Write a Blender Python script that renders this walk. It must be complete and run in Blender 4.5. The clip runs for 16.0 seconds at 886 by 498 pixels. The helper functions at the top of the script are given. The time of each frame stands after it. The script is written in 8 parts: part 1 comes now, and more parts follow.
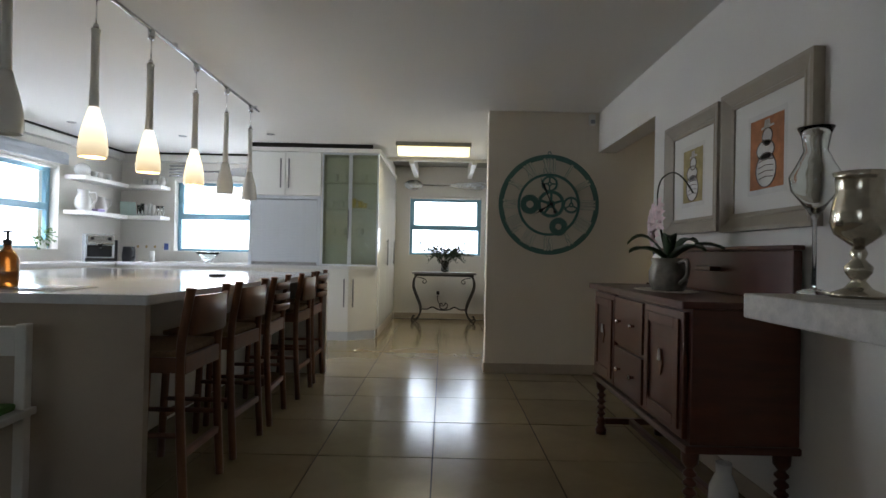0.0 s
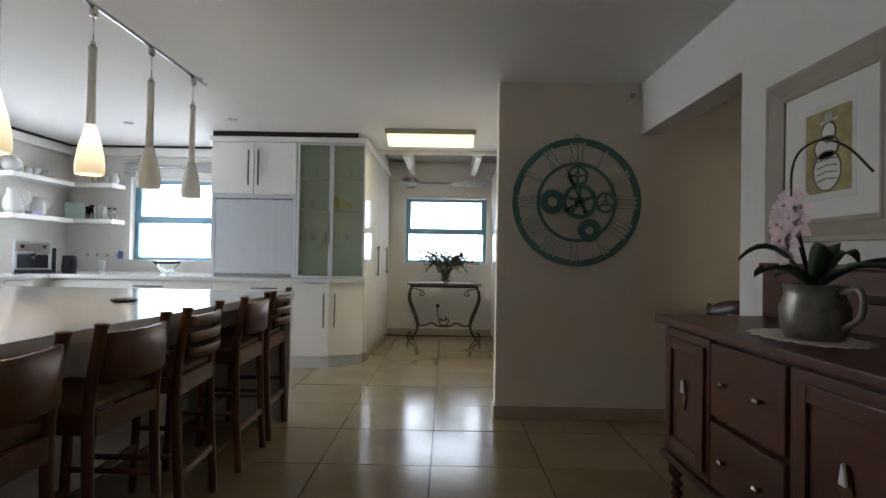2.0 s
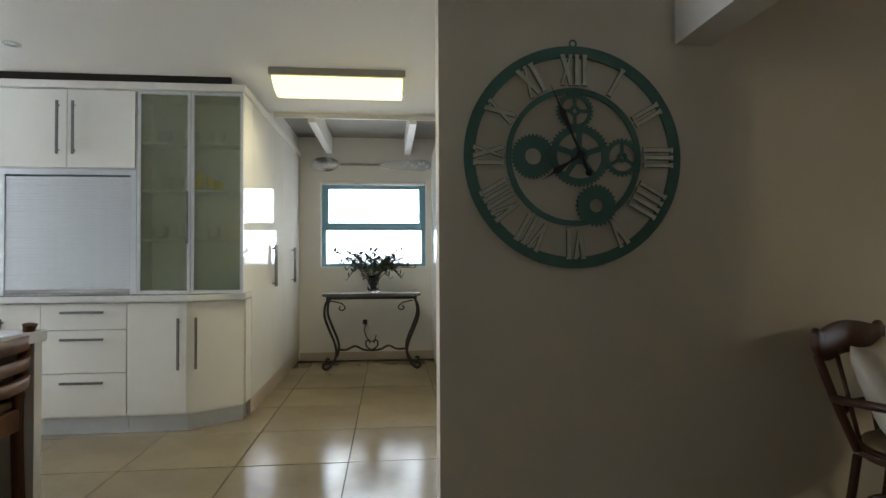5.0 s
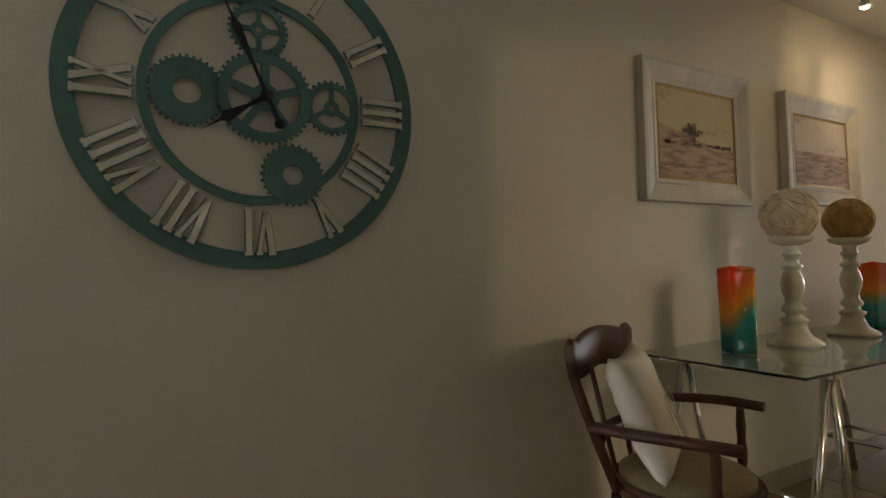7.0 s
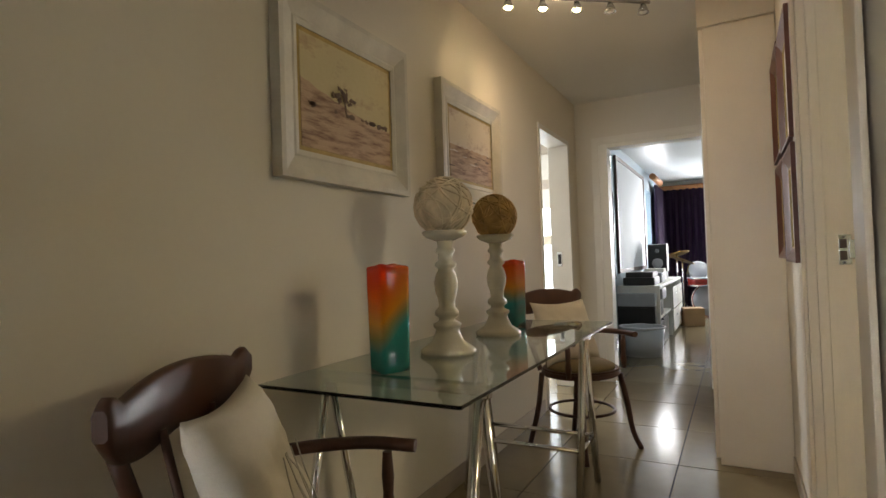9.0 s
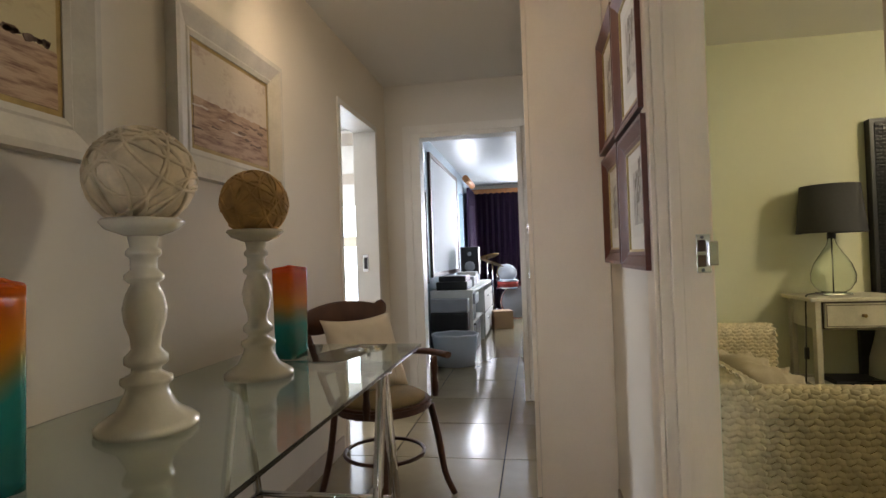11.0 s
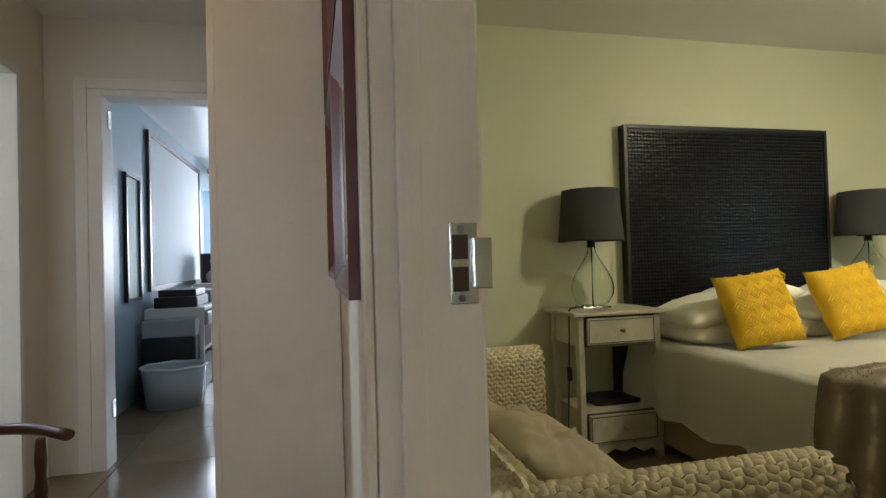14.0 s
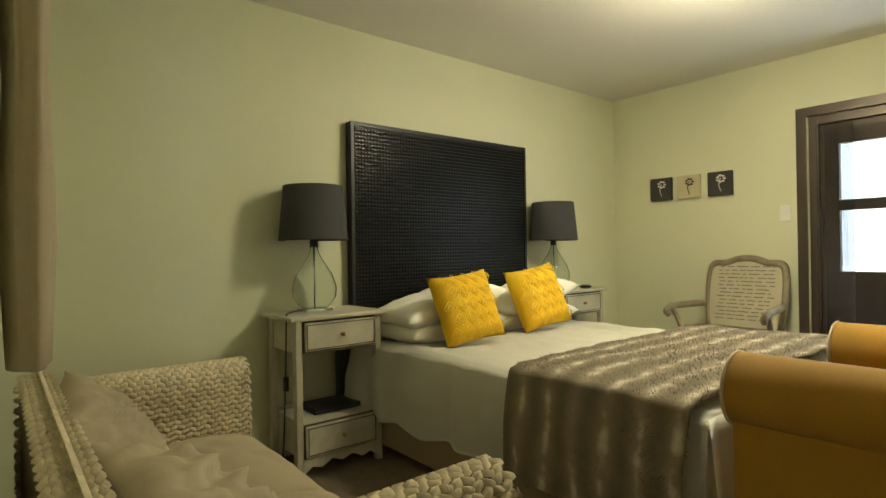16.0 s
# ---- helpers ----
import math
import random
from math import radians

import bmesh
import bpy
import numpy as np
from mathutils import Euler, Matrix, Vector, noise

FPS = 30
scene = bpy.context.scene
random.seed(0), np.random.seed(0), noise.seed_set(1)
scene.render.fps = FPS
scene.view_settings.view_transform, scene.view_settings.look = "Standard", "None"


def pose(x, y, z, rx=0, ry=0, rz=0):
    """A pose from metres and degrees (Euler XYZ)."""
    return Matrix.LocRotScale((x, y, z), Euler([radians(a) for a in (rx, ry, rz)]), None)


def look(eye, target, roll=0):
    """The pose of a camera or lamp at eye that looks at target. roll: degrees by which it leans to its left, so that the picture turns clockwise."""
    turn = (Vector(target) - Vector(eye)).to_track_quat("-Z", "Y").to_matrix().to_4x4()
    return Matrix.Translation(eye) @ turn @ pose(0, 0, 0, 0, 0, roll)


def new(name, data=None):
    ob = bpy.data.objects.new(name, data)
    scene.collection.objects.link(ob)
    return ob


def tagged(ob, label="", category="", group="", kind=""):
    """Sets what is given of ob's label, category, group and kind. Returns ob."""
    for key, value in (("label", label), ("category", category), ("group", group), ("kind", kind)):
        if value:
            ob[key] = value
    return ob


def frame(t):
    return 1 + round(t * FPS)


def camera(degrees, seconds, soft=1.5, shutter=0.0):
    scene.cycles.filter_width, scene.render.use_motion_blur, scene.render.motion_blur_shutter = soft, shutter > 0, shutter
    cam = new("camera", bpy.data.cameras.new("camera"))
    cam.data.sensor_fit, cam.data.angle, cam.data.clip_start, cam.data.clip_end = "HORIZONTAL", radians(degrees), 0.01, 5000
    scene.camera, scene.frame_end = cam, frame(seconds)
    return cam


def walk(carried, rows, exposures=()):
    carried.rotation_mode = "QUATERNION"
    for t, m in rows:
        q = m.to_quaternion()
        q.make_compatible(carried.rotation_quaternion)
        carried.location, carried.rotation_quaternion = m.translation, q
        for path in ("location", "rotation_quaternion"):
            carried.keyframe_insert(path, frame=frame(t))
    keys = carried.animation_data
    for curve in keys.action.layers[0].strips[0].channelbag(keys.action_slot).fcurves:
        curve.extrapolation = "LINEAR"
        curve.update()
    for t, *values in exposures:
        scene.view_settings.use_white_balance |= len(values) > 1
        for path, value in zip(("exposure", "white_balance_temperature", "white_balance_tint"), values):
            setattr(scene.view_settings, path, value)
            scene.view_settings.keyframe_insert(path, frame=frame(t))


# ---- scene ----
cam = camera(78.0, 16.0)
PATH = [
    (0, (1.097, 0.684, 1.078), (1.094, 2.684, 1.095), 1.2),
    (0.5, (1.112, 0.913, 1.066), (1.11, 2.913, 1.086), 1.2),
    (1, (1.132, 1.195, 1.112), (1.131, 3.195, 1.133), 1.0),
    (1.5, (1.116, 1.491, 1.153), (1.109, 3.49, 1.174), 1.0),
    (2, (1.125, 1.788, 1.142), (1.113, 3.788, 1.17), 1.0),
    (2.5, (1.157, 2.113, 1.15), (1.146, 4.113, 1.175), 0.9),
    (3, (1.162, 2.427, 1.147), (1.152, 4.426, 1.172), 0.7),
    (3.2, (1.171, 2.547, 1.156), (1.164, 4.547, 1.18), 0.7),
    (5.5, (1.371, 3.715, 1.116), (1.722, 5.684, 1.163), -0.6),
    (6, (1.48, 3.9, 1.107), (2.044, 5.819, 1.157), -0.8),
    (6.5, (1.592, 4.05, 1.091), (2.388, 5.884, 1.155), -1.0),
    (7, (1.758, 4.174, 1.077), (2.741, 5.916, 1.151), -1.4),
    (7.5, (1.905, 4.278, 1.085), (3.097, 5.884, 1.143), -1.6),
    (8, (2.027, 4.385, 1.074), (3.453, 5.787, 1.127), -1.6),
    (8.5, (2.174, 4.449, 1.055), (3.803, 5.608, 1.11), -1.7),
    (9, (2.338, 4.489, 1.065), (4.1, 5.434, 1.11), -1.9),
    (9.5, (2.482, 4.576, 1.059), (4.349, 5.292, 1.095), -1.9),
    (10, (2.619, 4.615, 1.055), (4.552, 5.131, 1.088), -2.0),
    (10.2, (2.705, 4.611, 1.06), (4.652, 5.067, 1.092), -2.0),
    (12.3, (3.51, 4.585, 1.076), (5.498, 4.812, 1.115), -1.9),
    (12.5, (3.58, 4.577, 1.066), (5.57, 4.772, 1.107), -1.9),
    (13, (3.73, 4.541, 1.065), (5.729, 4.602, 1.108), -1.8),
    (13.5, (3.815, 4.455, 1.07), (5.801, 4.220, 1.109), -1.7),
    (14, (3.868, 4.357, 1.066), (5.813, 3.891, 1.102), -1.6),
    (14.5, (3.900, 4.280, 1.081), (5.777, 3.590, 1.102), -1.3),
    (15, (3.966, 4.212, 1.078), (5.721, 3.252, 1.095), -1.2),
    (15.5, (3.980, 4.167, 1.067), (5.614, 3.014, 1.083), -1.2),
    (16, (3.981, 4.142, 1.075), (5.529, 2.876, 1.082), -0.9),
]
walk(cam, [(t, look(eye, target, roll)) for t, eye, target, roll in PATH],
     [(0, 0.12, 6600, 16), (3, 0.05, 6700, 16), (5.5, 0.12, 6800, 12), (6.5, 0.5, 7000, 11), (7, 0.68, 7400, 14), (8.5, 0.86, 7550, 14), (10, 1.0, 7250, 15), (12.5, 0.75, 6350, 20), (13.2, 0.74, 6380, 18), (14, 0.66, 6250, 12), (14.7, 0.74, 6650, 9), (16, 0.96, 6550, 9)])

# ---- light ----
world = bpy.data.worlds.new("world")
scene.world = world
world.use_nodes = True
wn = world.node_tree
sky = wn.nodes.new("ShaderNodeTexSky")
sky.sky_type = "NISHITA"
sky.sun_disc = False
sky.sun_elevation, sky.sun_rotation = radians(50), radians(60)
wn.links.new(sky.outputs[0], wn.nodes["Background"].inputs[0])
wn.nodes["Background"].inputs[1].default_value = 0.12


def lamp(name, kind, m, watts, color, size=0.1, size_y=None):
    d = bpy.data.lights.new(name, kind)
    d.energy, d.color = watts, color
    if kind == "AREA":
        d.shape, d.size, d.size_y = "RECTANGLE", size, size_y or size
    elif kind in ("POINT", "SPOT"):
        d.shadow_soft_size = size
    ob = new(name, d)
    ob.matrix_world = m
    return ob


sun = lamp("sun", "SUN", look((0, 0, 10), (-4, 5, 0)), 2.5, (1, 0.95, 0.86))
sun.data.angle = radians(0.5)
DAY = (0.79, 0.88, 1.0)
WARM = (1.0, 0.82, 0.55)
# daylight in the openings
lamp("daylight_far_window", "AREA", look((1.11, 10.06, 1.6), (1.11, 6, 1.0)), 15, DAY, 1.1, 0.9)
lamp("daylight_back_window", "AREA", look((-2.0, 8.64, 1.6), (-2.0, 5, 1.0)), 28, DAY, 1.2, 0.9)
lamp("daylight_side_window", "AREA", look((-3.74, 6.3, 1.6), (0, 5.6, 0.9)), 56, DAY, 1.4, 0.95)
lamp("daylight_music_window", "AREA", look((11.9, 5.68, 1.55), (10.5, 3.0, 0.8)), 12, DAY, 0.5, 1.1)
lamp("daylight_music_far", "AREA", look((13.3, 4.2, 1.4), (9, 4.6, 1.0)), 85, DAY, 1.0, 1.4)
lamp("daylight_bathroom", "AREA", look((7.9, 7.3, 1.6), (6.6, 5.7, 1.0)), 38, DAY, 0.8, 1.0)
lamp("daylight_bedroom_door", "AREA", look((4.75, 0.0, 1.2), (4.8, 3, 1.0)), 5, DAY, 0.8, 1.5)
# ceiling lamps
lamp("strip_light", "AREA", pose(0.95, 7.35, 2.24), 9, (1.0, 0.93, 0.62), 0.8, 0.5)
dome = lamp("bedroom_ceiling_light", "AREA", pose(4.98, 1.6, 2.24), 8.4, (1.0, 0.90, 0.60), 0.36, 0.36)
dome.data.shape = "DISK"
lamp("bedroom_ceiling_glow", "POINT", pose(4.98, 1.6, 2.12), 16.8, (1.0, 0.90, 0.60), 0.13)

# ---- materials ----


def mat(name, col, rough=0.5, metal=0.0, var=0.1, scale=6.0, bump=0.06, bscale=90.0, trans=0.0, ior=1.45,
        col2=None, contrast=None, stretch=(1, 1, 1), emit=0.0, rand=0.0, coat=0.0, sheen=0.0, coords="Object"):
    m = bpy.data.materials.new(name)
    m.use_nodes = True
    nt = m.node_tree
    b = nt.nodes["Principled BSDF"]
    tc = nt.nodes.new("ShaderNodeTexCoord")
    mp = nt.nodes.new("ShaderNodeMapping")
    mp.inputs["Scale"].default_value = stretch
    nt.links.new(tc.outputs[coords], mp.inputs[0])
    n1 = nt.nodes.new("ShaderNodeTexNoise")
    n1.inputs["Scale"].default_value, n1.inputs["Detail"].default_value = scale, 6
    n2 = nt.nodes.new("ShaderNodeTexNoise")
    n2.inputs["Scale"].default_value, n2.inputs["Detail"].default_value = bscale, 3
    nt.links.new(mp.outputs[0], n1.inputs[0])
    nt.links.new(mp.outputs[0], n2.inputs[0])
    add = nt.nodes.new("ShaderNodeMath")
    add.operation = "MULTIPLY_ADD"
    nt.links.new(n2.outputs[0], add.inputs[0])
    add.inputs[1].default_value = 0.3
    nt.links.new(n1.outputs[0], add.inputs[2])
    ramp = nt.nodes.new("ShaderNodeValToRGB")
    lo, hi = contrast or (0.4, 0.9)
    ramp.color_ramp.elements[0].position, ramp.color_ramp.elements[1].position = lo, hi
    c2 = col2 or tuple(min(1, c * (1 + var)) for c in col)
    c1 = col if col2 else tuple(c * (1 - var) for c in col)
    ramp.color_ramp.elements[0].color, ramp.color_ramp.elements[1].color = (*c1, 1), (*c2, 1)
    nt.links.new(add.outputs[0], ramp.inputs[0])
    out = ramp.outputs[0]
    if rand:
        oi = nt.nodes.new("ShaderNodeObjectInfo")
        hs = nt.nodes.new("ShaderNodeHueSaturation")
        ml = nt.nodes.new("ShaderNodeMath")
        ml.operation = "MULTIPLY_ADD"
        nt.links.new(oi.outputs["Random"], ml.inputs[0])
        ml.inputs[1].default_value, ml.inputs[2].default_value = rand, 1 - rand / 2
        nt.links.new(ml.outputs[0], hs.inputs["Value"])
        nt.links.new(out, hs.inputs["Color"])
        out = hs.outputs[0]
    nt.links.new(out, b.inputs["Base Color"])
    rr = nt.nodes.new("ShaderNodeMath")
    rr.operation = "MULTIPLY_ADD"
    nt.links.new(n1.outputs[0], rr.inputs[0])
    rr.inputs[1].default_value, rr.inputs[2].default_value = rough * 0.3, rough * 0.85
    nt.links.new(rr.outputs[0], b.inputs["Roughness"])
    b.inputs["Metallic"].default_value = metal
    b.inputs["IOR"].default_value = ior
    b.inputs["Transmission Weight"].default_value = trans
    b.inputs["Coat Weight"].default_value = coat
    b.inputs["Sheen Weight"].default_value = sheen
    if bump:
        bp = nt.nodes.new("ShaderNodeBump")
        bp.inputs["Strength"].default_value, bp.inputs["Distance"].default_value = bump, 0.01
        nt.links.new(add.outputs[0], bp.inputs["Height"])
        nt.links.new(bp.outputs[0], b.inputs["Normal"])
    if emit:
        nt.links.new(out, b.inputs["Emission Color"])
        b.inputs["Emission Strength"].default_value = emit
    return m


def glow(name, col, strength):
    m = bpy.data.materials.new(name)
    m.use_nodes = True
    b = m.node_tree.nodes["Principled BSDF"]
    b.inputs["Base Color"].default_value = (*col, 1)
    b.inputs["Emission Color"].default_value = (*col, 1)
    b.inputs["Emission Strength"].default_value = strength
    return m


def wood(name, dark, light, rough=0.4, scale=4.0, stretch=(1, 1, 8), coat=0.0):
    return mat(name, dark, rough, var=0.2, scale=scale, col2=light, contrast=(0.35, 0.95), stretch=stretch, bump=0.08, coat=coat)


M_WALL = mat("white_wall_paint", (0.72, 0.69, 0.63), 0.75, var=0.03, scale=1.5, bump=0.05, bscale=60)
M_HALL = mat("cream_wall_paint", (0.755, 0.695, 0.59), 0.72, var=0.03, scale=1.5, bump=0.05, bscale=60)
M_CEIL = mat("ceiling_paint", (0.76, 0.74, 0.69), 0.8, var=0.02, scale=1.0, bump=0.03, bscale=80)
M_BEDW = mat("pale_green_wall_paint", (0.66, 0.66, 0.47), 0.6, var=0.03, scale=1.5, bump=0.06, bscale=40)
M_BLUE = mat("blue_grey_wall_paint", (0.36, 0.46, 0.52), 0.5, var=0.04, bump=0.04)
M_SKIRT = mat("taupe_tile_skirting", (0.42, 0.35, 0.27), 0.35, var=0.1, scale=9)
M_TILE = mat("beige_porcelain_tile", (0.235, 0.187, 0.112), 0.15, var=0.13, scale=2.2, bump=0.014, bscale=14, rand=0.16)
# floor grout; the same dark colour paints the shade along the cornice
M_GROUT_SHADE = mat("dark_grout", (0.022, 0.018, 0.014), 0.9, bump=0.2)
M_BFLOOR = mat("tan_carpet", (0.24, 0.19, 0.13), 0.95, var=0.15, scale=20, bump=0.4, bscale=300)
M_GLOSS = mat("white_gloss_lacquer", (0.80, 0.79, 0.74), 0.05, var=0.02, scale=2, bump=0.008, bscale=6)
M_WHITE = mat("white_paint", (0.78, 0.76, 0.71), 0.4, var=0.04, bump=0.03)
M_QUARTZ = mat("white_quartz", (0.72, 0.72, 0.71), 0.1, var=0.05, scale=60, bump=0.004)
M_ALU = mat("brushed_aluminium", (0.62, 0.65, 0.68), 0.42, 0.55, var=0.08, scale=30, stretch=(1, 1, 20), bump=0.03)
M_CHROME = mat("chrome", (0.75, 0.75, 0.76), 0.08, 1.0, var=0.03, bump=0.0)
M_HANDLE = mat("dark_steel_handle", (0.20, 0.20, 0.20), 0.35, 0.8, var=0.06, scale=12, bump=0.02)
M_STEEL = mat("stainless_steel", (0.55, 0.56, 0.57), 0.25, 1.0, var=0.06, scale=12, bump=0.02)
M_BLUEFRAME = mat("blue_grey_window_frame", (0.20, 0.42, 0.54), 0.35, var=0.06)
M_GLASS = mat("clear_glass", (0.95, 0.98, 0.97), 0.02, trans=1.0, var=0.01, bump=0.0)
M_LAMPGLASS = mat("pale_lamp_glass", (0.92, 0.95, 0.90), 0.02, trans=1.0, var=0.01, bump=0.0, ior=1.22)
M_GREENGLASS = mat("green_edge_glass", (0.80, 0.93, 0.88), 0.02, trans=1.0, var=0.01, bump=0.0, ior=1.5)
M_FROST = mat("frosted_green_glass", (0.74, 0.82, 0.66), 0.16, trans=0.88, var=0.04, scale=2, bump=0.01)
M_MAHOG = wood("mahogany_sideboard_wood", (0.054, 0.014, 0.006), (0.10, 0.027, 0.012), 0.36, 5, (1, 1, 6), 0.12)
M_STOOL = wood("dark_stool_wood", (0.095, 0.034, 0.014), (0.20, 0.078, 0.032), 0.38, 5, (3, 3, 1))
M_RUSH = mat("woven_rush", (0.20, 0.12, 0.06), 0.85, var=0.3, scale=40, bump=0.4)
M_BENT = wood("dark_bentwood", (0.05, 0.018, 0.009), (0.10, 0.036, 0.018), 0.46, 5, (2, 2, 2), 0.05)
M_SAGE = mat("sage_painted_metal", (0.085, 0.20, 0.175), 0.55, var=0.14, scale=14, bump=0.06)
# numeral colour, paler for the light the metal reflects
M_SAGE_LIT = mat("worn_pale_sage_metal", (0.74, 0.72, 0.60), 0.5, var=0.15, scale=18, bump=0.06)
M_BLACK = mat("black_paint", (0.012, 0.012, 0.013), 0.4, var=0.2, bump=0.02)
M_IRON = mat("wrought_iron", (0.035, 0.03, 0.028), 0.5, 0.4, var=0.25, scale=20, bump=0.1)
M_SLATE = mat("dark_stone_top", (0.10, 0.095, 0.09), 0.35, var=0.25, scale=12)
M_FRAMEOAK = mat("limed_wood_frame", (0.36, 0.31, 0.235), 0.5, var=0.10, scale=5, stretch=(1, 1, 1), bump=0.08)
M_FRAMEWH = mat("whitewashed_frame", (0.62, 0.58, 0.50), 0.5, var=0.12, scale=10, bump=0.1)
M_GILT = mat("dull_gold_slip", (0.42, 0.30, 0.12), 0.4, 0.6, var=0.2, scale=20)
M_MAT = mat("mount_board", (0.72, 0.70, 0.64), 0.85, var=0.02, bump=0.02)
M_REDFR = wood("red_brown_frame_wood", (0.085, 0.022, 0.012), (0.15, 0.045, 0.025), 0.4, 6, (4, 4, 1))
M_TERRA = mat("terracotta_ink", (0.42, 0.17, 0.07), 0.8, var=0.3, scale=18)
M_OLIVE = mat("ochre_ink", (0.36, 0.29, 0.13), 0.8, var=0.3, scale=18)
M_INK = mat("dark_ink", (0.07, 0.055, 0.045), 0.8, var=0.2)
M_SOFTINK = mat("soft_print_ink", (0.17, 0.14, 0.115), 0.8, var=0.3, scale=30)
M_PALEINK = mat("pale_pencil_ink", (0.46, 0.43, 0.38), 0.85, var=0.4, scale=30)
M_PLASTER = mat("whitewashed_shelf_wood", (0.50, 0.47, 0.42), 0.6, var=0.2, scale=5, stretch=(1, 6, 6), bump=0.15, bscale=30)
M_MERC = mat("mercury_glass", (0.55, 0.50, 0.40), 0.16, 0.9, var=0.25, scale=14, bump=0.03)
M_POT = mat("pewter_glaze", (0.20, 0.18, 0.145), 0.35, 0.35, var=0.35, scale=22, bump=0.25, bscale=40)
M_LEAF = mat("dark_leaf", (0.045, 0.085, 0.04), 0.4, var=0.3, scale=14)
M_PLANT = mat("fresh_leaf", (0.10, 0.20, 0.05), 0.5, var=0.3, scale=14)
M_STEM = mat("stem", (0.045, 0.04, 0.02), 0.6)
M_PETAL = mat("pink_petal", (0.72, 0.54, 0.54), 0.6, var=0.25, scale=25)
M_LACE = mat("lace_cotton", (0.66, 0.62, 0.54), 0.9, var=0.1, bump=0.3)
M_IVORY = mat("ivory_glaze", (0.66, 0.61, 0.49), 0.16, var=0.08, scale=8, bump=0.02)
M_BALLW = mat("woven_cream_ball", (0.62, 0.50, 0.33), 0.75, var=0.35, scale=16, bump=0.6, bscale=30)
M_BALLT = mat("wound_tan_ball", (0.52, 0.32, 0.12), 0.75, var=0.35, scale=14, bump=0.6, bscale=30)
M_CUSH = mat("cream_cushion_cotton", (0.66, 0.60, 0.50), 0.9, var=0.08, scale=5, bump=0.15, bscale=200)
M_SEAT = mat("olive_seat_fabric", (0.22, 0.17, 0.09), 0.9, var=0.15, scale=12, bump=0.2)
M_LINEN = mat("white_bed_linen", (0.88, 0.86, 0.76), 0.85, var=0.03, scale=3, bump=0.06, bscale=60)
M_BASE = mat("beige_bed_base", (0.34, 0.27, 0.17), 0.9, var=0.08)
M_YEL = mat("yellow_cushion", (0.84, 0.53, 0.014), 0.8, var=0.1, scale=10, bump=0.1, bscale=200)
M_YELPAT = mat("pale_yellow_print", (0.88, 0.62, 0.07), 0.8, var=0.05)
M_MUST = mat("mustard_velvet", (0.42, 0.225, 0.02), 0.8, var=0.14, scale=4, bump=0.1, bscale=150, sheen=0.08)
M_PIPE = mat("cream_piping", (0.62, 0.52, 0.34), 0.8)
M_SHADE = mat("charcoal_shade", (0.055, 0.055, 0.055), 0.9, var=0.1, scale=60, bump=0.1)
M_NS = mat("distressed_cream_paint", (0.50, 0.47, 0.37), 0.5, var=0.22, scale=7, bump=0.08)
# dark worn lines on the drawers, and the painted shade of their gaps
M_NSDK = mat("worn_edge_wood", (0.09, 0.07, 0.05), 0.6, var=0.3)
M_HB = mat("black_woven_leather", (0.010, 0.011, 0.010), 0.32, var=0.3, scale=20, bump=0.05)
M_WICK = mat("pale_water_hyacinth", (0.60, 0.52, 0.34), 0.75, var=0.25, scale=25, bump=0.3, bscale=120, rand=0.25)
M_LINENCH = mat("oatmeal_linen", (0.44, 0.37, 0.25), 0.92, var=0.1, scale=4, bump=0.15, bscale=220)
M_ANTIQUE = mat("antique_grey_wood", (0.26, 0.22, 0.14), 0.6, var=0.3, scale=14, bump=0.2)
M_SCRIPT = mat("script_print_linen", (0.52, 0.47, 0.34), 0.9, var=0.06)
M_CURT = mat("sheer_brown_curtain", (0.10, 0.085, 0.07), 0.9, var=0.1, scale=12)
M_PURPLE = mat("purple_curtain", (0.045, 0.022, 0.06), 0.8, var=0.25, scale=6, stretch=(6, 6, 1))
M_PELMET = wood("orange_pine", (0.30, 0.11, 0.03), (0.45, 0.19, 0.06), 0.4, 5, (1, 6, 1))
M_SCREEN = mat("projector_screen", (0.68, 0.71, 0.72), 0.7, var=0.02, bump=0.0)
M_DKBROWN = wood("dark_brown_trim", (0.05, 0.025, 0.015), (0.09, 0.05, 0.03), 0.4)
M_JAMB = mat("worn_cream_gloss_paint", (0.78, 0.66, 0.50), 0.35, var=0.07, scale=3, stretch=(4, 4, 1), bump=0.03)
M_CREAMCUP = mat("cream_cupboard_paint", (0.72, 0.61, 0.46), 0.4, var=0.05, scale=3, bump=0.02)
M_PLASTIC = mat("grey_translucent_plastic", (0.42, 0.45, 0.48), 0.4, var=0.05)
M_BAG = mat("white_bin_liner", (0.70, 0.72, 0.74), 0.5, var=0.1, bump=0.4, bscale=20)
M_GEAR = mat("black_plastic_gear", (0.02, 0.021, 0.023), 0.45, var=0.2, scale=20)
M_GREYGEAR = mat("grey_plastic", (0.35, 0.36, 0.38), 0.5, var=0.1)
M_DRUMRED = mat("red_drum_lacquer", (0.24, 0.025, 0.02), 0.25, var=0.2, scale=10)
M_PAPER = mat("paper", (0.66, 0.64, 0.58), 0.85, var=0.1)
M_CHINA = mat("white_china", (0.76, 0.75, 0.72), 0.15, var=0.03, bump=0.01)
M_AMBER = mat("amber_glass", (0.35, 0.12, 0.02), 0.05, trans=0.8, var=0.1, bump=0.0)
M_BRASSY = mat("old_brass", (0.45, 0.33, 0.15), 0.3, 1.0, var=0.2)
M_BLUECARD = mat("blue_print", (0.08, 0.13, 0.38), 0.6, var=0.2)
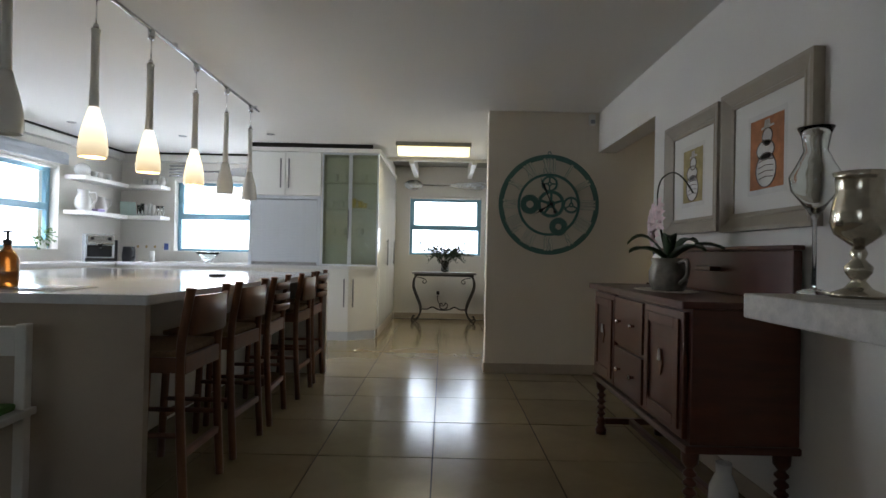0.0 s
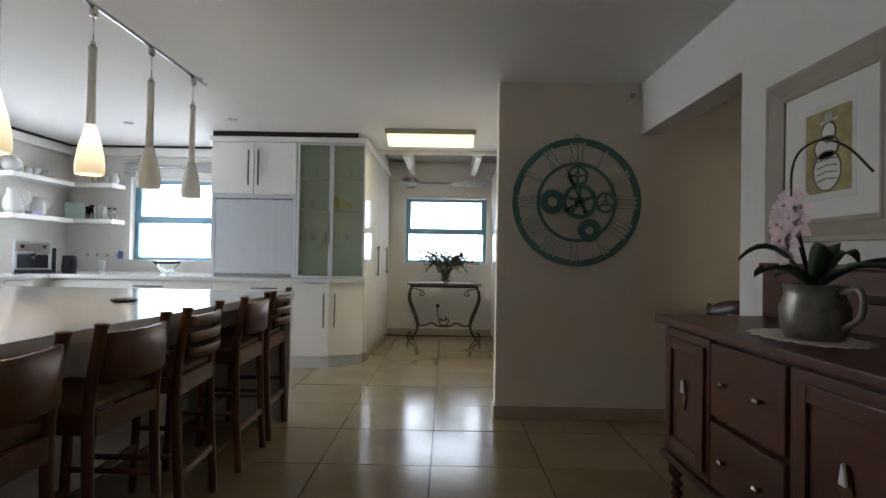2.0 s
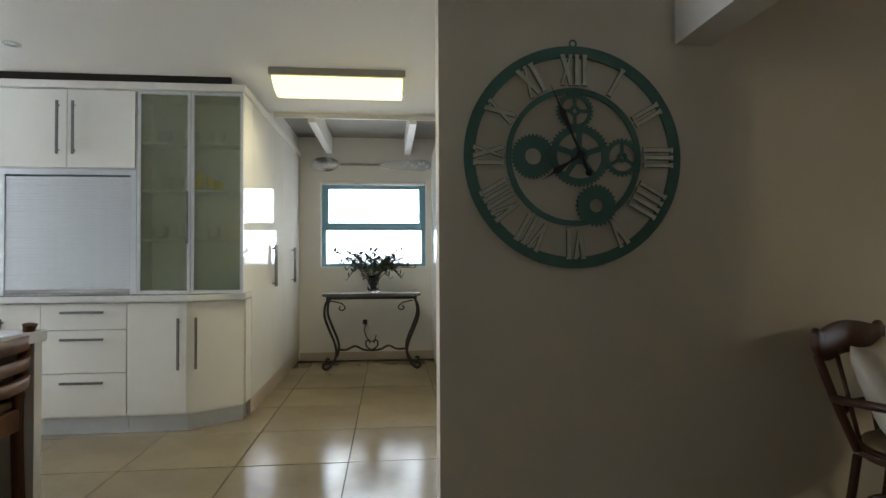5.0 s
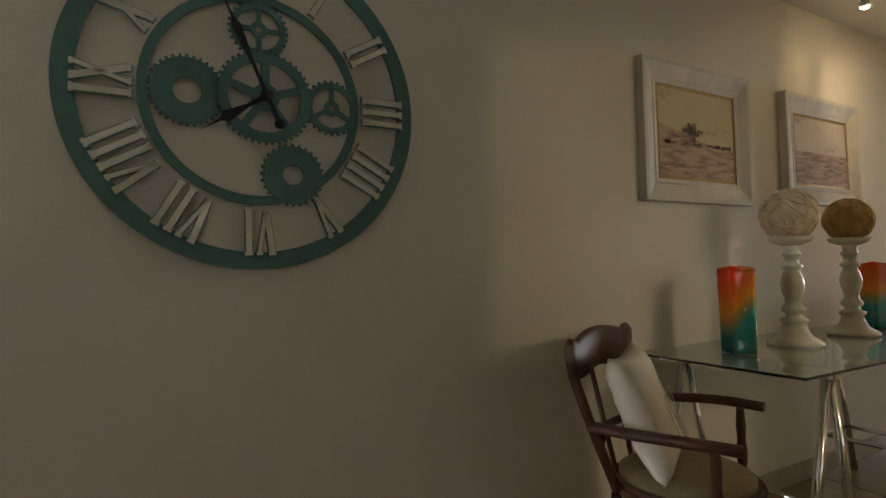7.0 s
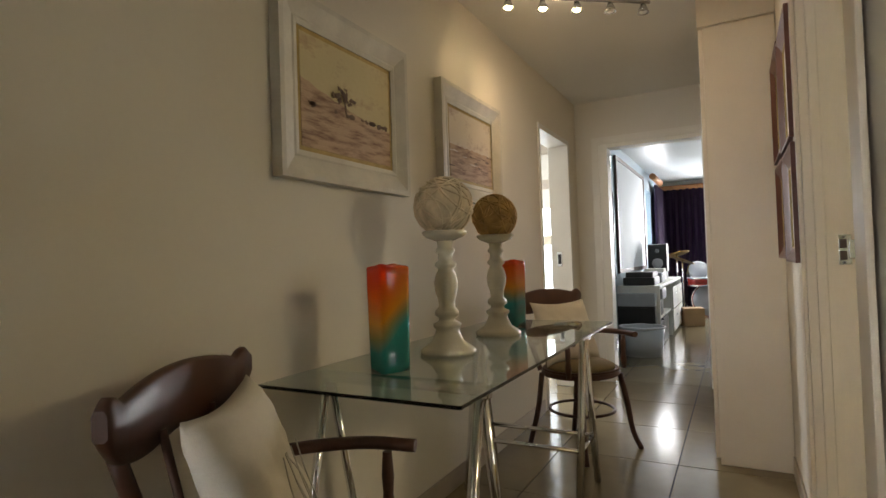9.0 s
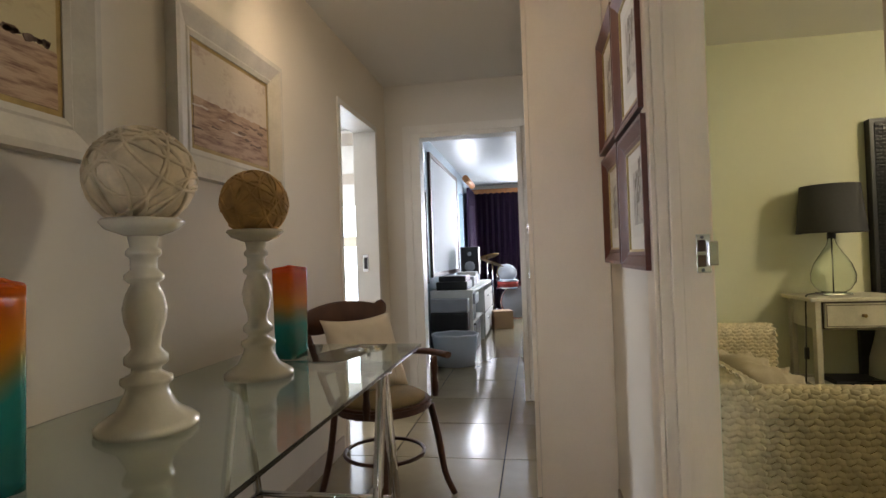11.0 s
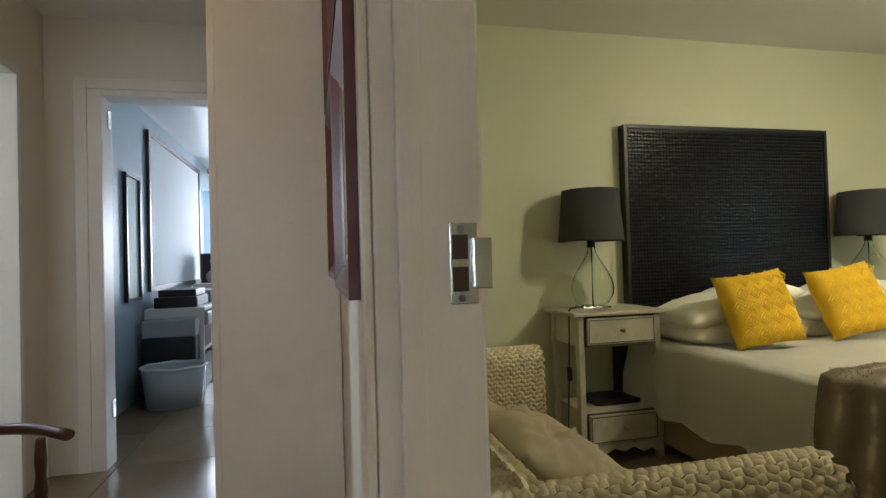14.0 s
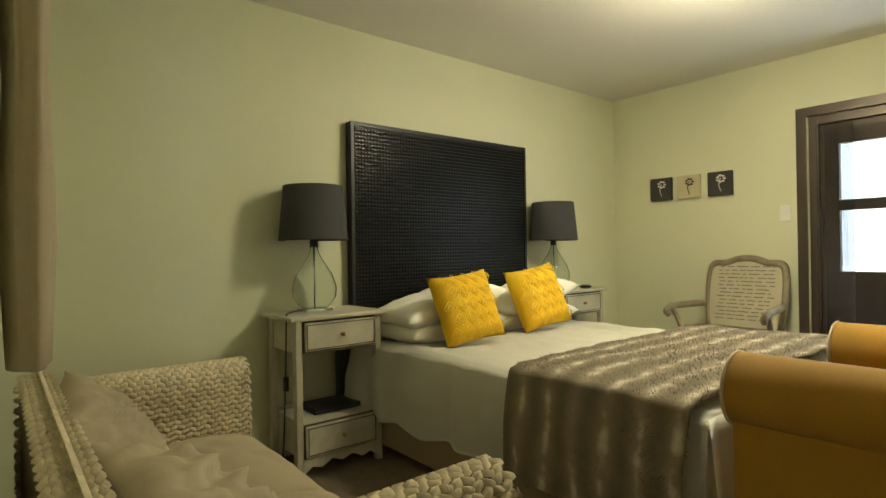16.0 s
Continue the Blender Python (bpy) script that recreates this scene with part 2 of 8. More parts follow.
M_MINT = mat("pale_mint", (0.45, 0.58, 0.52), 0.6, var=0.1)
M_LILAC = mat("lilac_card", (0.48, 0.40, 0.66), 0.7, var=0.05)
G_SKY = glow("bright_outdoors", (0.76, 0.88, 1.0), 2.3)
G_STRIP = glow("lit_diffuser", (1.0, 0.93, 0.55), 1.35)
G_SHADE = glow("lit_opal_glass", (1.0, 0.80, 0.42), 1.0)
gnt = G_SHADE.node_tree
gtc, gsep, grp = gnt.nodes.new("ShaderNodeTexCoord"), gnt.nodes.new("ShaderNodeSeparateXYZ"), gnt.nodes.new("ShaderNodeValToRGB")
gmr = gnt.nodes.new("ShaderNodeMapRange")
gmr.inputs["From Max"].default_value = 0.25
gnt.links.new(gtc.outputs["Object"], gsep.inputs[0])
gnt.links.new(gsep.outputs["Z"], gmr.inputs[0])
gnt.links.new(gmr.outputs[0], grp.inputs[0])
for pos, col in ((0.0, (0.52, 0.40, 0.24, 1)), (0.22, (0.80, 0.56, 0.24, 1)), (0.5, (1.5, 1.25, 0.75, 1)), (0.8, (1.7, 1.6, 1.2, 1)), (1.0, (0.8, 0.72, 0.5, 1))):
    if pos in (0.0, 1.0):
        grp.color_ramp.elements[int(pos)].color = col
    else:
        grp.color_ramp.elements.new(pos).color = col
gnt.links.new(grp.outputs[0], gnt.nodes["Principled BSDF"].inputs["Emission Color"])
G_BULB = glow("lit_bulb", (1.0, 0.86, 0.5), 30)
G_DOME = glow("lit_dome", (1.0, 0.95, 0.75), 6)
M_OPAL = mat("opal_glass", (0.86, 0.84, 0.77), 0.2, var=0.03)

# ---- shapes ----


def link(name, bm, material, parent=None):
    me = bpy.data.meshes.new(name)
    bm.normal_update()
    bm.to_mesh(me)
    bm.free()
    for mm in (material if isinstance(material, (list, tuple)) else [material]):
        me.materials.append(mm)
    ob = new(name, me)
    ob.parent = parent
    return ob


def part(name, bm, material, parent, label=""):
    return tagged(link(name, bm, material, parent), label)


def single(name, bm, material, label, category, group="", kind="", m=None):
    ob = tagged(link(name, bm, material), label, category, group, kind)
    if m is not None:
        ob.matrix_world = m
    return ob


def structure(name, bm, material, label="", category=""):
    return tagged(link(name, bm, material), label, category, "", "structure")


def thing(name, label, category, x=0, y=0, z=0, rz=0, group="", kind=""):
    ob = new(name)
    ob.empty_display_size = 0.1
    ob.matrix_world = pose(x, y, z, 0, 0, rz)
    return tagged(ob, label, category, group, kind)


def box(x0, y0, z0, x1, y1, z1, bev=0.0, bm=None, seg=2):
    b = bmesh.new()
    bmesh.ops.create_cube(b, size=1)
    bmesh.ops.scale(b, vec=(abs(x1 - x0), abs(y1 - y0), abs(z1 - z0)), verts=b.verts)
    bmesh.ops.translate(b, vec=((x0 + x1) / 2, (y0 + y1) / 2, (z0 + z1) / 2), verts=b.verts)
    if bev:
        bmesh.ops.bevel(b, geom=list(b.edges), offset=bev, segments=seg, affect="EDGES", profile=0.6)
    return merge(bm, b)


def merge(bm, b):
    if bm is None:
        return b
    me = bpy.data.meshes.new("tmp")
    b.to_mesh(me)
    b.free()
    bm.from_mesh(me)
    bpy.data.meshes.remove(me)
    return bm


def moved(b, m):
    bmesh.ops.transform(b, matrix=m, verts=b.verts)
    return b


def lathe(profile, seg=24, bm=None, x=0, y=0, z=0, smooth=True):
    """A turned solid from rows of (radius, height)."""
    b = bmesh.new()
    rings = []
    for r, h in profile:
        if r < 1e-5:
            rings.append([b.verts.new((x, y, z + h))])
        else:
            rings.append([b.verts.new((x + r * math.cos(2 * math.pi * i / seg), y + r * math.sin(2 * math.pi * i / seg), z + h)) for i in range(seg)])
    for a, c in zip(rings, rings[1:]):
        for i in range(seg):
            j = (i + 1) % seg
            vs = [a[i % len(a)], a[j % len(a)], c[j % len(c)], c[i % len(c)]]
            uniq = []
            for v in vs:
                if v not in uniq:
                    uniq.append(v)
            if len(uniq) > 2:
                b.faces.new(uniq).smooth = smooth
    for ring, flip in ((rings[0], True), (rings[-1], False)):
        if len(ring) > 2 and tuple(profile[0]) != tuple(profile[-1]):
            b.faces.new(ring[::-1] if flip else ring)
    return merge(bm, b)


def tube(points, r, seg=10, bm=None, closed=False, flat=None):
    """A rod along points; r a radius or a list of radii; flat: second radius factor along z."""
    b = bmesh.new()
    pts = [Vector(p) for p in points]
    n = len(pts)
    rad = r if isinstance(r, (list, tuple)) else [r] * n
    rings, up = [], None
    for i, p in enumerate(pts):
        d = (pts[(i + 1) % n] - pts[i - 1]) if closed else (pts[min(i + 1, n - 1)] - pts[max(i - 1, 0)])
        d.normalize()
        if up is None:
            up = Vector((0, 0, 1)) if abs(d.z) < 0.9 else Vector((1, 0, 0))
        s = d.cross(up).normalized()
        up = s.cross(d).normalized()
        rings.append([b.verts.new(p + rad[i] * (s * math.cos(2 * math.pi * k / seg) + up * math.sin(2 * math.pi * k / seg) * (flat or 1))) for k in range(seg)])
    for i in range(n if closed else n - 1):
        a, c = rings[i], rings[(i + 1) % n]
        for k in range(seg):
            b.faces.new((a[k], a[(k + 1) % seg], c[(k + 1) % seg], c[k])).smooth = True
    if not closed:
        b.faces.new(rings[0][::-1])
        b.faces.new(rings[-1])
    bmesh.ops.recalc_face_normals(b, faces=b.faces)
    return merge(bm, b)


def smooth_path(points, steps=6):
    """Catmull-Rom through points."""
    p = [Vector(q) for q in points]
    p = [2 * p[0] - p[1]] + p + [2 * p[-1] - p[-2]]
    out = []
    for i in range(1, len(p) - 2):
        for k in range(steps):
            t = k / steps
            out.append(0.5 * ((2 * p[i]) + (p[i + 1] - p[i - 1]) * t + (2 * p[i - 1] - 5 * p[i] + 4 * p[i + 1] - p[i + 2]) * t * t
                              + (3 * p[i] - p[i - 1] - 3 * p[i + 1] + p[i + 2]) * t ** 3))
    out.append(p[-2])
    return out


def prism(outline, z0, z1, bm=None, bev=0.0):
    """An outline of (x, y) raised from z0 to z1."""
    b = bmesh.new()
    lo = [b.verts.new((x, y, z0)) for x, y in outline]
    f = b.faces.new(lo)
    r = bmesh.ops.extrude_face_region(b, geom=[f])
    bmesh.ops.translate(b, vec=(0, 0, z1 - z0), verts=[v for v in r["geom"] if isinstance(v, bmesh.types.BMVert)])
    bmesh.ops.recalc_face_normals(b, faces=b.faces)
    if bev:
        bmesh.ops.bevel(b, geom=list(b.edges), offset=bev, segments=2, affect="EDGES")
    return merge(bm, b)


def ring(r0, r1, h, seg=64, bm=None, x=0, y=0, z=0):
    return lathe([(r0, 0), (r1, 0), (r1, h), (r0, h), (r0, 0)], seg, bm, x, y, z, False)


def cushion(w, h, t, bm=None, n=14, pinch=0.12, crease=0.0, soft=4.0):
    """A stuffed square cushion lying in x, y, with pulled corners."""
    b = bmesh.new()
    for s in (1, -1):
        g = []
        for i in range(n + 1):
            row = []
            for j in range(n + 1):
                u, v = 2 * i / n - 1, 2 * j / n - 1
                k = 1 - pinch * ((1 - u * u) * abs(v) ** 3 * 0.6)
                l = 1 - pinch * ((1 - v * v) * abs(u) ** 3 * 0.6)
                q = ((1 - abs(u) ** soft) * (1 - abs(v) ** soft)) ** 0.55
                wob = noise.noise(Vector((u * 2.2, v * 2.2, s * 3 + w * 7))) * 0.10 * q - crease * abs(noise.noise(Vector((u * 2.6 + 3 * v, v * 1.7, s * 5 + h * 9)))) * q + crease * 0.5 * noise.noise(Vector((u * 6, v * 6, s + 2))) * q
                row.append(b.verts.new((u * l * w / 2, v * k * h / 2, s * t / 2 * (q + wob))))
            g.append(row)
        for i in range(n):
            for j in range(n):
                vs = [g[i][j], g[i + 1][j], g[i + 1][j + 1], g[i][j + 1]]
                b.faces.new(vs if s > 0 else vs[::-1]).smooth = True
    bmesh.ops.remove_doubles(b, verts=b.verts, dist=0.0008)
    return merge(bm, b)


def blob(rx, ry, rz, bm=None, x=0, y=0, z=0, sub=3, rough=0.0, freq=3.0):
    b = bmesh.new()
    bmesh.ops.create_icosphere(b, subdivisions=sub, radius=1)
    for v in b.verts:
        k = 1 + rough * noise.noise(v.co * freq)
        v.co = Vector((v.co.x * rx * k + x, v.co.y * ry * k + y, v.co.z * rz * k + z))
    for f in b.faces:
        f.smooth = True
    return merge(bm, b)


def wall_x(x0, x1, y0, y1, z1, holes=(), z0=-0.1):
    """A wall along x between y0 and y1, with holes (xa, xb, za, zb)."""
    bm = bmesh.new()
    cur = x0
    for xa, xb, za, zb in sorted(holes):
        if xa > cur:
            box(cur, y0, z0, xa, y1, z1, bm=bm)
        if za > z0 + 0.11:
            box(xa, y0, z0, xb, y1, za, bm=bm)
        if zb < z1:
            box(xa, y0, zb, xb, y1, z1, bm=bm)
        cur = xb
    if cur < x1:
        box(cur, y0, z0, x1, y1, z1, bm=bm)
    return bm


def wall_y(y0, y1, x0, x1, z1, holes=(), z0=-0.1):
    bm = wall_x(y0, y1, 0, 1, z1, holes, z0)
    for v in bm.verts:
        v.co = Vector((x0 + v.co.y * (x1 - x0), v.co.x, v.co.z))
    bmesh.ops.recalc_face_normals(bm, faces=bm.faces)
    return bm


# ---- structure ----
CEIL = 2.4
BCEIL = 2.37
structure("wall_clock", wall_x(1.49, 7.25, 5.7, 5.85, 2.6, [(6.06, 6.86, 0, 2.03)]), M_HALL, "cream painted wall behind the clock and hall table", "wall")
structure("wall_sideboard", wall_y(-1.6, 4.355, 2.5, 2.66, 2.6), M_WALL, "white painted wall behind the sideboard", "wall")
structure("lintel", box(2.5, 4.355, 2.034, 2.66, 5.7, 2.6), M_WALL, "white painted lintel over the hall opening", "lintel")
structure("wall_hall_south", wall_x(2.66, 7.25, 4.16, 4.28, 2.6, [(3.52, 4.52, 0, 2.05)]), M_HALL, "cream painted hall wall with a door opening", "wall")
structure("wall_hall_end", wall_y(4.28, 5.7, 7.11, 7.25, 2.6, [(4.66, 5.5, 0, 2.02)]), M_WALL, "white wall with an open doorway", "wall")
structure("wall_far", wall_x(0.1, 2.1, 9.78, 9.98, 3.0, [(0.52, 1.71, 1.04, 2.02)]), M_WALL, "white painted wall round a blue-framed window", "wall")
structure("wall_back", wall_x(-3.66, 0.255, 8.37, 8.57, 2.6, [(-2.7, -1.3, 1.03, 2.04)]), M_WALL, "white kitchen wall round a window", "wall")
structure("wall_left", wall_y(-1.6, 8.57, -3.66, -3.46, 2.6, [(5.45, 7.13, 1.03, 2.02)]), M_WALL, "white kitchen wall round a window", "wall")
# the hole here is for an added, unseen window that lets fill light in
structure("wall_behind", wall_x(-3.66, 2.66, -1.8, -1.6, 2.6, [(-1.3, 0.1, 1.1, 2.0)]), M_WALL, "white wall round an added unseen window", "wall")
structure("wall_passage_left", wall_y(8.57, 9.78, 0.1, 0.262, 3.0), M_WALL, "white passage wall", "wall")
structure("wall_passage_right", wall_y(5.85, 9.98, 1.95, 2.1, 3.0), M_WALL, "white passage wall", "wall")
structure("wall_bedroom_head", wall_y(-0.3, 4.16, 6.76, 6.9, 2.6), M_BEDW, "pale green bedroom wall behind the bed", "wall")
structure("wall_bedroom_far", wall_x(2.5, 6.9, -0.35, -0.1, 2.6, [(4.2, 5.27, 0, 1.94)]), M_BEDW, "pale green bedroom wall with a curtained door", "wall")
structure("wall_bedroom_left", wall_y(-0.1, 4.16, 2.67, 2.8, 2.6), M_BEDW, "pale green bedroom wall", "wall")
bm = box(4.521, 4.148, 0, 6.76, 4.158, 2.38)
box(2.8, 4.148, 0, 3.5, 4.158, 2.38, bm=bm)
box(3.5, 4.148, 2.07, 4.521, 4.158, 2.38, bm=bm)
structure("bedroom_wall_lining", bm, M_BEDW, "pale green paint on the bedroom side of the door wall", "wall")
structure("wall_music_left", wall_x(7.25, 13.6, 5.75, 5.9, 2.7, [(11.65, 12.2, 0.95, 2.12)]), M_BLUE, "blue-grey music room wall", "wall")
structure("wall_music_far", wall_y(1.5, 5.9, 13.45, 13.6, 2.7, [(3.7, 4.75, 0.7, 2.1)]), M_WALL, "white music room wall behind curtains", "wall")
structure("wall_music_right", wall_x(7.25, 13.6, 1.5, 1.65, 2.7), M_BLUE, "blue-grey music room wall", "wall")
structure("wall_music_near", wall_y(1.65, 4.28, 7.11, 7.25, 2.7), M_BLUE, "blue-grey music room wall", "wall")
structure("wall_bathroom_right", wall_y(5.9, 8.0, 8.4, 8.55, 2.6), M_WALL, "white tiled bathroom wall", "wall")
structure("wall_bathroom_back", wall_x(5.6, 8.55, 8.0, 8.15, 2.6), M_WALL, "white bathroom wall", "wall")
structure("wall_bathroom_left", wall_y(5.85, 8.0, 5.45, 5.6, 2.6), M_WALL, "white bathroom wall", "wall")
bm = box(-3.66, -1.8, CEIL, 2.5, 8.33, CEIL + 0.1)
structure("ceiling_kitchen", bm, M_CEIL, "white plasterboard kitchen ceiling", "ceiling")
structure("ceiling_hall", box(2.66, 4.28, CEIL, 7.25, 5.7, CEIL + 0.1), M_CEIL, "white hall ceiling", "ceiling")
structure("ceiling_bedroom", box(2.66, -0.35, BCEIL, 6.9, 4.147, BCEIL + 0.1), M_CEIL, "cream bedroom ceiling", "ceiling")
structure("ceiling_music", box(7.25, 1.5, 2.42, 13.6, 5.9, 2.52), mat("satin_music_ceiling", (0.62, 0.66, 0.68), 0.35, var=0.03), "pale satin music room ceiling", "ceiling")
structure("ceiling_bathroom", box(5.45, 5.85, 2.41, 8.55, 8.15, 2.5), M_CEIL, "white bathroom ceiling", "ceiling")
M_OLDCEIL = mat("grey_board_ceiling", (0.33, 0.31, 0.28), 0.8, var=0.1)
bm = box(0.0, 8.33, 2.52, 2.1, 9.98, 2.62)
structure("ceiling_passage", bm, M_OLDCEIL, "grey boarded passage ceiling", "ceiling")
# unseen slab, added to keep sun from leaking through gaps above the ceilings
structure("roof", box(-4.3, -2.4, 3.02, 14.3, 10.6, 3.1), M_OLDCEIL, "unseen flat slab over the house, added to block stray sun", "roof")
structure("grout_bed", box(-3.66, -1.8, -0.1, 13.6, 9.98, -0.005), M_GROUT_SHADE, "dark grout between floor tiles", "floor")
structure("floor_bedroom", box(2.8, -0.1, -0.004, 6.76, 4.155, 0.002), M_BFLOOR, "tan carpeted bedroom floor", "floor")
structure("ground", box(-60, -60, -0.6, 60, 60, -0.5), mat("pale_paving", (0.4, 0.38, 0.34), 0.9), "pale paving round the house", "ground")

# ---- kitchen and passage ----


def wall_pose(x, y, z, rz):
    """Local x to the right, y up, z out of the wall, for one who faces it."""
    return pose(x, y, z, 90, 0, rz)


def hung(name, label, category, m, group=""):
    ob = new(name)
    ob.empty_display_size = 0.1
    ob.matrix_world = m
    return tagged(ob, label, category, group)


def window(name, label, m, w, h, depth, rail, frame_mat=M_BLUEFRAME, blind=True):
    """A steel window in its opening: local origin at the lower left of the opening's inner face, z into the room."""
    t = tagged(hung(name, label, "window", m), kind="structure")
    fr = 0.045
    z0, z1 = -depth, -depth + 0.05
    bm = box(0, 0, z0, fr, h, z1, 0.004)
    box(w - fr, 0, z0, w, h, z1, 0.004, bm)
    box(fr, 0, z0, w - fr, fr, z1, 0.004, bm)
    box(fr, h - fr, z0, w - fr, h, z1, 0.004, bm)
    part("window_frame", bm, frame_mat, t)
    part("window_rail", box(fr, rail - 0.04, z0 + 0.002, w - fr, rail + 0.045, z1 + 0.012, 0.004), frame_mat, t)
    bm = box(fr, rail + 0.045, z0 + 0.01, fr + 0.03, h - fr, z1 + 0.008, 0.003)
    box(w - fr - 0.03, rail + 0.045, z0 + 0.01, w - fr, h - fr, z1 + 0.008, 0.003, bm)
    box(fr + 0.03, h - fr - 0.03, z0 + 0.01, w - fr - 0.03, h - fr, z1 + 0.008, 0.003, bm)
    part("sash", bm, frame_mat, t)
    for za, zb in ((fr, rail - 0.04), (rail + 0.045, h - fr)):
        p = part("pane", box(fr, za, z0 + 0.02, w - fr, zb, z0 + 0.024), M_GLASS, t)
        p.visible_shadow = False
    part("window_stay", tube(smooth_path([(w * 0.5, fr + 0.01, z1), (w * 0.5, fr + 0.04, z1 + 0.03), (w * 0.47, fr + 0.02, z1 + 0.05)], 4), 0.006, 8), M_ALU, t)
    part("window_sill", box(0.002, 0.001, -depth + 0.051, w - 0.002, 0.012, 0.015, 0.004), M_WHITE, t)
    if blind:
        bm = box(0.01, h - 0.035, -0.06, w - 0.01, h - 0.004, -0.02, 0.006)
        part("blind_headrail", bm, M_WHITE, t)
    return t


window("window_1", "blue-framed steel window in the passage, bright outside", wall_pose(0.52, 9.78, 1.04, 0), 1.19, 0.98, 0.16, 0.47)
window("window_2", "blue-framed kitchen window above the worktop", wall_pose(-2.7, 8.37, 1.03, 0), 1.4, 1.01, 0.16, 0.5)
window("window_3", "blue-framed kitchen window with an open top sash", wall_pose(-3.46, 5.45, 1.03, 90), 1.68, 0.99, 0.16, 0.5)
# added out of view, only to brighten the clock wall and sideboard side
window("window_4", "added unseen blue-framed window that brightens the clock wall", wall_pose(0.1, -1.6, 1.1, 180), 1.4, 0.9, 0.16, 0.45)
# the panel at y -3.3 glows behind the added window as fill light
for nm, bm in (("backdrop_passage", box(-0.5, 11.2, 0.0, 2.8, 11.25, 3.2)), ("backdrop_kitchen", box(-5.5, 10.2, 0.0, -0.6, 10.25, 3.4)),
               ("backdrop_living", box(-4.0, -3.3, 0.0, 2.2, -3.25, 3.2)), ("backdrop_side", box(-5.3, 3.5, 0.0, -5.25, 9.2, 3.4)), ("backdrop_music", box(13.95, 2.6, 0, 14.0, 5.6, 3)),
               ("backdrop_music_side", box(10.5, 6.6, 0, 13.6, 6.65, 3)), ("backdrop_bedroom", box(3.2, -1.6, 0, 6.2, -1.55, 2.8))):
    structure(nm, bm, G_SKY, "bright hazy daylight outside the window", "backdrop")


def handle(x, y, z, length, parent, upright=True, out=(0, -1), m=M_HANDLE):
    """A flat bar handle with two posts, out along (x, y)."""
    ox, oy = out[0] * 0.028, out[1] * 0.028
    sx, sy = abs(out[1]) * 0.008 + abs(out[0]) * 0.006, abs(out[0]) * 0.008 + abs(out[1]) * 0.006
    bm = bmesh.new()
    if upright:
        box(x + ox - sx, y + oy - sy, z - length / 2, x + ox + sx, y + oy + sy, z + length / 2, 0.003, bm)
        for q in (-0.42, 0.42):
            tube([(x, y, z + q * length), (x + ox, y + oy, z + q * length)], 0.005, 8, bm)
    else:
        box(x + ox - length / 2, y + oy - 0.006, z - 0.008, x + ox + length / 2, y + oy + 0.006, z + 0.008, 0.003, bm)
        for q in (-0.42, 0.42):
            tube([(x + q * length, y, z), (x + q * length, y + oy, z)], 0.005, 8, bm)
    return part("handle", bm, m, parent, "brushed steel bar handle")


def front(x0, x1, z0, z1, y, parent, name="door", m=M_GLOSS, g=0.002):
    return part(name, box(x0 + g, y, z0 + g, x1 - g, y + 0.018, z1 - g, 0.002), m, parent)


# base units along the back wall
def base_unit(x0, x1, drawers, label, hx=None):
    t = thing("base_unit", label, "cabinet", (x0 + x1) / 2, 7.27, 0, group="kitchen base units")
    w = (x1 - x0) / 2
    part("body", box(-w + 0.001, 0.02, 0.11, w - 0.001, 1.08, 0.86), M_WHITE, t)
    part("plinth", box(-w + 0.001, 0.04, 0, w - 0.001, 0.055, 0.11), M_ALU, t)
    if drawers:
        for za, zb in ((0.12, 0.4), (0.4, 0.68), (0.68, 0.855)):
            d = front(-w, w, za, zb, 0.0, t, "drawer_front")
            handle(0, 0, zb - 0.06, min(0.3, w), d, False)
    else:
        for a, b, h in ((-w, 0, -0.05), (0, w, 0.05)):
            d = front(a, b, 0.12, 0.855, 0.0, t)
            handle(h, 0, 0.6, 0.32, d)
    return t


for i, (a, b, dr) in enumerate(((-2.86, -2.2, False), (-2.2, -1.5, True), (-1.5, -0.95, False), (-0.95, -0.42, True))):
    base_unit(a, b, dr, "white gloss base unit with %s" % ("three drawers" if dr else "two doors"))
corner = thing("corner_base_unit", "white gloss angled corner base unit with two doors", "cabinet", 0, 0, 0, group="kitchen base units")
part("body", prism([(-0.418, 7.29), (-0.05, 7.29), (0.262, 7.50), (0.262, 7.637), (-0.418, 7.63)], 0.11, 0.86), M_WHITE, corner)
part("plinth", prism([(-0.418, 7.31), (-0.05, 7.31), (0.25, 7.52), (0.25, 7.637), (-0.418, 7.63)], 0, 0.11), M_ALU, corner)
d = part("door", box(-0.416, 7.27, 0.122, -0.044, 7.288, 0.853, 0.002), M_GLOSS, corner)
handle(-0.09, 7.27, 0.58, 0.34, d)
part("side_panel", box(0.263, 7.498, 0.122, 0.281, 7.637, 0.853, 0.002), M_GLOSS, corner)
ang = math.degrees(math.atan2(0.215, 0.313))
d = part("door", moved(box(0.002, 0, 0.122, 0.378, 0.018, 0.853, 0.002), pose(-0.044, 7.27, 0, 0, 0, ang)), M_GLOSS, corner)
hd = handle(0.05, 0, 0.58, 0.34, d)
hd.matrix_local = pose(-0.044, 7.27, 0, 0, 0, ang)
left_run = thing("base_unit", "white gloss base units below the side window", "cabinet", -3.15, 5.6, 0, group="kitchen base units")
part("body", box(-0.3, -1.5, 0.1, 0.28, 2.75, 0.86), M_WHITE, left_run)
part("plinth", box(-0.3, -1.5, 0, 0.24, 2.75, 0.1), M_ALU, left_run)
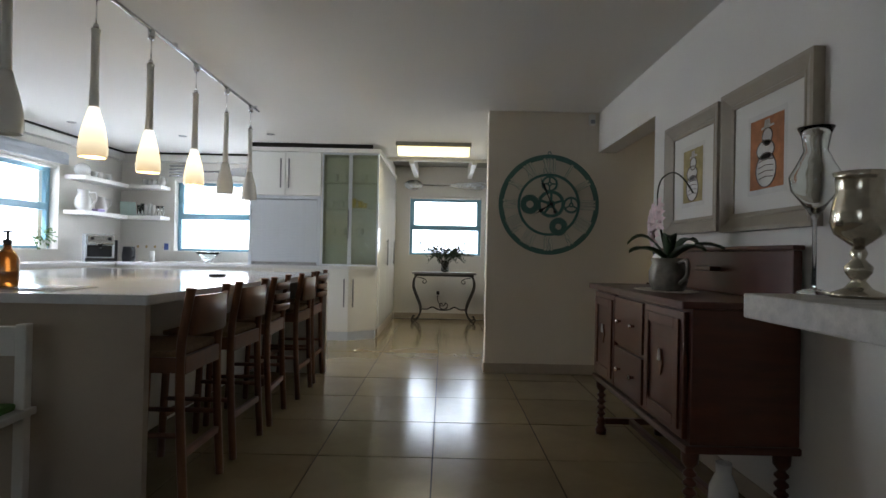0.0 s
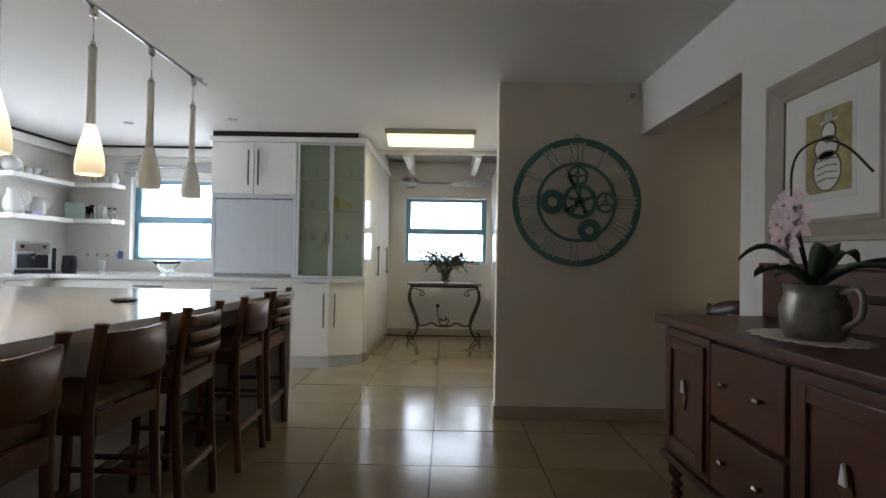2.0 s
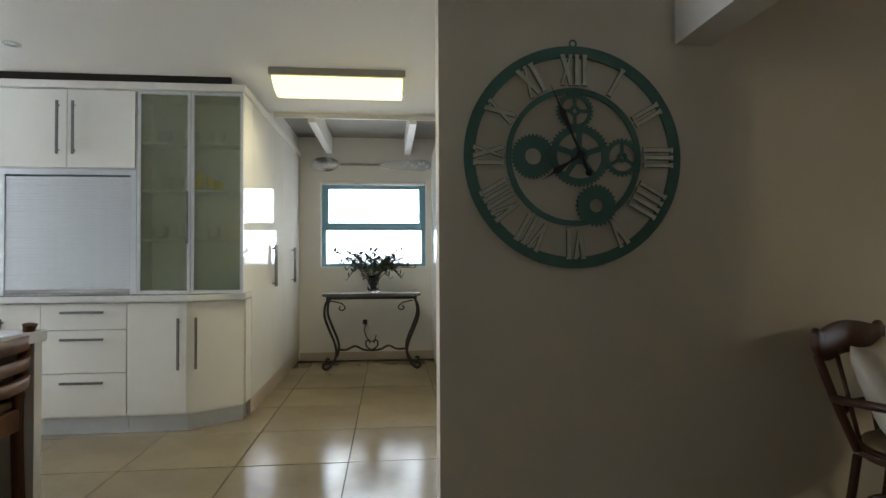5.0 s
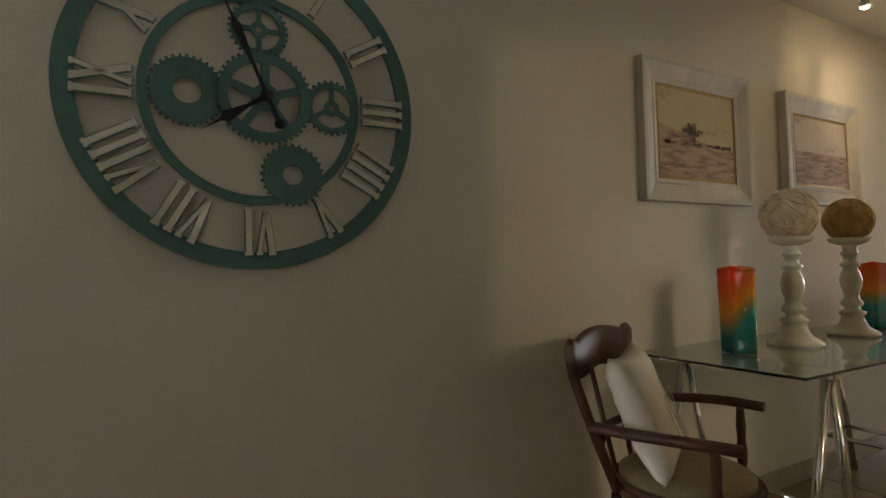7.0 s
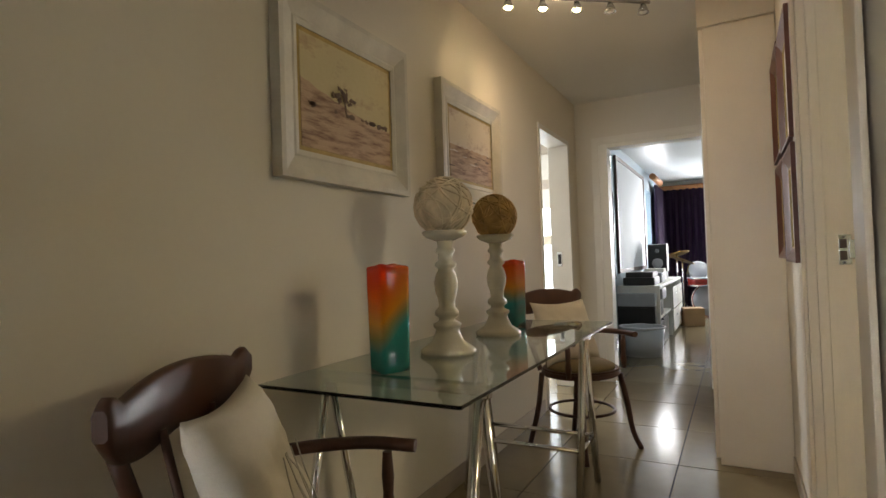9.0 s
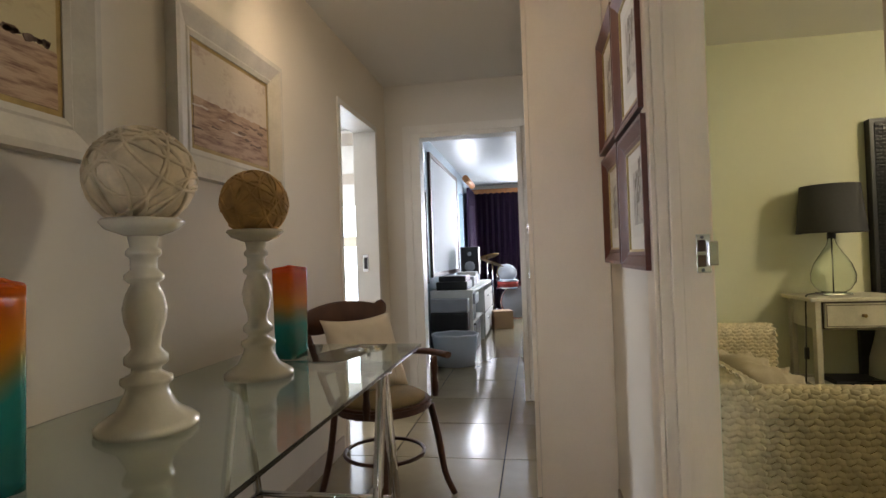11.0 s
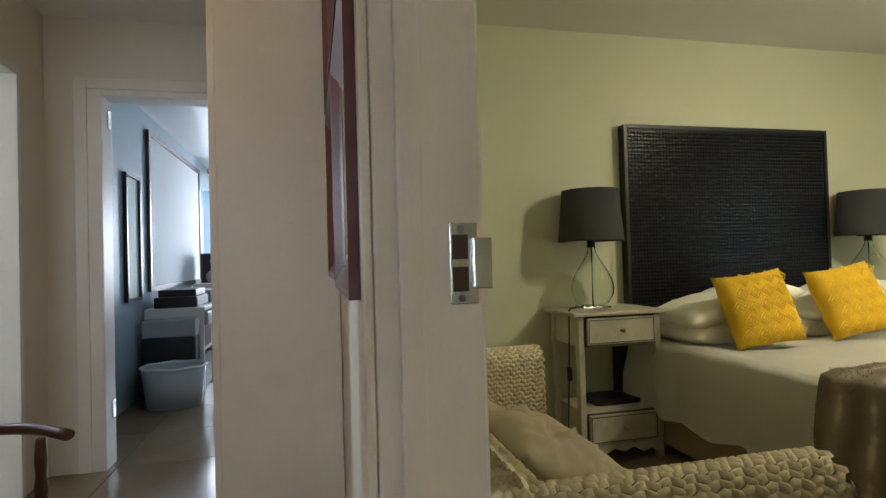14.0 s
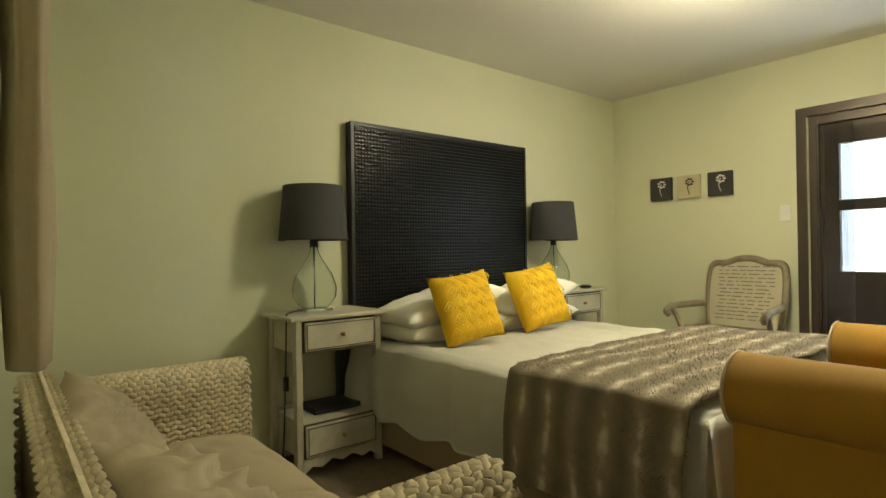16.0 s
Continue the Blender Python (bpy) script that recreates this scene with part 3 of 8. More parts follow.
for k in range(6):
    y = -1.5 + k * 0.52
    d = part("door", box(0.281, y + 0.002, 0.12, 0.298, y + 0.518, 0.855, 0.002), M_GLOSS, left_run)
    handle(0.298, y + 0.1, 0.6, 0.3, d, True, (1, 0))
bm = prism([(-3.455, 4.05), (-2.83, 4.05), (-2.83, 7.24), (-0.03, 7.24), (0.288, 7.46), (0.288, 7.636), (-0.45, 7.615), (-0.45, 8.365), (-3.455, 8.365)], 0.862, 0.90)
single("worktop", bm, M_QUARTZ, "white quartz kitchen worktop running round the corner", "worktop")

# appliance housing above the worktop
garage = thing("appliance_garage", "aluminium roller shutter cabinet on the worktop", "cabinet", 0, 0, 0.902)
bm = box(-1.31, 7.42, 0, -1.27, 8.36, 0.85)
box(-0.47, 7.42, 0, -0.43, 8.36, 0.85, bm=bm)
box(-1.27, 7.42, 0.81, -0.47, 8.36, 0.85, bm=bm)
part("carcass", bm, M_ALU, garage)
for k in range(41):
    if k == 0:
        slat = box(-1.268, 7.425, 0.0, -0.472, 7.445, 0.0194, 0.0025, seg=1)
        s0 = part("slat", slat, M_ALU, garage)
    else:
        s = new("slat", s0.data)
        s.parent = garage
        s.location = (0, 0, k * 0.0195)
part("bottom_rail", box(-1.268, 7.415, 0.002, -0.472, 7.424, 0.035, 0.002), M_STEEL, garage)
upper = thing("wall_cabinet", "white gloss wall cabinet with two doors over the shutter", "cabinet", 0, 0, 1.755)
part("body", box(-1.31, 7.42, 0, -0.43, 8.36, 0.535), M_WHITE, upper)
for a, b, h in ((-1.31, -0.87, -0.92), (-0.87, -0.43, -0.82)):
    d = front(a, b, 0.002, 0.535, 7.4, upper)
    handle(h, 7.4, 0.27, 0.36, d)
display = thing("glass_cabinet", "tall display cabinet with frosted glass doors on the worktop", "cabinet", 0, 0, 0.902)
bm = box(-0.425, 7.42, 0, -0.40, 7.9, 1.39)

box(-0.40, 7.42, 1.36, 0.259, 7.63, 1.39, bm=bm)
box(-0.40, 7.42, 0, 0.259, 7.63, 0.02, bm=bm)
box(-0.40, 7.60, 0.02, 0.259, 7.63, 1.36, bm=bm)
part("carcass", bm, M_WHITE, display)
part("side_panel", box(0.26, 7.42, 0, 0.285, 7.64, 1.388, 0.002), M_GLOSS, display, "white gloss side panel")
for z in (0.36, 0.7, 1.03):
    part("shelf", box(-0.398, 7.43, z, 0.258, 7.598, z + 0.016), M_WHITE, display)
for a, b in ((-0.415, -0.065), (-0.065, 0.285)):
    bm = box(a + 0.002, 7.395, 0, a + 0.022, 7.418, 1.388, 0.002)
    box(b - 0.022, 7.395, 0, b - 0.002, 7.418, 1.388, 0.002, bm)
    box(a + 0.022, 7.395, 0, b - 0.022, 7.418, 0.022, 0.002, bm)
    box(a + 0.022, 7.395, 1.366, b - 0.022, 7.418, 1.388, 0.002, bm)
    d = part("door", bm, M_ALU, display, "aluminium framed glass door")
    part("pane", box(a + 0.022, 7.403, 0.022, b - 0.022, 7.409, 1.366), M_FROST, d, "frosted green glass pane")
handle(-0.08, 7.395, 0.52, 0.36, display)
for z_, xs in ((0.938 + 0.343, (-0.3, -0.16, 0.05)), (0.938 + 0.683, (-0.32, -0.2)), (0.938 + 1.013, (-0.28, -0.1, 0.08))):
    for x_ in xs:
        bw = thing("bowl_stack", "stack of white bowls behind frosted glass", "crockery", x_, 7.52, z_, group="crockery in the glass cabinet")
        for q in range(4):
            part("bowl", lathe([(0, 0), (0.025, 0), (0.05, 0.035), (0.046, 0.036), (0.022, 0.006), (0, 0.006)], 16, None, 0, 0, 0.018 * q), M_CHINA, bw)
cups = thing("stacked_cups", "pale yellow cups behind frosted glass", "crockery", 0, 0, 1.62)
for dx, hh in ((0, 0.12), (0.075, 0.09), (0.13, 0.06)):
    part("cup", lathe([(0, 0), (0.028, 0), (0.034, hh), (0.03, hh), (0.024, 0.01), (0, 0.01)], 14, None, -0.03 + dx, 7.47, 0), M_YELPAT, cups)
structure("cabinet_cornice", prism([(-1.33, 7.38), (0.30, 7.38), (0.30, 7.60), (0.30, 9.76), (0.05, 9.76), (0.05, 8.36), (-1.33, 8.36)], 2.295, 2.345, bev=0.004), M_WHITE, "white cornice along the cabinet tops", "trim")

# tall cupboards down the passage
for a, mid, b in ((7.64, 8.37, 8.85), (8.85, 9.32, 9.77)):
    t = thing("tall_cupboard", "white gloss full-height cupboard with paired steel handles", "cupboard", 0, 0, 0, group="passage cupboards")
    part("body", box(-0.05, a + 0.001, 0.12, 0.26, b - 0.001, 2.29) if a < 8 else box(0.2625, a + 0.001, 0.12, 0.265, b - 0.001, 2.29), M_WHITE, t)
    part("plinth", box(0.2, a + 0.001, 0, 0.276, b - 0.001, 0.12) if a < 8 else box(0.2625, a + 0.001, 0, 0.276, b - 0.001, 0.12), M_SKIRT, t)
    for p, q, h in ((a, mid, mid - 0.035), (mid, b, mid + 0.035)):
        d = part("door", box(0.267, p + 0.002, 0.125, 0.285, q - 0.002, 2.288, 0.002), M_GLOSS, t)
        handle(0.285, h, 1.08, 0.36, d, True, (1, 0))
t = thing("tall_cupboard", "white gloss cupboard with a steel handle opposite", "cupboard", 0, 0, 0, group="passage cupboards")
part("body", box(1.76, 6.2, 0.1, 1.945, 9.3, 2.25), M_WHITE, t)
d = part("door", box(1.742, 7.8, 0.11, 1.759, 9.29, 2.24, 0.002), M_GLOSS, t)
handle(1.742, 8.0, 1.2, 0.36, d, True, (-1, 0))
d = part("door", box(1.742, 6.21, 0.11, 1.759, 7.795, 2.24, 0.002), M_GLOSS, t)

# rafters over the passage
for x in (0.62, 1.5):
    single("rafter", box(x - 0.035, 8.335, 2.33, x + 0.035, 9.775, 2.52, 0.004), M_WHITE, "white painted ceiling rafter over the passage", "beam", "passage rafters")
structure("ceiling_edge", box(0.302, 8.31, 2.36, 1.94, 8.332, 2.62), M_WHITE, "white bulkhead edge above the passage", "trim")
structure("wall_above_cabinets", box(0.0, 8.335, 2.36, 0.256, 8.565, 2.6), M_WALL, "white wall above the tall cupboards", "wall")

# strip light
sl = thing("ceiling_light", "lit rectangular fluorescent ceiling light with fluted diffuser", "ceiling light", 0.95, 7.3, 2.4)
part("frame", box(-0.45, -0.14, -0.05, 0.45, 0.26, -0.001, 0.004), mat("grey_tray", (0.34, 0.32, 0.26), 0.5), sl)
bm = bmesh.new()
N = 28
prof = [(-0.13 + 0.38 * i / N, -0.055 - 0.075 * math.sin(math.pi * i / N) ** 0.6 - 0.004 * (i % 2)) for i in range(N + 1)]
vs = [[bm.verts.new((x, y, z)) for y, z in prof] for x in (-0.43, 0.43)]
for i in range(N):
    bm.faces.new((vs[0][i], vs[0][i + 1], vs[1][i + 1], vs[1][i]))
bm.faces.new(vs[0][::-1])
bm.faces.new(vs[1])
bmesh.ops.recalc_face_normals(bm, faces=bm.faces)
df = part("diffuser", bm, G_STRIP, sl, "fluted yellow-white diffuser")

# cutlery wall art
def spoon(x, z, m, label):
    t = hung("wall_spoon", label, "wall art", m, "giant cutlery")
    b = blob(0.155, 0.085, 0.02, None, 0, 0, 0.02, 3)
    part("bowl", b, M_STEEL, t)
    pts = smooth_path([(0.14, 0, 0.02), (0.3, 0, 0.018), (0.5, 0, 0.018), (0.62, 0, 0.018)], 5)
    part("neck", tube(pts, 0.012, 10), M_STEEL, t)
    b = prism([(0.6, -0.012), (0.74, -0.045), (0.95, -0.06), (1.12, -0.066), (1.19, -0.04), (1.21, 0), (1.19, 0.04), (1.12, 0.066), (0.95, 0.06), (0.74, 0.045), (0.6, 0.012)], 0.008, 0.026, bev=0.004)
    h = part("ornate_handle", b, M_STEEL, t, "embossed steel handle")
    b = bmesh.new()
    for k in range(7):
        ring(0.010, 0.017, 0.006, 14, b, 0.9 + 0.042 * k, 0.022 * math.sin(k * 1.7), 0.026)
    part("embossing", b, M_ALU, h)
    return t


spoon(0, 0, wall_pose(0.57, 9.778, 2.21, 0), "giant steel spoon hung above the window")
def fork(m, label):
    t = hung("wall_fork", label, "wall art", m, "giant cutlery")
    part("shoulder", prism([(0.26, -0.085), (0.34, -0.07), (0.42, -0.02), (0.42, 0.02), (0.34, 0.07), (0.26, 0.085)], 0.01, 0.026, bev=0.004), M_STEEL, t)
    for q in (-0.07, -0.023, 0.023, 0.07):
        part("tine", prism([(0.0, q - 0.006), (0.02, q - 0.013), (0.265, q - 0.015), (0.265, q + 0.015), (0.02, q + 0.013), (0.0, q + 0.006)], 0.01, 0.024, bev=0.003), M_STEEL, t)
    part("neck", tube(smooth_path([(0.41, 0, 0.018), (0.55, 0, 0.018), (0.7, 0, 0.018)], 5), 0.013, 10), M_STEEL, t)
    part("ornate_handle", prism([(0.68, -0.012), (0.82, -0.045), (1.0, -0.06), (1.15, -0.066), (1.22, -0.04), (1.24, 0), (1.22, 0.04), (1.15, 0.066), (1.0, 0.06), (0.82, 0.045), (0.68, 0.012)], 0.008, 0.026, bev=0.004), M_STEEL, t, "embossed steel handle")


fork(wall_pose(-2.78, 8.368, 2.16, 0), "giant steel fork hung above the kitchen window")

# console table
ct = thing("console_table", "wrought iron console table with a dark stone top", "table", 1.11, 9.3, 0)
part("tabletop", prism([(-0.5, -0.17), (-0.46, -0.21), (0.46, -0.21), (0.5, -0.17), (0.5, 0.2), (-0.5, 0.2)], 0.755, 0.785, bev=0.006), M_SLATE, ct)
bm = box(-0.46, -0.16, 0.725, 0.46, -0.14, 0.754)
box(-0.46, 0.14, 0.725, 0.46, 0.16, 0.754, bm=bm)
part("apron", bm, M_IRON, ct)
for sx in (-1, 1):
    for y in (-0.15, 0.15):
        leg = [(0.44, 0.725), (0.47, 0.66), (0.475, 0.55), (0.43, 0.42), (0.37, 0.27), (0.36, 0.16), (0.40, 0.07), (0.45, 0.02), (0.49, 0.035), (0.485, 0.075), (0.455, 0.07)]
        part("leg", tube(smooth_path([(sx * a, y, b) for a, b in leg], 5), 0.013, 8), M_IRON, ct)
    scr = [(0.42, 0.71), (0.36, 0.70), (0.30, 0.68), (0.27, 0.64), (0.30, 0.615), (0.33, 0.635), (0.31, 0.66)]
    part("scroll", tube(smooth_path([(sx * a, -0.15, b) for a, b in scr], 5), 0.007, 8), M_IRON, ct)
st = smooth_path([(-0.37, -0.15, 0.22), (-0.26, -0.15, 0.215), (-0.17, -0.15, 0.25), (-0.09, -0.15, 0.215), (0, -0.15, 0.205), (0.09, -0.15, 0.215), (0.17, -0.15, 0.25), (0.26, -0.15, 0.215), (0.37, -0.15, 0.22)], 6)
part("stretcher", tube(st, 0.011, 8), M_IRON, ct)
for sx in (-1, 1):
    part("curl", tube(smooth_path([(0, -0.15, 0.21), (sx * 0.05, -0.15, 0.24), (sx * 0.06, -0.15, 0.29), (sx * 0.03, -0.15, 0.31), (sx * 0.02, -0.15, 0.28)], 5), 0.008, 8), M_IRON, ct)
sk = hung("wall_socket", "white wall socket with a black plug", "socket", wall_pose(1.02, 9.778, 0.42, 0))
part("plate", box(-0.06, -0.04, 0, 0.06, 0.04, 0.01, 0.003), M_WHITE, sk)
part("plug", box(-0.03, -0.02, 0.01, 0.02, 0.035, 0.05, 0.008), M_BLACK, sk)
part("cable", tube(smooth_path([(0, -0.01, 0.03), (-0.01, -0.1, 0.04), (0.04, -0.2, 0.05), (0.1, -0.2, 0.03), (0.12, -0.14, 0.02)], 6), 0.006, 8), M_BLACK, sk)


def vase_flowers(x, y, z):
    t = thing("flower_vase", "glass vase of dark leafy sprigs on the console table", "vase", x, y, z)
    g = part("vase", lathe([(0, 0), (0.05, 0), (0.062, 0.03), (0.06, 0.09), (0.04, 0.14), (0.05, 0.17), (0.047, 0.17), (0.037, 0.14), (0.055, 0.09), (0.057, 0.035), (0, 0.012)], 20), M_GLASS, t)
    rnd = random.Random(4)
    for k in range(54):
        a = rnd.uniform(0, 2 * math.pi)
        reach, top = rnd.uniform(0.12, 0.5), rnd.uniform(0.12, 0.42)
        if k < 12:
            reach, top = rnd.uniform(0.32, 0.52), rnd.uniform(0.12, 0.26)
        dx, dy = math.cos(a) * reach, math.sin(a) * reach * 0.45
        p = smooth_path([(dx * 0.05, dy * 0.05, 0.02), (dx * 0.2, dy * 0.2, 0.17), (dx * 0.6, dy * 0.6, 0.17 + (top - 0.0) * 0.55), (dx, dy, 0.12 + top * 0.9 - (0.12 if k < 12 else 0))], 5)
        stem = part("stem", tube(p, 0.003, 5), M_STEM, t)
        bm = bmesh.new()
        for q in range(7, len(p)):
            for s in (-1, 1):
                c = p[q]
                dirv = Vector((rnd.uniform(-1, 1), rnd.uniform(-1, 1), rnd.uniform(0.1, 1))).normalized()
                side = dirv.cross(Vector((0, 0.3, 1))).normalized() * 0.010
                L = rnd.uniform(0.045, 0.085)
                v = [bm.verts.new(c), bm.verts.new(c + dirv * L * 0.5 + side), bm.verts.new(c + dirv * L), bm.verts.new(c + dirv * L * 0.5 - side)]
                bm.faces.new(v)
        part("leaves", bm, M_LEAF, stem)
    return t


vase_flowers(1.12, 9.3, 0.786)

# island and stools
isl = thing("kitchen_island", "kitchen island with a white quartz top and panelled end", "island", 0, 0, 0)
part("worktop", prism([(-2.1, 2.86), (-0.09, 2.88), (0.08, 5.58), (-2.1, 5.60)], 0.845, 0.885, bev=0.004), M_QUARTZ, isl)
M_PANEL = mat("beige_island_panel", (0.42, 0.35, 0.27), 0.5, var=0.05, scale=3)
part("end_panel", prism([(-2.08, 2.87), (-0.10, 2.89), (-0.098, 2.925), (-2.08, 2.91)], 0, 0.844), M_PANEL, isl)
part("end_panel", prism([(-2.08, 5.54), (0.066, 5.53), (0.07, 5.565), (-2.08, 5.58)], 0, 0.844), M_WHITE, isl)
part("body", box(-2.06, 2.93, 0, -0.62, 5.53, 0.843), M_WHITE, isl)
sink = thing("sink", "steel sink bowl set in the island top", "sink", -0.75, 3.12, 0.886)
part("rim", prism([(-0.24, -0.12), (0.24, -0.12), (0.24, 0.12), (-0.24, 0.12)], 0.0, 0.005, bev=0.002), M_STEEL, sink)
part("bowl", box(-0.2, -0.09, 0.0051, 0.2, 0.09, 0.008), M_STEEL, sink)
tap = thing("tap", "dark curved mixer tap beside the sink", "tap", -0.92, 3.12, 0.894)
part("base", lathe([(0, 0), (0.025, 0), (0.022, 0.03), (0.012, 0.035), (0, 0.035)], 16), M_STEEL, tap)
part("spout", tube(smooth_path([(0, 0, 0.03), (0, 0, 0.1), (-0.02, 0, 0.17), (-0.09, 0, 0.17), (-0.16, 0, 0.13), (-0.2, 0, 0.09)], 6), 0.011, 10), M_BLACK, tap)
part("lever", blob(0.045, 0.02, 0.014, None, 0.05, 0, 0.05, 2), M_STEEL, tap)
bt = thing("soap_bottle", "amber glass soap bottle with a pump on the island", "bottle", -0.80, 3.06, 0.895)
part("bottle", lathe([(0, 0), (0.042, 0), (0.045, 0.02), (0.045, 0.12), (0.03, 0.15), (0.015, 0.165), (0.015, 0.185), (0, 0.185)], 18), M_AMBER, bt)
part("pump", lathe([(0.017, 0.185), (0.017, 0.205), (0.006, 0.207), (0.006, 0.235), (0.02, 0.237), (0.02, 0.245), (0, 0.245)], 14), M_BLACK, bt)
single("spoon_rest", lathe([(0, 0), (0.05, 0.0), (0.065, 0.012), (0.062, 0.014), (0.045, 0.005), (0, 0.004)], 20), M_GEAR, "small dark dish on the island top", "dish", m=pose(-0.5, 4.55, 0.886))


def bar_stool(x, y, rz, ladder=False):
    t = thing("bar_stool", "dark wooden bar stool with %s back and woven seat" % ("a ladder" if ladder else "a curved panel"), "stool", x, y, 0, rz, "stools along the island")
    for sy in (-1, 1):
        yy = sy * 0.185
        part("leg", tube(smooth_path([(0.19, yy, 0), (0.17, yy, 0.35), (0.165, yy, 0.64), (0.185, yy, 0.8), (0.2, yy, 0.895), (0.202, yy, 0.915)], 4), [0.019] * 17 + [0.021, 0.024, 0.022, 0.012], 10), M_STOOL, t, "turned back post")
        part("leg", tube([(-0.19, yy, 0), (-0.165, yy, 0.62)], 0.019, 10), M_STOOL, t)
        part("stretcher", tube([(0.18, yy, 0.3), (-0.18, yy, 0.3)], 0.012, 8), M_STOOL, t)
        part("seat_rail", box(-0.165, yy - 0.012, 0.56, 0.165, yy + 0.012, 0.625, 0.004), M_STOOL, t)
    for xx in (-0.178, 0.176):
        part("footrest", box(xx - 0.012, -0.17, 0.2, xx + 0.012, 0.17, 0.232, 0.006), M_STOOL, t)
    part("seat_rail", box(0.155, -0.17, 0.55, 0.18, 0.17, 0.625, 0.004), M_STOOL, t)
    part("seat", box(-0.19, -0.2, 0.626, 0.16, 0.2, 0.652, 0.01), M_RUSH, t, "woven rush seat")
    slabs = ((0.7, 0.74), (0.765, 0.805), (0.83, 0.875)) if ladder else ((0.715, 0.88),)
    for za, zb in slabs:
        bm = bmesh.new()
        n = 10
        rows = []
        for i in range(n + 1):
            u = 2 * i / n - 1
            cx = 0.19 + 0.035 * (1 - u * u)
            drop = 0.018 * (1 - u * u) if not ladder else 0
            rows.append([bm.verts.new((cx + q, u * 0.175, z)) for q, z in ((0, za), (0.018, za), (0.022, zb - drop * 0), (0.004, zb - drop * 0))])
        for a, b in zip(rows, rows[1:]):
            for k in range(4):
                bm.faces.new((a[k], a[(k + 1) % 4], b[(k + 1) % 4], b[k])).smooth = k % 2 == 1
        bm.faces.new(rows[0])
        bm.faces.new(rows[-1][::-1])
        bmesh.ops.recalc_face_normals(bm, faces=bm.faces)
        part("backrest", bm, M_STOOL, t)
    return t


bar_stool(-0.15, 3.14, 0)
bar_stool(-0.15, 3.70, -2)
bar_stool(-0.15, 4.22, 3, True)
bar_stool(-0.13, 4.84, 0)
bar_stool(-0.14, 5.33, 2, True)
wc = thing("white_chair", "white painted chair with a green seat pad", "chair", -0.67, 2.56, 0, 4)
for sx in (-1, 1):
    part("leg", box(sx * 0.2 - 0.02, -0.2, 0, sx * 0.2 + 0.02, -0.16, 0.45, 0.005), M_WHITE, wc)
    part("leg", box(sx * 0.2 - 0.02, 0.16, 0, sx * 0.2 + 0.02, 0.2, 0.78, 0.005), M_WHITE, wc)
part("seat", box(-0.23, -0.22, 0.43, 0.23, 0.22, 0.46, 0.008), M_WHITE, wc)
part("seat_pad", box(-0.2, -0.19, 0.461, 0.2, 0.15, 0.49, 0.012), mat("green_pad", (0.12, 0.25, 0.08), 0.9), wc, "green seat pad")
part("backrest", box(-0.18, 0.165, 0.66, 0.18, 0.195, 0.77, 0.005), M_WHITE, wc)

# pendants on a track
tr = thing("light_track", "steel ceiling track that carries glass pendants", "light track", -0.66, 0, 2.4)
part("rail", tube([(0, 2.2, -0.03), (0, 5.78, -0.03)], 0.012, 8), M_STEEL, tr)
for y in (2.6, 4.2, 5.7):
    part("bracket", box(-0.01, y - 0.012, -0.03, 0.01, y + 0.012, -0.001, 0.002), M_STEEL, tr)


def pendant(y, lit):
    t = thing("pendant_light", "tall opal glass pendant light, %s" % ("lit" if lit else "unlit"), "pendant light", -0.66, y, 1.52, group="pendants on the track")
    part("connector", lathe([(0, 0.79), (0.016, 0.79), (0.02, 0.81), (0.02, 0.846), (0, 0.846)], 12), M_STEEL, t)
    part("cord", tube([(0, 0, 0.66), (0, 0, 0.8)], 0.003, 6), M_CHROME, t)
    part("cap", lathe([(0, 0.64), (0.014, 0.64), (0.012, 0.665), (0, 0.668)], 12), M_STEEL, t)
    part("stem", lathe([(0.022, 0.25), (0.022, 0.27), (0.019, 0.4), (0.019, 0.62), (0.022, 0.64), (0, 0.64)], 18), M_OPAL, t)
    prof = [(0.062, 0.0), (0.066, 0.02), (0.066, 0.05), (0.06, 0.1), (0.05, 0.15), (0.036, 0.2), (0.024, 0.25)]
    sh = part("shade", lathe(prof + [(r - 0.004, h) for r, h in prof[::-1]] + [prof[0]], 24), G_SHADE if lit else M_OPAL, t, "glowing opal glass shade" if lit else "opal glass shade")
    part("bulb", blob(0.025, 0.025, 0.035, None, 0, 0, 0.12, 2), G_BULB if lit else M_OPAL, t)
    if lit:
        lp = lamp("pendant_bulb", "POINT", pose(-0.66, y, 1.56), 3.0, WARM, 0.03)


for y, lit in ((2.85, False), (3.4, True), (3.91, True), (4.5, True), (5.04, False), (5.58, False)):
    pendant(y, lit)
for x, y in ((-2.9, 6.5), (-2.0, 7.1), (-0.9, 6.9), (-3.0, 5.2)):
    t = thing("downlight", "small recessed steel downlight", "downlight", x, y, 2.4, group="kitchen downlights")
    part("rim", ring(0.028, 0.045, 0.006, 24, None, 0, 0, -0.007), M_STEEL, t)
    part("lens", lathe([(0, -0.004), (0.028, -0.004), (0.028, -0.001), (0, -0.001)], 20), M_CHINA, t)
bm = box(-3.455, 8.27, 2.28, -1.34, 8.365, 2.375, 0.004)
box(-3.455, -1.5, 2.28, -3.36, 8.27, 2.375, 0.004, bm)
structure("kitchen_cornice", bm, M_WHITE, "white cornice below the kitchen ceiling", "trim")
# solid dark strips paint in the shade of the gap under the ceiling
bm = box(-3.35, 8.255, 2.376, -1.3, 8.268, 2.399)
box(-3.355, -1.5, 2.376, -3.342, 8.255, 2.399, bm=bm)
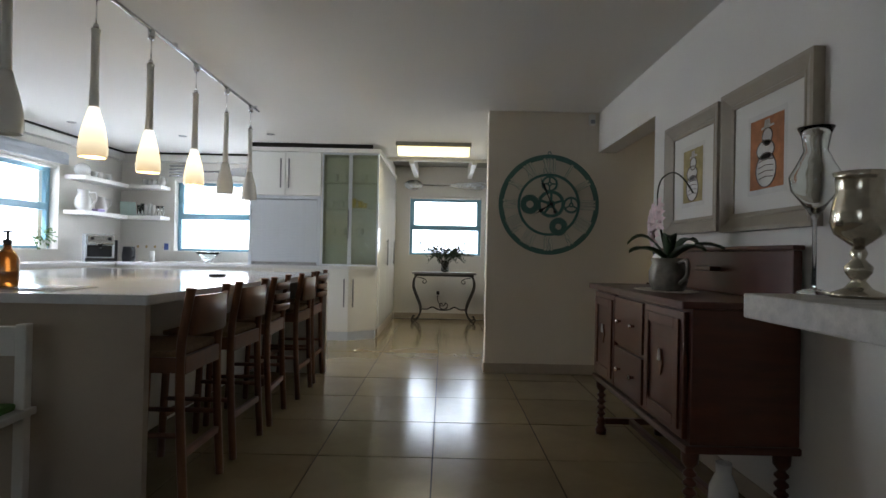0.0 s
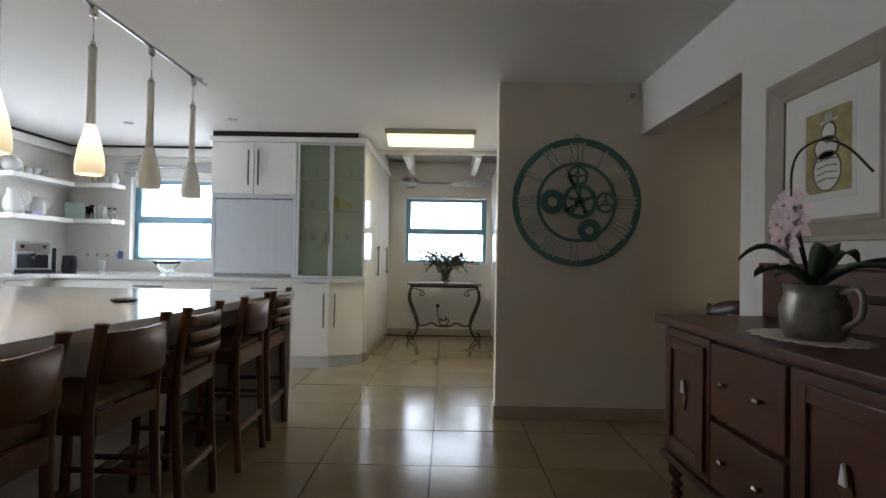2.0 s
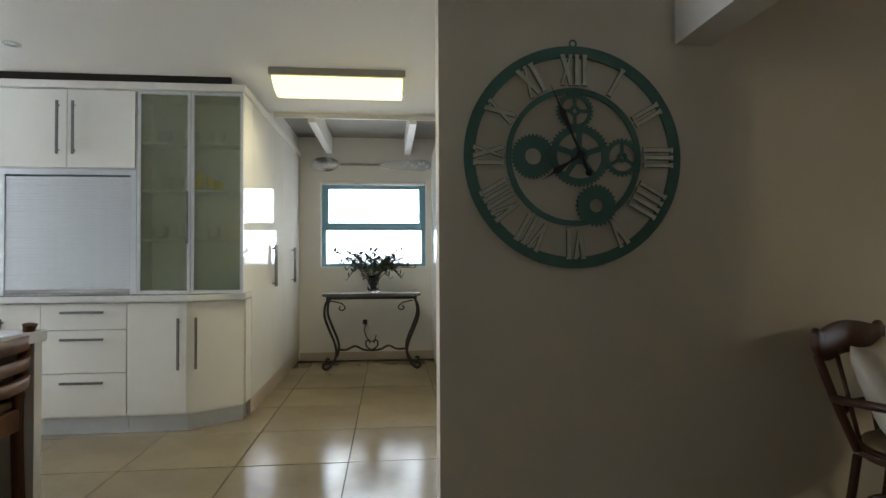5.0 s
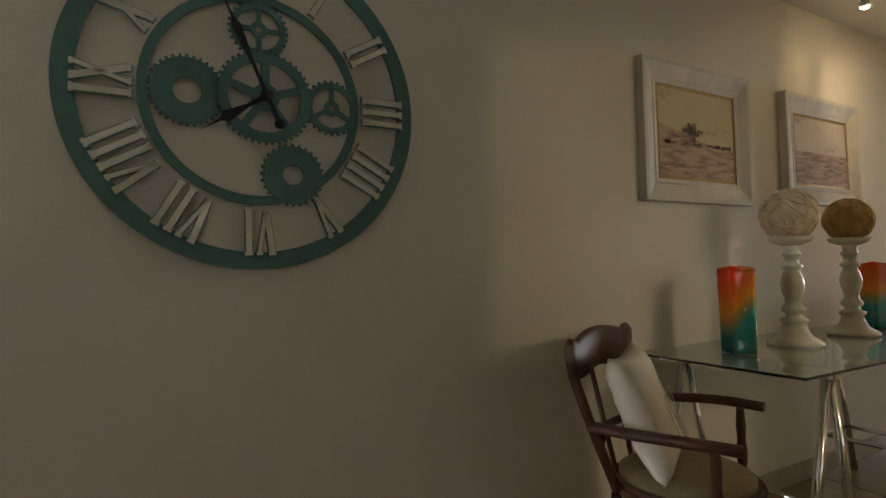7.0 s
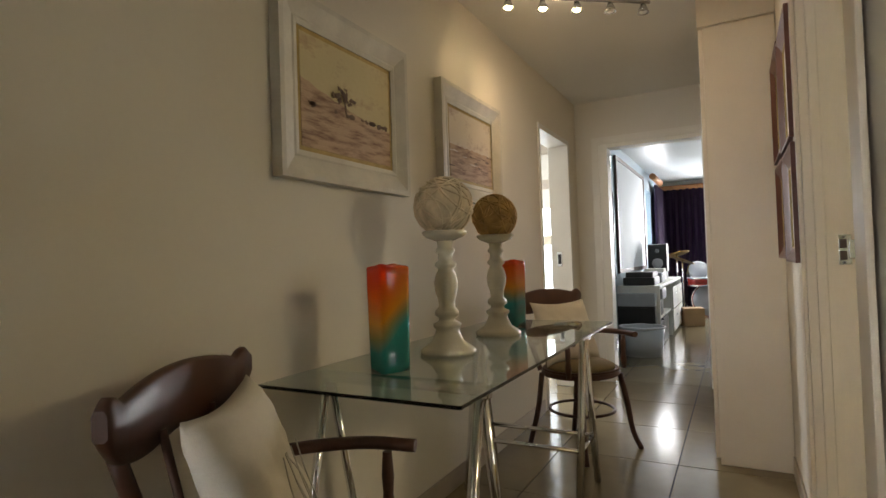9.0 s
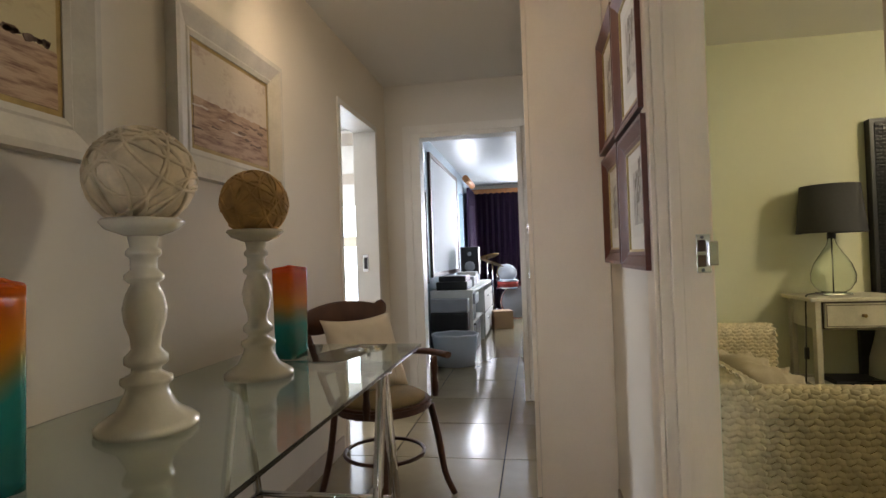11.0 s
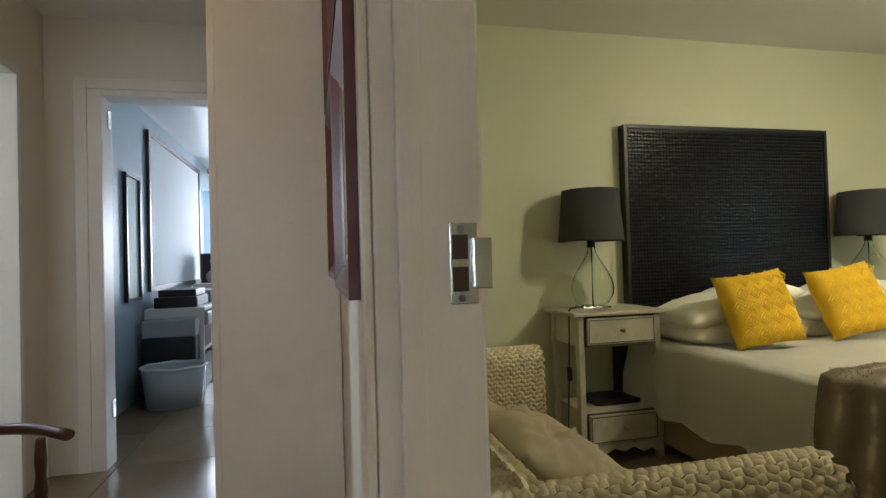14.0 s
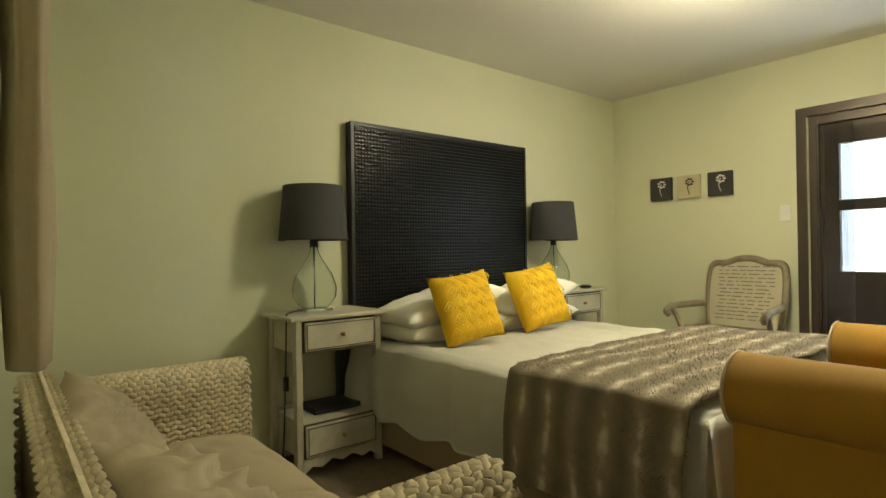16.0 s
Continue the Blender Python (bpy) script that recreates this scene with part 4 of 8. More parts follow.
box(-1.3, 7.40, 2.346, 0.2, 7.42, 2.399, bm=bm)
structure("shadow_gap", bm, M_GROUT_SHADE, "dark strip painted as shade between ceiling and cornice", "trim")

# corner shelves
for z, lab in ((1.93, "upper"), (1.51, "lower")):
    single("corner_shelf", prism([(-3.455, 7.2), (-3.2, 7.2), (-3.2, 8.1), (-2.76, 8.1), (-2.76, 8.365), (-3.455, 8.365)], z - 0.05, z, bev=0.003), M_WHITE, "white floating corner shelf holding china", "shelf", "corner shelves")


def jug(x, y, z, h, m=M_CHINA, handle_on=True, label="white china jug on a shelf"):
    t = thing("jug", label, "jug", x, y, z, 20, "china on the shelves")
    part("body", lathe([(0, 0), (h * 0.26, 0), (h * 0.36, h * 0.25), (h * 0.36, h * 0.5), (h * 0.24, h * 0.8), (h * 0.27, h), (h * 0.25, h), (h * 0.21, h * 0.8), (0, h * 0.1)], 20), m, t)
    if handle_on:
        part("handle", tube(smooth_path([(h * 0.24, 0, h * 0.85), (h * 0.5, 0, h * 0.85), (h * 0.55, 0, h * 0.55), (h * 0.34, 0, h * 0.3)], 5), h * 0.035, 8), m, t)


def mug(x, y, z, h=0.09, m=M_CHINA):
    t = thing("mug", "white china mug on a shelf", "mug", x, y, z, random.Random(int(x * 100)).uniform(0, 90), "china on the shelves")
    part("body", lathe([(0, 0), (h * 0.38, 0), (h * 0.42, h), (h * 0.38, h), (h * 0.34, 0.01), (0, 0.01)], 18), m, t)
    part("handle", tube(smooth_path([(h * 0.4, 0, h * 0.8), (h * 0.7, 0, h * 0.75), (h * 0.68, 0, h * 0.3), (h * 0.4, 0, h * 0.2)], 4), 0.005, 8), m, t)


jug(-3.32, 7.36, 1.511, 0.26)
jug(-3.3, 7.68, 1.511, 0.2)
single("teapot", blob(0.09, 0.09, 0.08, None, 0, 0, 0.078, 3), M_CHINA, "round white china pot on a shelf", "pot", "china on the shelves", m=pose(-3.32, 7.33, 1.931))
for x, y in ((-3.32, 7.55), (-3.32, 7.68), (-3.3, 7.82), (-3.05, 8.24), (-2.92, 8.24)):
    mug(x, y, 1.931)
jug(-2.82, 8.24, 1.931, 0.13)
single("mint_plate", moved(box(-0.1, 0, 0, 0.1, 0.012, 0.2, 0.004), pose(0, 0, 0, -14)), M_MINT, "pale mint square plate leaning on the wall", "plate", m=pose(-3.25, 8.2, 1.512, 0, 0, 45))
single("lilac_box", box(-0.07, -0.04, 0, 0.07, 0.04, 0.035, 0.004), M_LILAC, "lilac card box on a shelf", "box", m=pose(-3.26, 7.56, 1.511, 0, 0, 90))
for k, x in enumerate((-3.12, -3.07, -3.02, -2.97, -2.92)):
    single("glass_tumbler", lathe([(0, 0), (0.02, 0), (0.026, 0.15 + 0.02 * (k % 2)), (0.024, 0.15 + 0.02 * (k % 2)), (0.018, 0.008), (0, 0.008)], 14), M_GLASS if k < 2 else M_CHINA, "tall slim glass on a shelf", "glass", "glasses on the shelf", m=pose(x, 8.22, 1.511))
for x in (-2.86, -2.80):
    single("carafe", lathe([(0, 0), (0.035, 0), (0.04, 0.04), (0.015, 0.09), (0.025, 0.14), (0.023, 0.14), (0.012, 0.09), (0, 0.01)], 16), M_GLASS, "small glass carafe on a shelf", "carafe", "glasses on the shelf", m=pose(x, 8.22, 1.511))
cm = thing("coffee_machine", "silver espresso machine on the worktop", "coffee machine", -3.15, 7.42, 0.902, 40)
part("body", box(-0.16, -0.04, 0.0, 0.16, 0.17, 0.33, 0.015), M_ALU, cm)
part("control_panel", box(-0.13, -0.046, 0.05, 0.13, -0.0405, 0.19, 0.003), M_GEAR, cm, "dark control panel")
part("water_tank", box(0.161, 0.0, 0.0, 0.2, 0.16, 0.26, 0.008), M_GEAR, cm)
part("head", box(-0.15, -0.13, 0.2, 0.15, -0.041, 0.325, 0.02), M_STEEL, cm)
part("drip_tray", box(-0.15, -0.15, 0, 0.15, -0.041, 0.035, 0.005), M_GEAR, cm)
part("spout", lathe([(0, 0.15), (0.018, 0.15), (0.025, 0.2), (0, 0.2)], 12, None, 0, -0.09, 0), M_BLACK, cm)
part("portafilter", tube([(0.0, -0.1, 0.16), (0.02, -0.24, 0.15)], 0.012, 8), M_BLACK, cm)
for x in (-0.09, 0.09):
    part("knob", tube([(x, -0.13, 0.27), (x, -0.15, 0.27)], 0.018, 14), M_BLACK, cm)
kt = thing("coffee_pot", "dark glass coffee pot beside the espresso machine", "coffee pot", -2.9, 7.62, 0.902, -30)
part("pot", lathe([(0, 0), (0.07, 0), (0.078, 0.05), (0.066, 0.16), (0.07, 0.18), (0, 0.185)], 20), M_GEAR, kt)
part("handle", tube(smooth_path([(0.065, 0, 0.17), (0.12, 0, 0.165), (0.125, 0, 0.06), (0.075, 0, 0.04)], 5), 0.009, 8), M_BLACK, kt)
single("canister", lathe([(0, 0), (0.035, 0), (0.035, 0.13), (0, 0.13)], 16), M_CHINA, "small white canister on the worktop", "canister", m=pose(-2.86, 8.1, 0.901))
for k in range(4):
    t = hung("wall_hook", "small brass hook on the kitchen wall", "hook", wall_pose(-3.2 + 0.12 * k, 8.368, 1.09, 0), "key hooks")
    part("plate", box(-0.012, -0.018, 0, 0.012, 0.018, 0.005), M_BRASSY, t)
    part("hook", tube(smooth_path([(0, 0, 0.005), (0, -0.01, 0.025), (0, 0.008, 0.035)], 4), 0.004, 6), M_BRASSY, t)
t = hung("wall_tile", "blue and white tile picture on the kitchen wall", "tile", wall_pose(-2.8, 8.368, 1.1, 0))
part("plate", box(-0.05, -0.07, 0, 0.05, 0.07, 0.008, 0.002), M_CHINA, t)
part("figure", box(-0.03, -0.05, 0.008, 0.03, 0.04, 0.01), M_BLUECARD, t)
single("bowl", lathe([(0, 0), (0.05, 0), (0.13, 0.1), (0.17, 0.13), (0.165, 0.13), (0.12, 0.1), (0.045, 0.012), (0, 0.012)], 28), M_GLASS, "wide clear glass bowl below the window", "bowl", m=pose(-2.1, 8.1, 0.901))


def hanging_plant(x, y, z):
    t = thing("potted_plant", "small bushy green plant by the side window", "plant", x, y, z)
    part("pot", lathe([(0, 0), (0.04, 0), (0.055, 0.09), (0.05, 0.09), (0.036, 0.01), (0, 0.01)], 16), M_CHINA, t)
    rnd = random.Random(8)
    bm = bmesh.new()
    for k in range(130):
        d = Vector((rnd.gauss(0, 1), rnd.gauss(0, 1), rnd.gauss(0.3, 0.8))).normalized()
        c = Vector((0, 0, 0.13)) + d * rnd.uniform(0.03, 0.12)
        s = d.cross(Vector((rnd.random(), rnd.random(), 1))).normalized() * 0.014
        L = rnd.uniform(0.03, 0.05)
        vs = [bm.verts.new(q) for q in (c, c + d * L * 0.5 + s, c + d * L + Vector((0, 0, -0.012)), c + d * L * 0.5 - s)]
        bm.faces.new(vs)
    part("leaves", bm, M_PLANT, t)


hanging_plant(-3.36, 6.75, 1.045)
rb = hung("roller_blind", "rolled grey fabric blind above the side window", "blind", pose(-3.40, 6.3, 2.13))
part("roll", tube([(0, -0.85, 0), (0, 0.83, 0)], 0.05, 14), M_PLASTIC, rb)
part("valance", box(0.02, -0.7, -0.1, 0.05, 0.83, -0.03, 0.006), M_PLASTIC, rb)

# ---- sideboard wall ----
M_KNOB = M_CHROME
sb = thing("sideboard", "antique dark mahogany sideboard with barley-twist legs", "sideboard", 2.25, 3.44, 0)
# local: front towards -x, y from -0.65 to 0.65
part("top", box(-0.24, -0.67, 0.885, 0.235, 0.67, 0.915, 0.006), M_MAHOG, sb)
part("carcass", box(-0.19, -0.645, 0.36, 0.23, 0.645, 0.884, 0.004), M_MAHOG, sb)
part("base_moulding", box(-0.215, -0.66, 0.33, 0.232, 0.66, 0.36, 0.008), M_MAHOG, sb)
for ya, yb in ((-0.62, -0.2), (0.24, 0.62)):
    d = part("door", box(-0.212, ya, 0.375, -0.191, yb, 0.87, 0.004), M_MAHOG, sb)
    bm = bmesh.new()
    for a, b, c, e in ((ya + 0.03, ya + 0.075, 0.405, 0.84), (yb - 0.075, yb - 0.03, 0.405, 0.84)):
        box(-0.222, a, c, -0.2125, b, e, 0.003, bm)
    box(-0.222, ya + 0.076, 0.405, -0.2125, yb - 0.076, 0.45, 0.003, bm)
    box(-0.222, ya + 0.076, 0.795, -0.2125, yb - 0.076, 0.84, 0.003, bm)
    part("moulding", bm, M_MAHOG, d)
    ym = (ya + yb) / 2
    bm = moved(prism([(-0.022, 0), (0, -0.05), (0.022, 0), (0, 0.06)], 0, 0.006), Matrix(((0, 0, -1, -0.2125), (1, 0, 0, ym), (0, 1, 0, 0.63), (0, 0, 0, 1))))
    part("escutcheon", bm, M_STOOL, d, "carved wooden diamond plate")
    bm = moved(prism([(-0.013, 0.012), (0.013, 0.012), (0.004, 0.062), (-0.004, 0.062)], 0.008, 0.016, bev=0.002), Matrix(((0, 0, -1, -0.2125), (1, 0, 0, ym), (0, 1, 0, 0.63), (0, 0, 0, 1))))
    part("drop_pull", bm, M_CHINA, d, "ivory drop pull")
for za, zb in ((0.385, 0.6), (0.62, 0.865)):
    d = part("drawer", box(-0.216, -0.185, za, -0.191, 0.225, zb, 0.005), M_MAHOG, sb)
    for y in (-0.08, 0.12):
        part("knob", moved(lathe([(0, 0), (0.006, 0), (0.007, 0.014), (0.014, 0.02), (0.011, 0.028), (0, 0.03)], 14), pose(-0.216, y, (za + zb) / 2, 0, -90, 0)), M_KNOB, d, "glass drawer knob")
for x in (-0.17, 0.19):
    for y in (-0.6, 0.6):
        n = 26
        prof = [(0.032, 0), (0.034, 0.03), (0.02, 0.05), (0.03, 0.07)] + [(0.021 + 0.007 * math.sin(i * 1.25), 0.08 + i * 0.19 / n) for i in range(n)] + [(0.032, 0.28), (0.034, 0.33)]
        part("leg", lathe(prof, 14, None, x, y, 0), M_MAHOG, sb, "barley-twist leg")
for y in (-0.6, 0.6):
    part("stretcher", box(-0.17, y - 0.015, 0.06, 0.19, y + 0.015, 0.095, 0.004), M_MAHOG, sb)
part("stretcher", box(-0.005, -0.6, 0.062, 0.025, 0.6, 0.093, 0.004), M_MAHOG, sb)
part("upstand", box(0.195, -0.645, 0.916, 0.232, 0.64, 1.12, 0.006), M_MAHOG, sb)
part("upstand_rail", box(0.185, -0.655, 1.121, 0.236, 0.65, 1.14, 0.005), M_MAHOG, sb)
part("upstand_bracket", box(0.14, -0.1, 1.02, 0.194, 0.06, 1.045, 0.006), M_MAHOG, sb)

ml = thing("shelf_table", "thick whitewashed wooden shelf with ornaments", "shelf", 2.22, 1.5, 0)
part("board", box(-0.27, -0.9, 0.915, 0.278, 0.74, 0.985, 0.006), M_PLASTER, ml)
for y in (-0.8, 0.5):
    part("bracket", box(0.1, y - 0.03, 0.6, 0.277, y + 0.03, 0.914, 0.005), M_PLASTER, ml)
single("doily", prism([((0.13 + 0.01 * math.cos(i * math.pi)) * math.cos(i * math.pi / 18), (0.2 + 0.012 * math.cos(i * math.pi)) * math.sin(i * math.pi / 18)) for i in range(36)], 0, 0.003), M_LACE, "round white lace doily on the sideboard", "doily", m=pose(2.22, 3.45, 0.916))


def hurricane(x, y, z):
    t = thing("hurricane_lamp", "silver mercury glass hurricane candle holder", "candle holder", x, y, z)
    part("foot", lathe([(0, 0), (0.062, 0), (0.06, 0.012), (0.03, 0.025), (0.016, 0.045), (0.03, 0.065), (0.032, 0.08), (0.014, 0.1), (0.02, 0.115), (0.014, 0.13), (0, 0.135)], 24), M_MERC, t)
    part("bowl", lathe([(0.012, 0.13), (0.03, 0.145), (0.055, 0.165), (0.065, 0.195), (0.06, 0.235), (0.052, 0.275), (0.054, 0.31), (0.06, 0.325), (0.057, 0.325), (0.049, 0.275), (0.057, 0.235), (0.062, 0.195), (0.052, 0.165), (0.02, 0.142), (0, 0.142)], 28), M_MERC, t)


hurricane(2.17, 2.10, 0.986)


def glass_vase(x, y, z):
    t = thing("stem_vase", "tall clear glass stem vase with a tulip bowl", "vase", x, y, z)
    part("foot", lathe([(0, 0), (0.045, 0), (0.04, 0.007), (0.008, 0.017), (0.006, 0.026), (0, 0.026)], 20), M_GLASS, t)
    part("stem", lathe([(0.006, 0.024), (0.005, 0.206), (0.012, 0.224)], 12), M_GLASS, t)
    part("bowl", lathe([(0.01, 0.219), (0.035, 0.258), (0.06, 0.292), (0.066, 0.331), (0.045, 0.370), (0.03, 0.404), (0.036, 0.447), (0.046, 0.469), (0.043, 0.469), (0.033, 0.447), (0.027, 0.404), (0.042, 0.370), (0.062, 0.331), (0.056, 0.292), (0.03, 0.258), (0, 0.225)], 28), M_GLASS, t)


glass_vase(2.14, 2.225, 0.986)


def orchid(x, y, z):
    t = thing("orchid", "pink orchid in a grey embossed jug on a doily", "plant", x, y, z, 0)
    pot = part("pot", lathe([(0, 0), (0.075, 0), (0.09, 0.04), (0.092, 0.09), (0.078, 0.13), (0.083, 0.16), (0.078, 0.16), (0.07, 0.13), (0.07, 0.1), (0, 0.1)], 28), M_POT, t, "grey embossed metal jug")
    part("handle", tube(smooth_path([(0.02, -0.08, 0.14), (0.03, -0.14, 0.15), (0.03, -0.145, 0.08), (0.02, -0.09, 0.04)], 5), 0.009, 8), M_POT, pot)
    for a, L, lift in ((200, 0.24, 0.05), (150, 0.2, 0.1), (-30, 0.26, 0.07), (20, 0.2, 0.09), (-70, 0.24, 0.06), (90, 0.2, 0.04), (250, 0.2, 0.1)):
        ca, sa = math.cos(radians(a)), math.sin(radians(a))
        bm = bmesh.new()
        rows = []
        n = 8
        for i in range(n + 1):
            u = i / n
            w = 0.032 * math.sin(math.pi * min(1, 0.12 + u * 0.88)) ** 0.7
            r, h = L * u, 0.14 + lift * math.sin(u * 2.4) * 1.3
            rows.append([bm.verts.new((ca * r - sa * w * s, sa * r + ca * w * s, h + abs(s) * 0.012 - (0.004 if q else 0))) for s, q in ((-1, 0), (0, 0), (1, 0), (0, 1))])
        for p, q in zip(rows, rows[1:]):
            for k in range(4):
                bm.faces.new((p[k], p[(k + 1) % 4], q[(k + 1) % 4], q[k])).smooth = True
        bmesh.ops.recalc_face_normals(bm, faces=bm.faces)
        part("leaf", bm, M_LEAF, t)
    arch = smooth_path([(0, 0, 0.13), (-0.03, 0.02, 0.3), (-0.04, 0.05, 0.45), (-0.03, 0.04, 0.55), (0, -0.02, 0.585), (0.02, -0.1, 0.55), (0.04, -0.17, 0.47)], 7)
    part("stem", tube(arch, 0.0035, 6), M_STEM, t)
    part("stem", tube(smooth_path([(0, 0, 0.13), (-0.02, 0.03, 0.25), (-0.03, 0.06, 0.38)], 6), 0.0035, 6), M_STEM, t)
    rnd = random.Random(3)
    for c in ((-0.04, 0.07, 0.4), (-0.03, 0.02, 0.42), (-0.05, 0.09, 0.34), (-0.05, 0.03, 0.36), (-0.04, -0.01, 0.39), (-0.06, 0.06, 0.29), (-0.05, 0.02, 0.3), (-0.05, 0.05, 0.25), (-0.04, 0.1, 0.37), (-0.04, -0.02, 0.34)):
        bm = bmesh.new()
        base = rnd.uniform(0, 1)
        for k in range(5):
            a = base + k * 2 * math.pi / 5
            cx, cz = math.cos(a), math.sin(a)
            w = 0.021 if k % 2 else 0.015
            pts = ((0, 0, 0), (-0.014, cx * 0.015 - cz * w * 0.7, cz * 0.015 + cx * w * 0.7), (-0.016, cx * 0.034 - cz * w, cz * 0.034 + cx * w), (-0.004, cx * 0.05, cz * 0.05), (-0.016, cx * 0.034 + cz * w, cz * 0.034 - cx * w), (-0.014, cx * 0.015 + cz * w * 0.7, cz * 0.015 - cx * w * 0.7))
            f = bm.faces.new([bm.verts.new((c[0] + p[0], c[1] + p[1], c[2] + p[2])) for p in pts])
            f.smooth = True
        blob(0.008, 0.007, 0.007, bm, c[0] - 0.01, c[1], c[2], 1)
        part("flower", bm, M_PETAL, t)


orchid(2.22, 3.42, 0.919)
bottle = single("floor_jug", lathe([(0, 0), (0.05, 0), (0.06, 0.05), (0.055, 0.14), (0.03, 0.2), (0.032, 0.24), (0.028, 0.24), (0.026, 0.2), (0, 0.05)], 20), M_CHINA, "white ceramic bottle on the floor below the sideboard", "bottle", m=pose(2.27, 2.95, 0))


def picture(name, label, m, w, h, fw, depth, fmat, inner, group=""):
    """A framed picture: origin at its centre on the wall."""
    t = hung(name, label, "picture", m, group)
    bm = bmesh.new()
    prof = [(0, 0), (0, depth), (fw * 0.2, depth), (fw * 0.75, depth * 0.55), (fw * 0.82, depth * 0.62), (fw, depth * 0.5), (fw, 0)]
    rings = []
    for d, z in prof:
        a, b = w / 2 - d, h / 2 - d
        rings.append([bm.verts.new((sx * a, sy * b, z)) for sx, sy in ((-1, -1), (1, -1), (1, 1), (-1, 1))])
    for p, q in zip(rings, rings[1:] + rings[:1]):
        for k in range(4):
            bm.faces.new((p[k], p[(k + 1) % 4], q[(k + 1) % 4], q[k]))
    bmesh.ops.recalc_face_normals(bm, faces=bm.faces)
    part("frame", bm, fmat, t)
    part("backing", box(-w / 2 + fw - 0.002, -h / 2 + fw - 0.002, 0.002, w / 2 - fw + 0.002, h / 2 - fw + 0.002, depth * 0.3), M_MAT, t, "pale mount board")
    inner(t, w - 2 * fw, h - 2 * fw, depth * 0.3)
    return t


def flat(pts, z, h=0.0012):
    return prism(pts, z, z + h)


def oval(cx, cy, rx, ry, n=24):
    return [(cx + rx * math.cos(2 * math.pi * i / n), cy + ry * math.sin(2 * math.pi * i / n)) for i in range(n)]


def figure_print(ink):
    def draw(t, w, h, z):
        iw, ih = w * 0.48, h * 0.62
        b = box(-iw / 2 - 0.02, -ih / 2 - 0.025, z, iw / 2 + 0.02, ih / 2 + 0.025, z + 0.001)
        part("plate_mark", b, M_PAPER, t)
        part("print", box(-iw / 2, -ih / 2, z + 0.001, iw / 2, ih / 2, z + 0.002), ink, t)
        for cx, cy, rx, ry in ((0, -0.24, 0.3, 0.24), (-0.02, 0.04, 0.26, 0.14), (0.03, 0.22, 0.15, 0.12)):
            part("shape", flat(oval(cx * iw, cy * ih, rx * iw, ry * ih), z + 0.002), M_PAPER, t)
            ov = oval(cx * iw, cy * ih, rx * iw, ry * ih)
            part("outline", tube([(x, y, z + 0.0032) for x, y in ov], 0.0026, 5, None, True), M_SOFTINK, t)
        part("shape", flat([(-0.14 * iw, 0.33 * ih), (0.24 * iw, 0.35 * ih), (0.22 * iw, 0.38 * ih), (0.12 * iw, 0.38 * ih), (0.1 * iw, 0.46 * ih), (-0.04 * iw, 0.46 * ih), (-0.06 * iw, 0.37 * ih), (-0.14 * iw, 0.36 * ih)], z + 0.0035), M_PALEINK, t)
        for k in range(4):
            y = -0.36 + 0.08 * k
            part("stroke", tube([(-0.22 * iw, y * ih, z + 0.0035), (0, (y + 0.03) * ih, z + 0.0035), (0.22 * iw, (y + 0.01) * ih, z + 0.0035)], 0.002, 5), M_SOFTINK, t)
    return draw


picture("framed_print", "limed wood frame with a terracotta figure print", wall_pose(2.499, 3.05, 1.545, -90), 0.68, 0.67, 0.085, 0.045, M_FRAMEOAK, figure_print(M_TERRA), "prints above the sideboard")
picture("framed_print", "limed wood frame with an ochre figure print", wall_pose(2.499, 3.75, 1.545, -90), 0.66, 0.65, 0.085, 0.045, M_FRAMEOAK, figure_print(M_OLIVE), "prints above the sideboard")
sn = hung("motion_sensor", "small white alarm sensor high in the corner", "sensor", wall_pose(2.43, 5.699, 2.33, 0))
part("body", box(-0.03, -0.05, 0, 0.03, 0.05, 0.04, 0.01), M_WHITE, sn)
part("lens", box(-0.02, -0.04, 0.04, 0.02, -0.005, 0.046, 0.003), M_GREYGEAR, sn)

# ---- clock ----
CL = hung("wall_clock_skeleton", "large sage metal skeleton clock with open gears", "clock", wall_pose(2.047, 5.699, 1.546, 0))
R = 0.458
for r0, r1, z in ((R - 0.046, R, 0.012), (0.262, 0.285, 0.012)):
    part("rim", ring(r0, r1, 0.01, 96, None, 0, 0, z), M_SAGE, CL)
GLYPH = {"I": 0.026, "V": 0.05, "X": 0.05}


def stroke(bm, xa, ya, xb, yb, w):
    L = math.hypot(xb - xa, yb - ya)
    b = box(-w / 2, 0, 0, w / 2, L, 0.008, 0.001, seg=1)
    moved(b, pose(xa, ya, 0, 0, 0, math.degrees(math.atan2(yb - ya, xb - xa)) - 90))
    merge(bm, b)


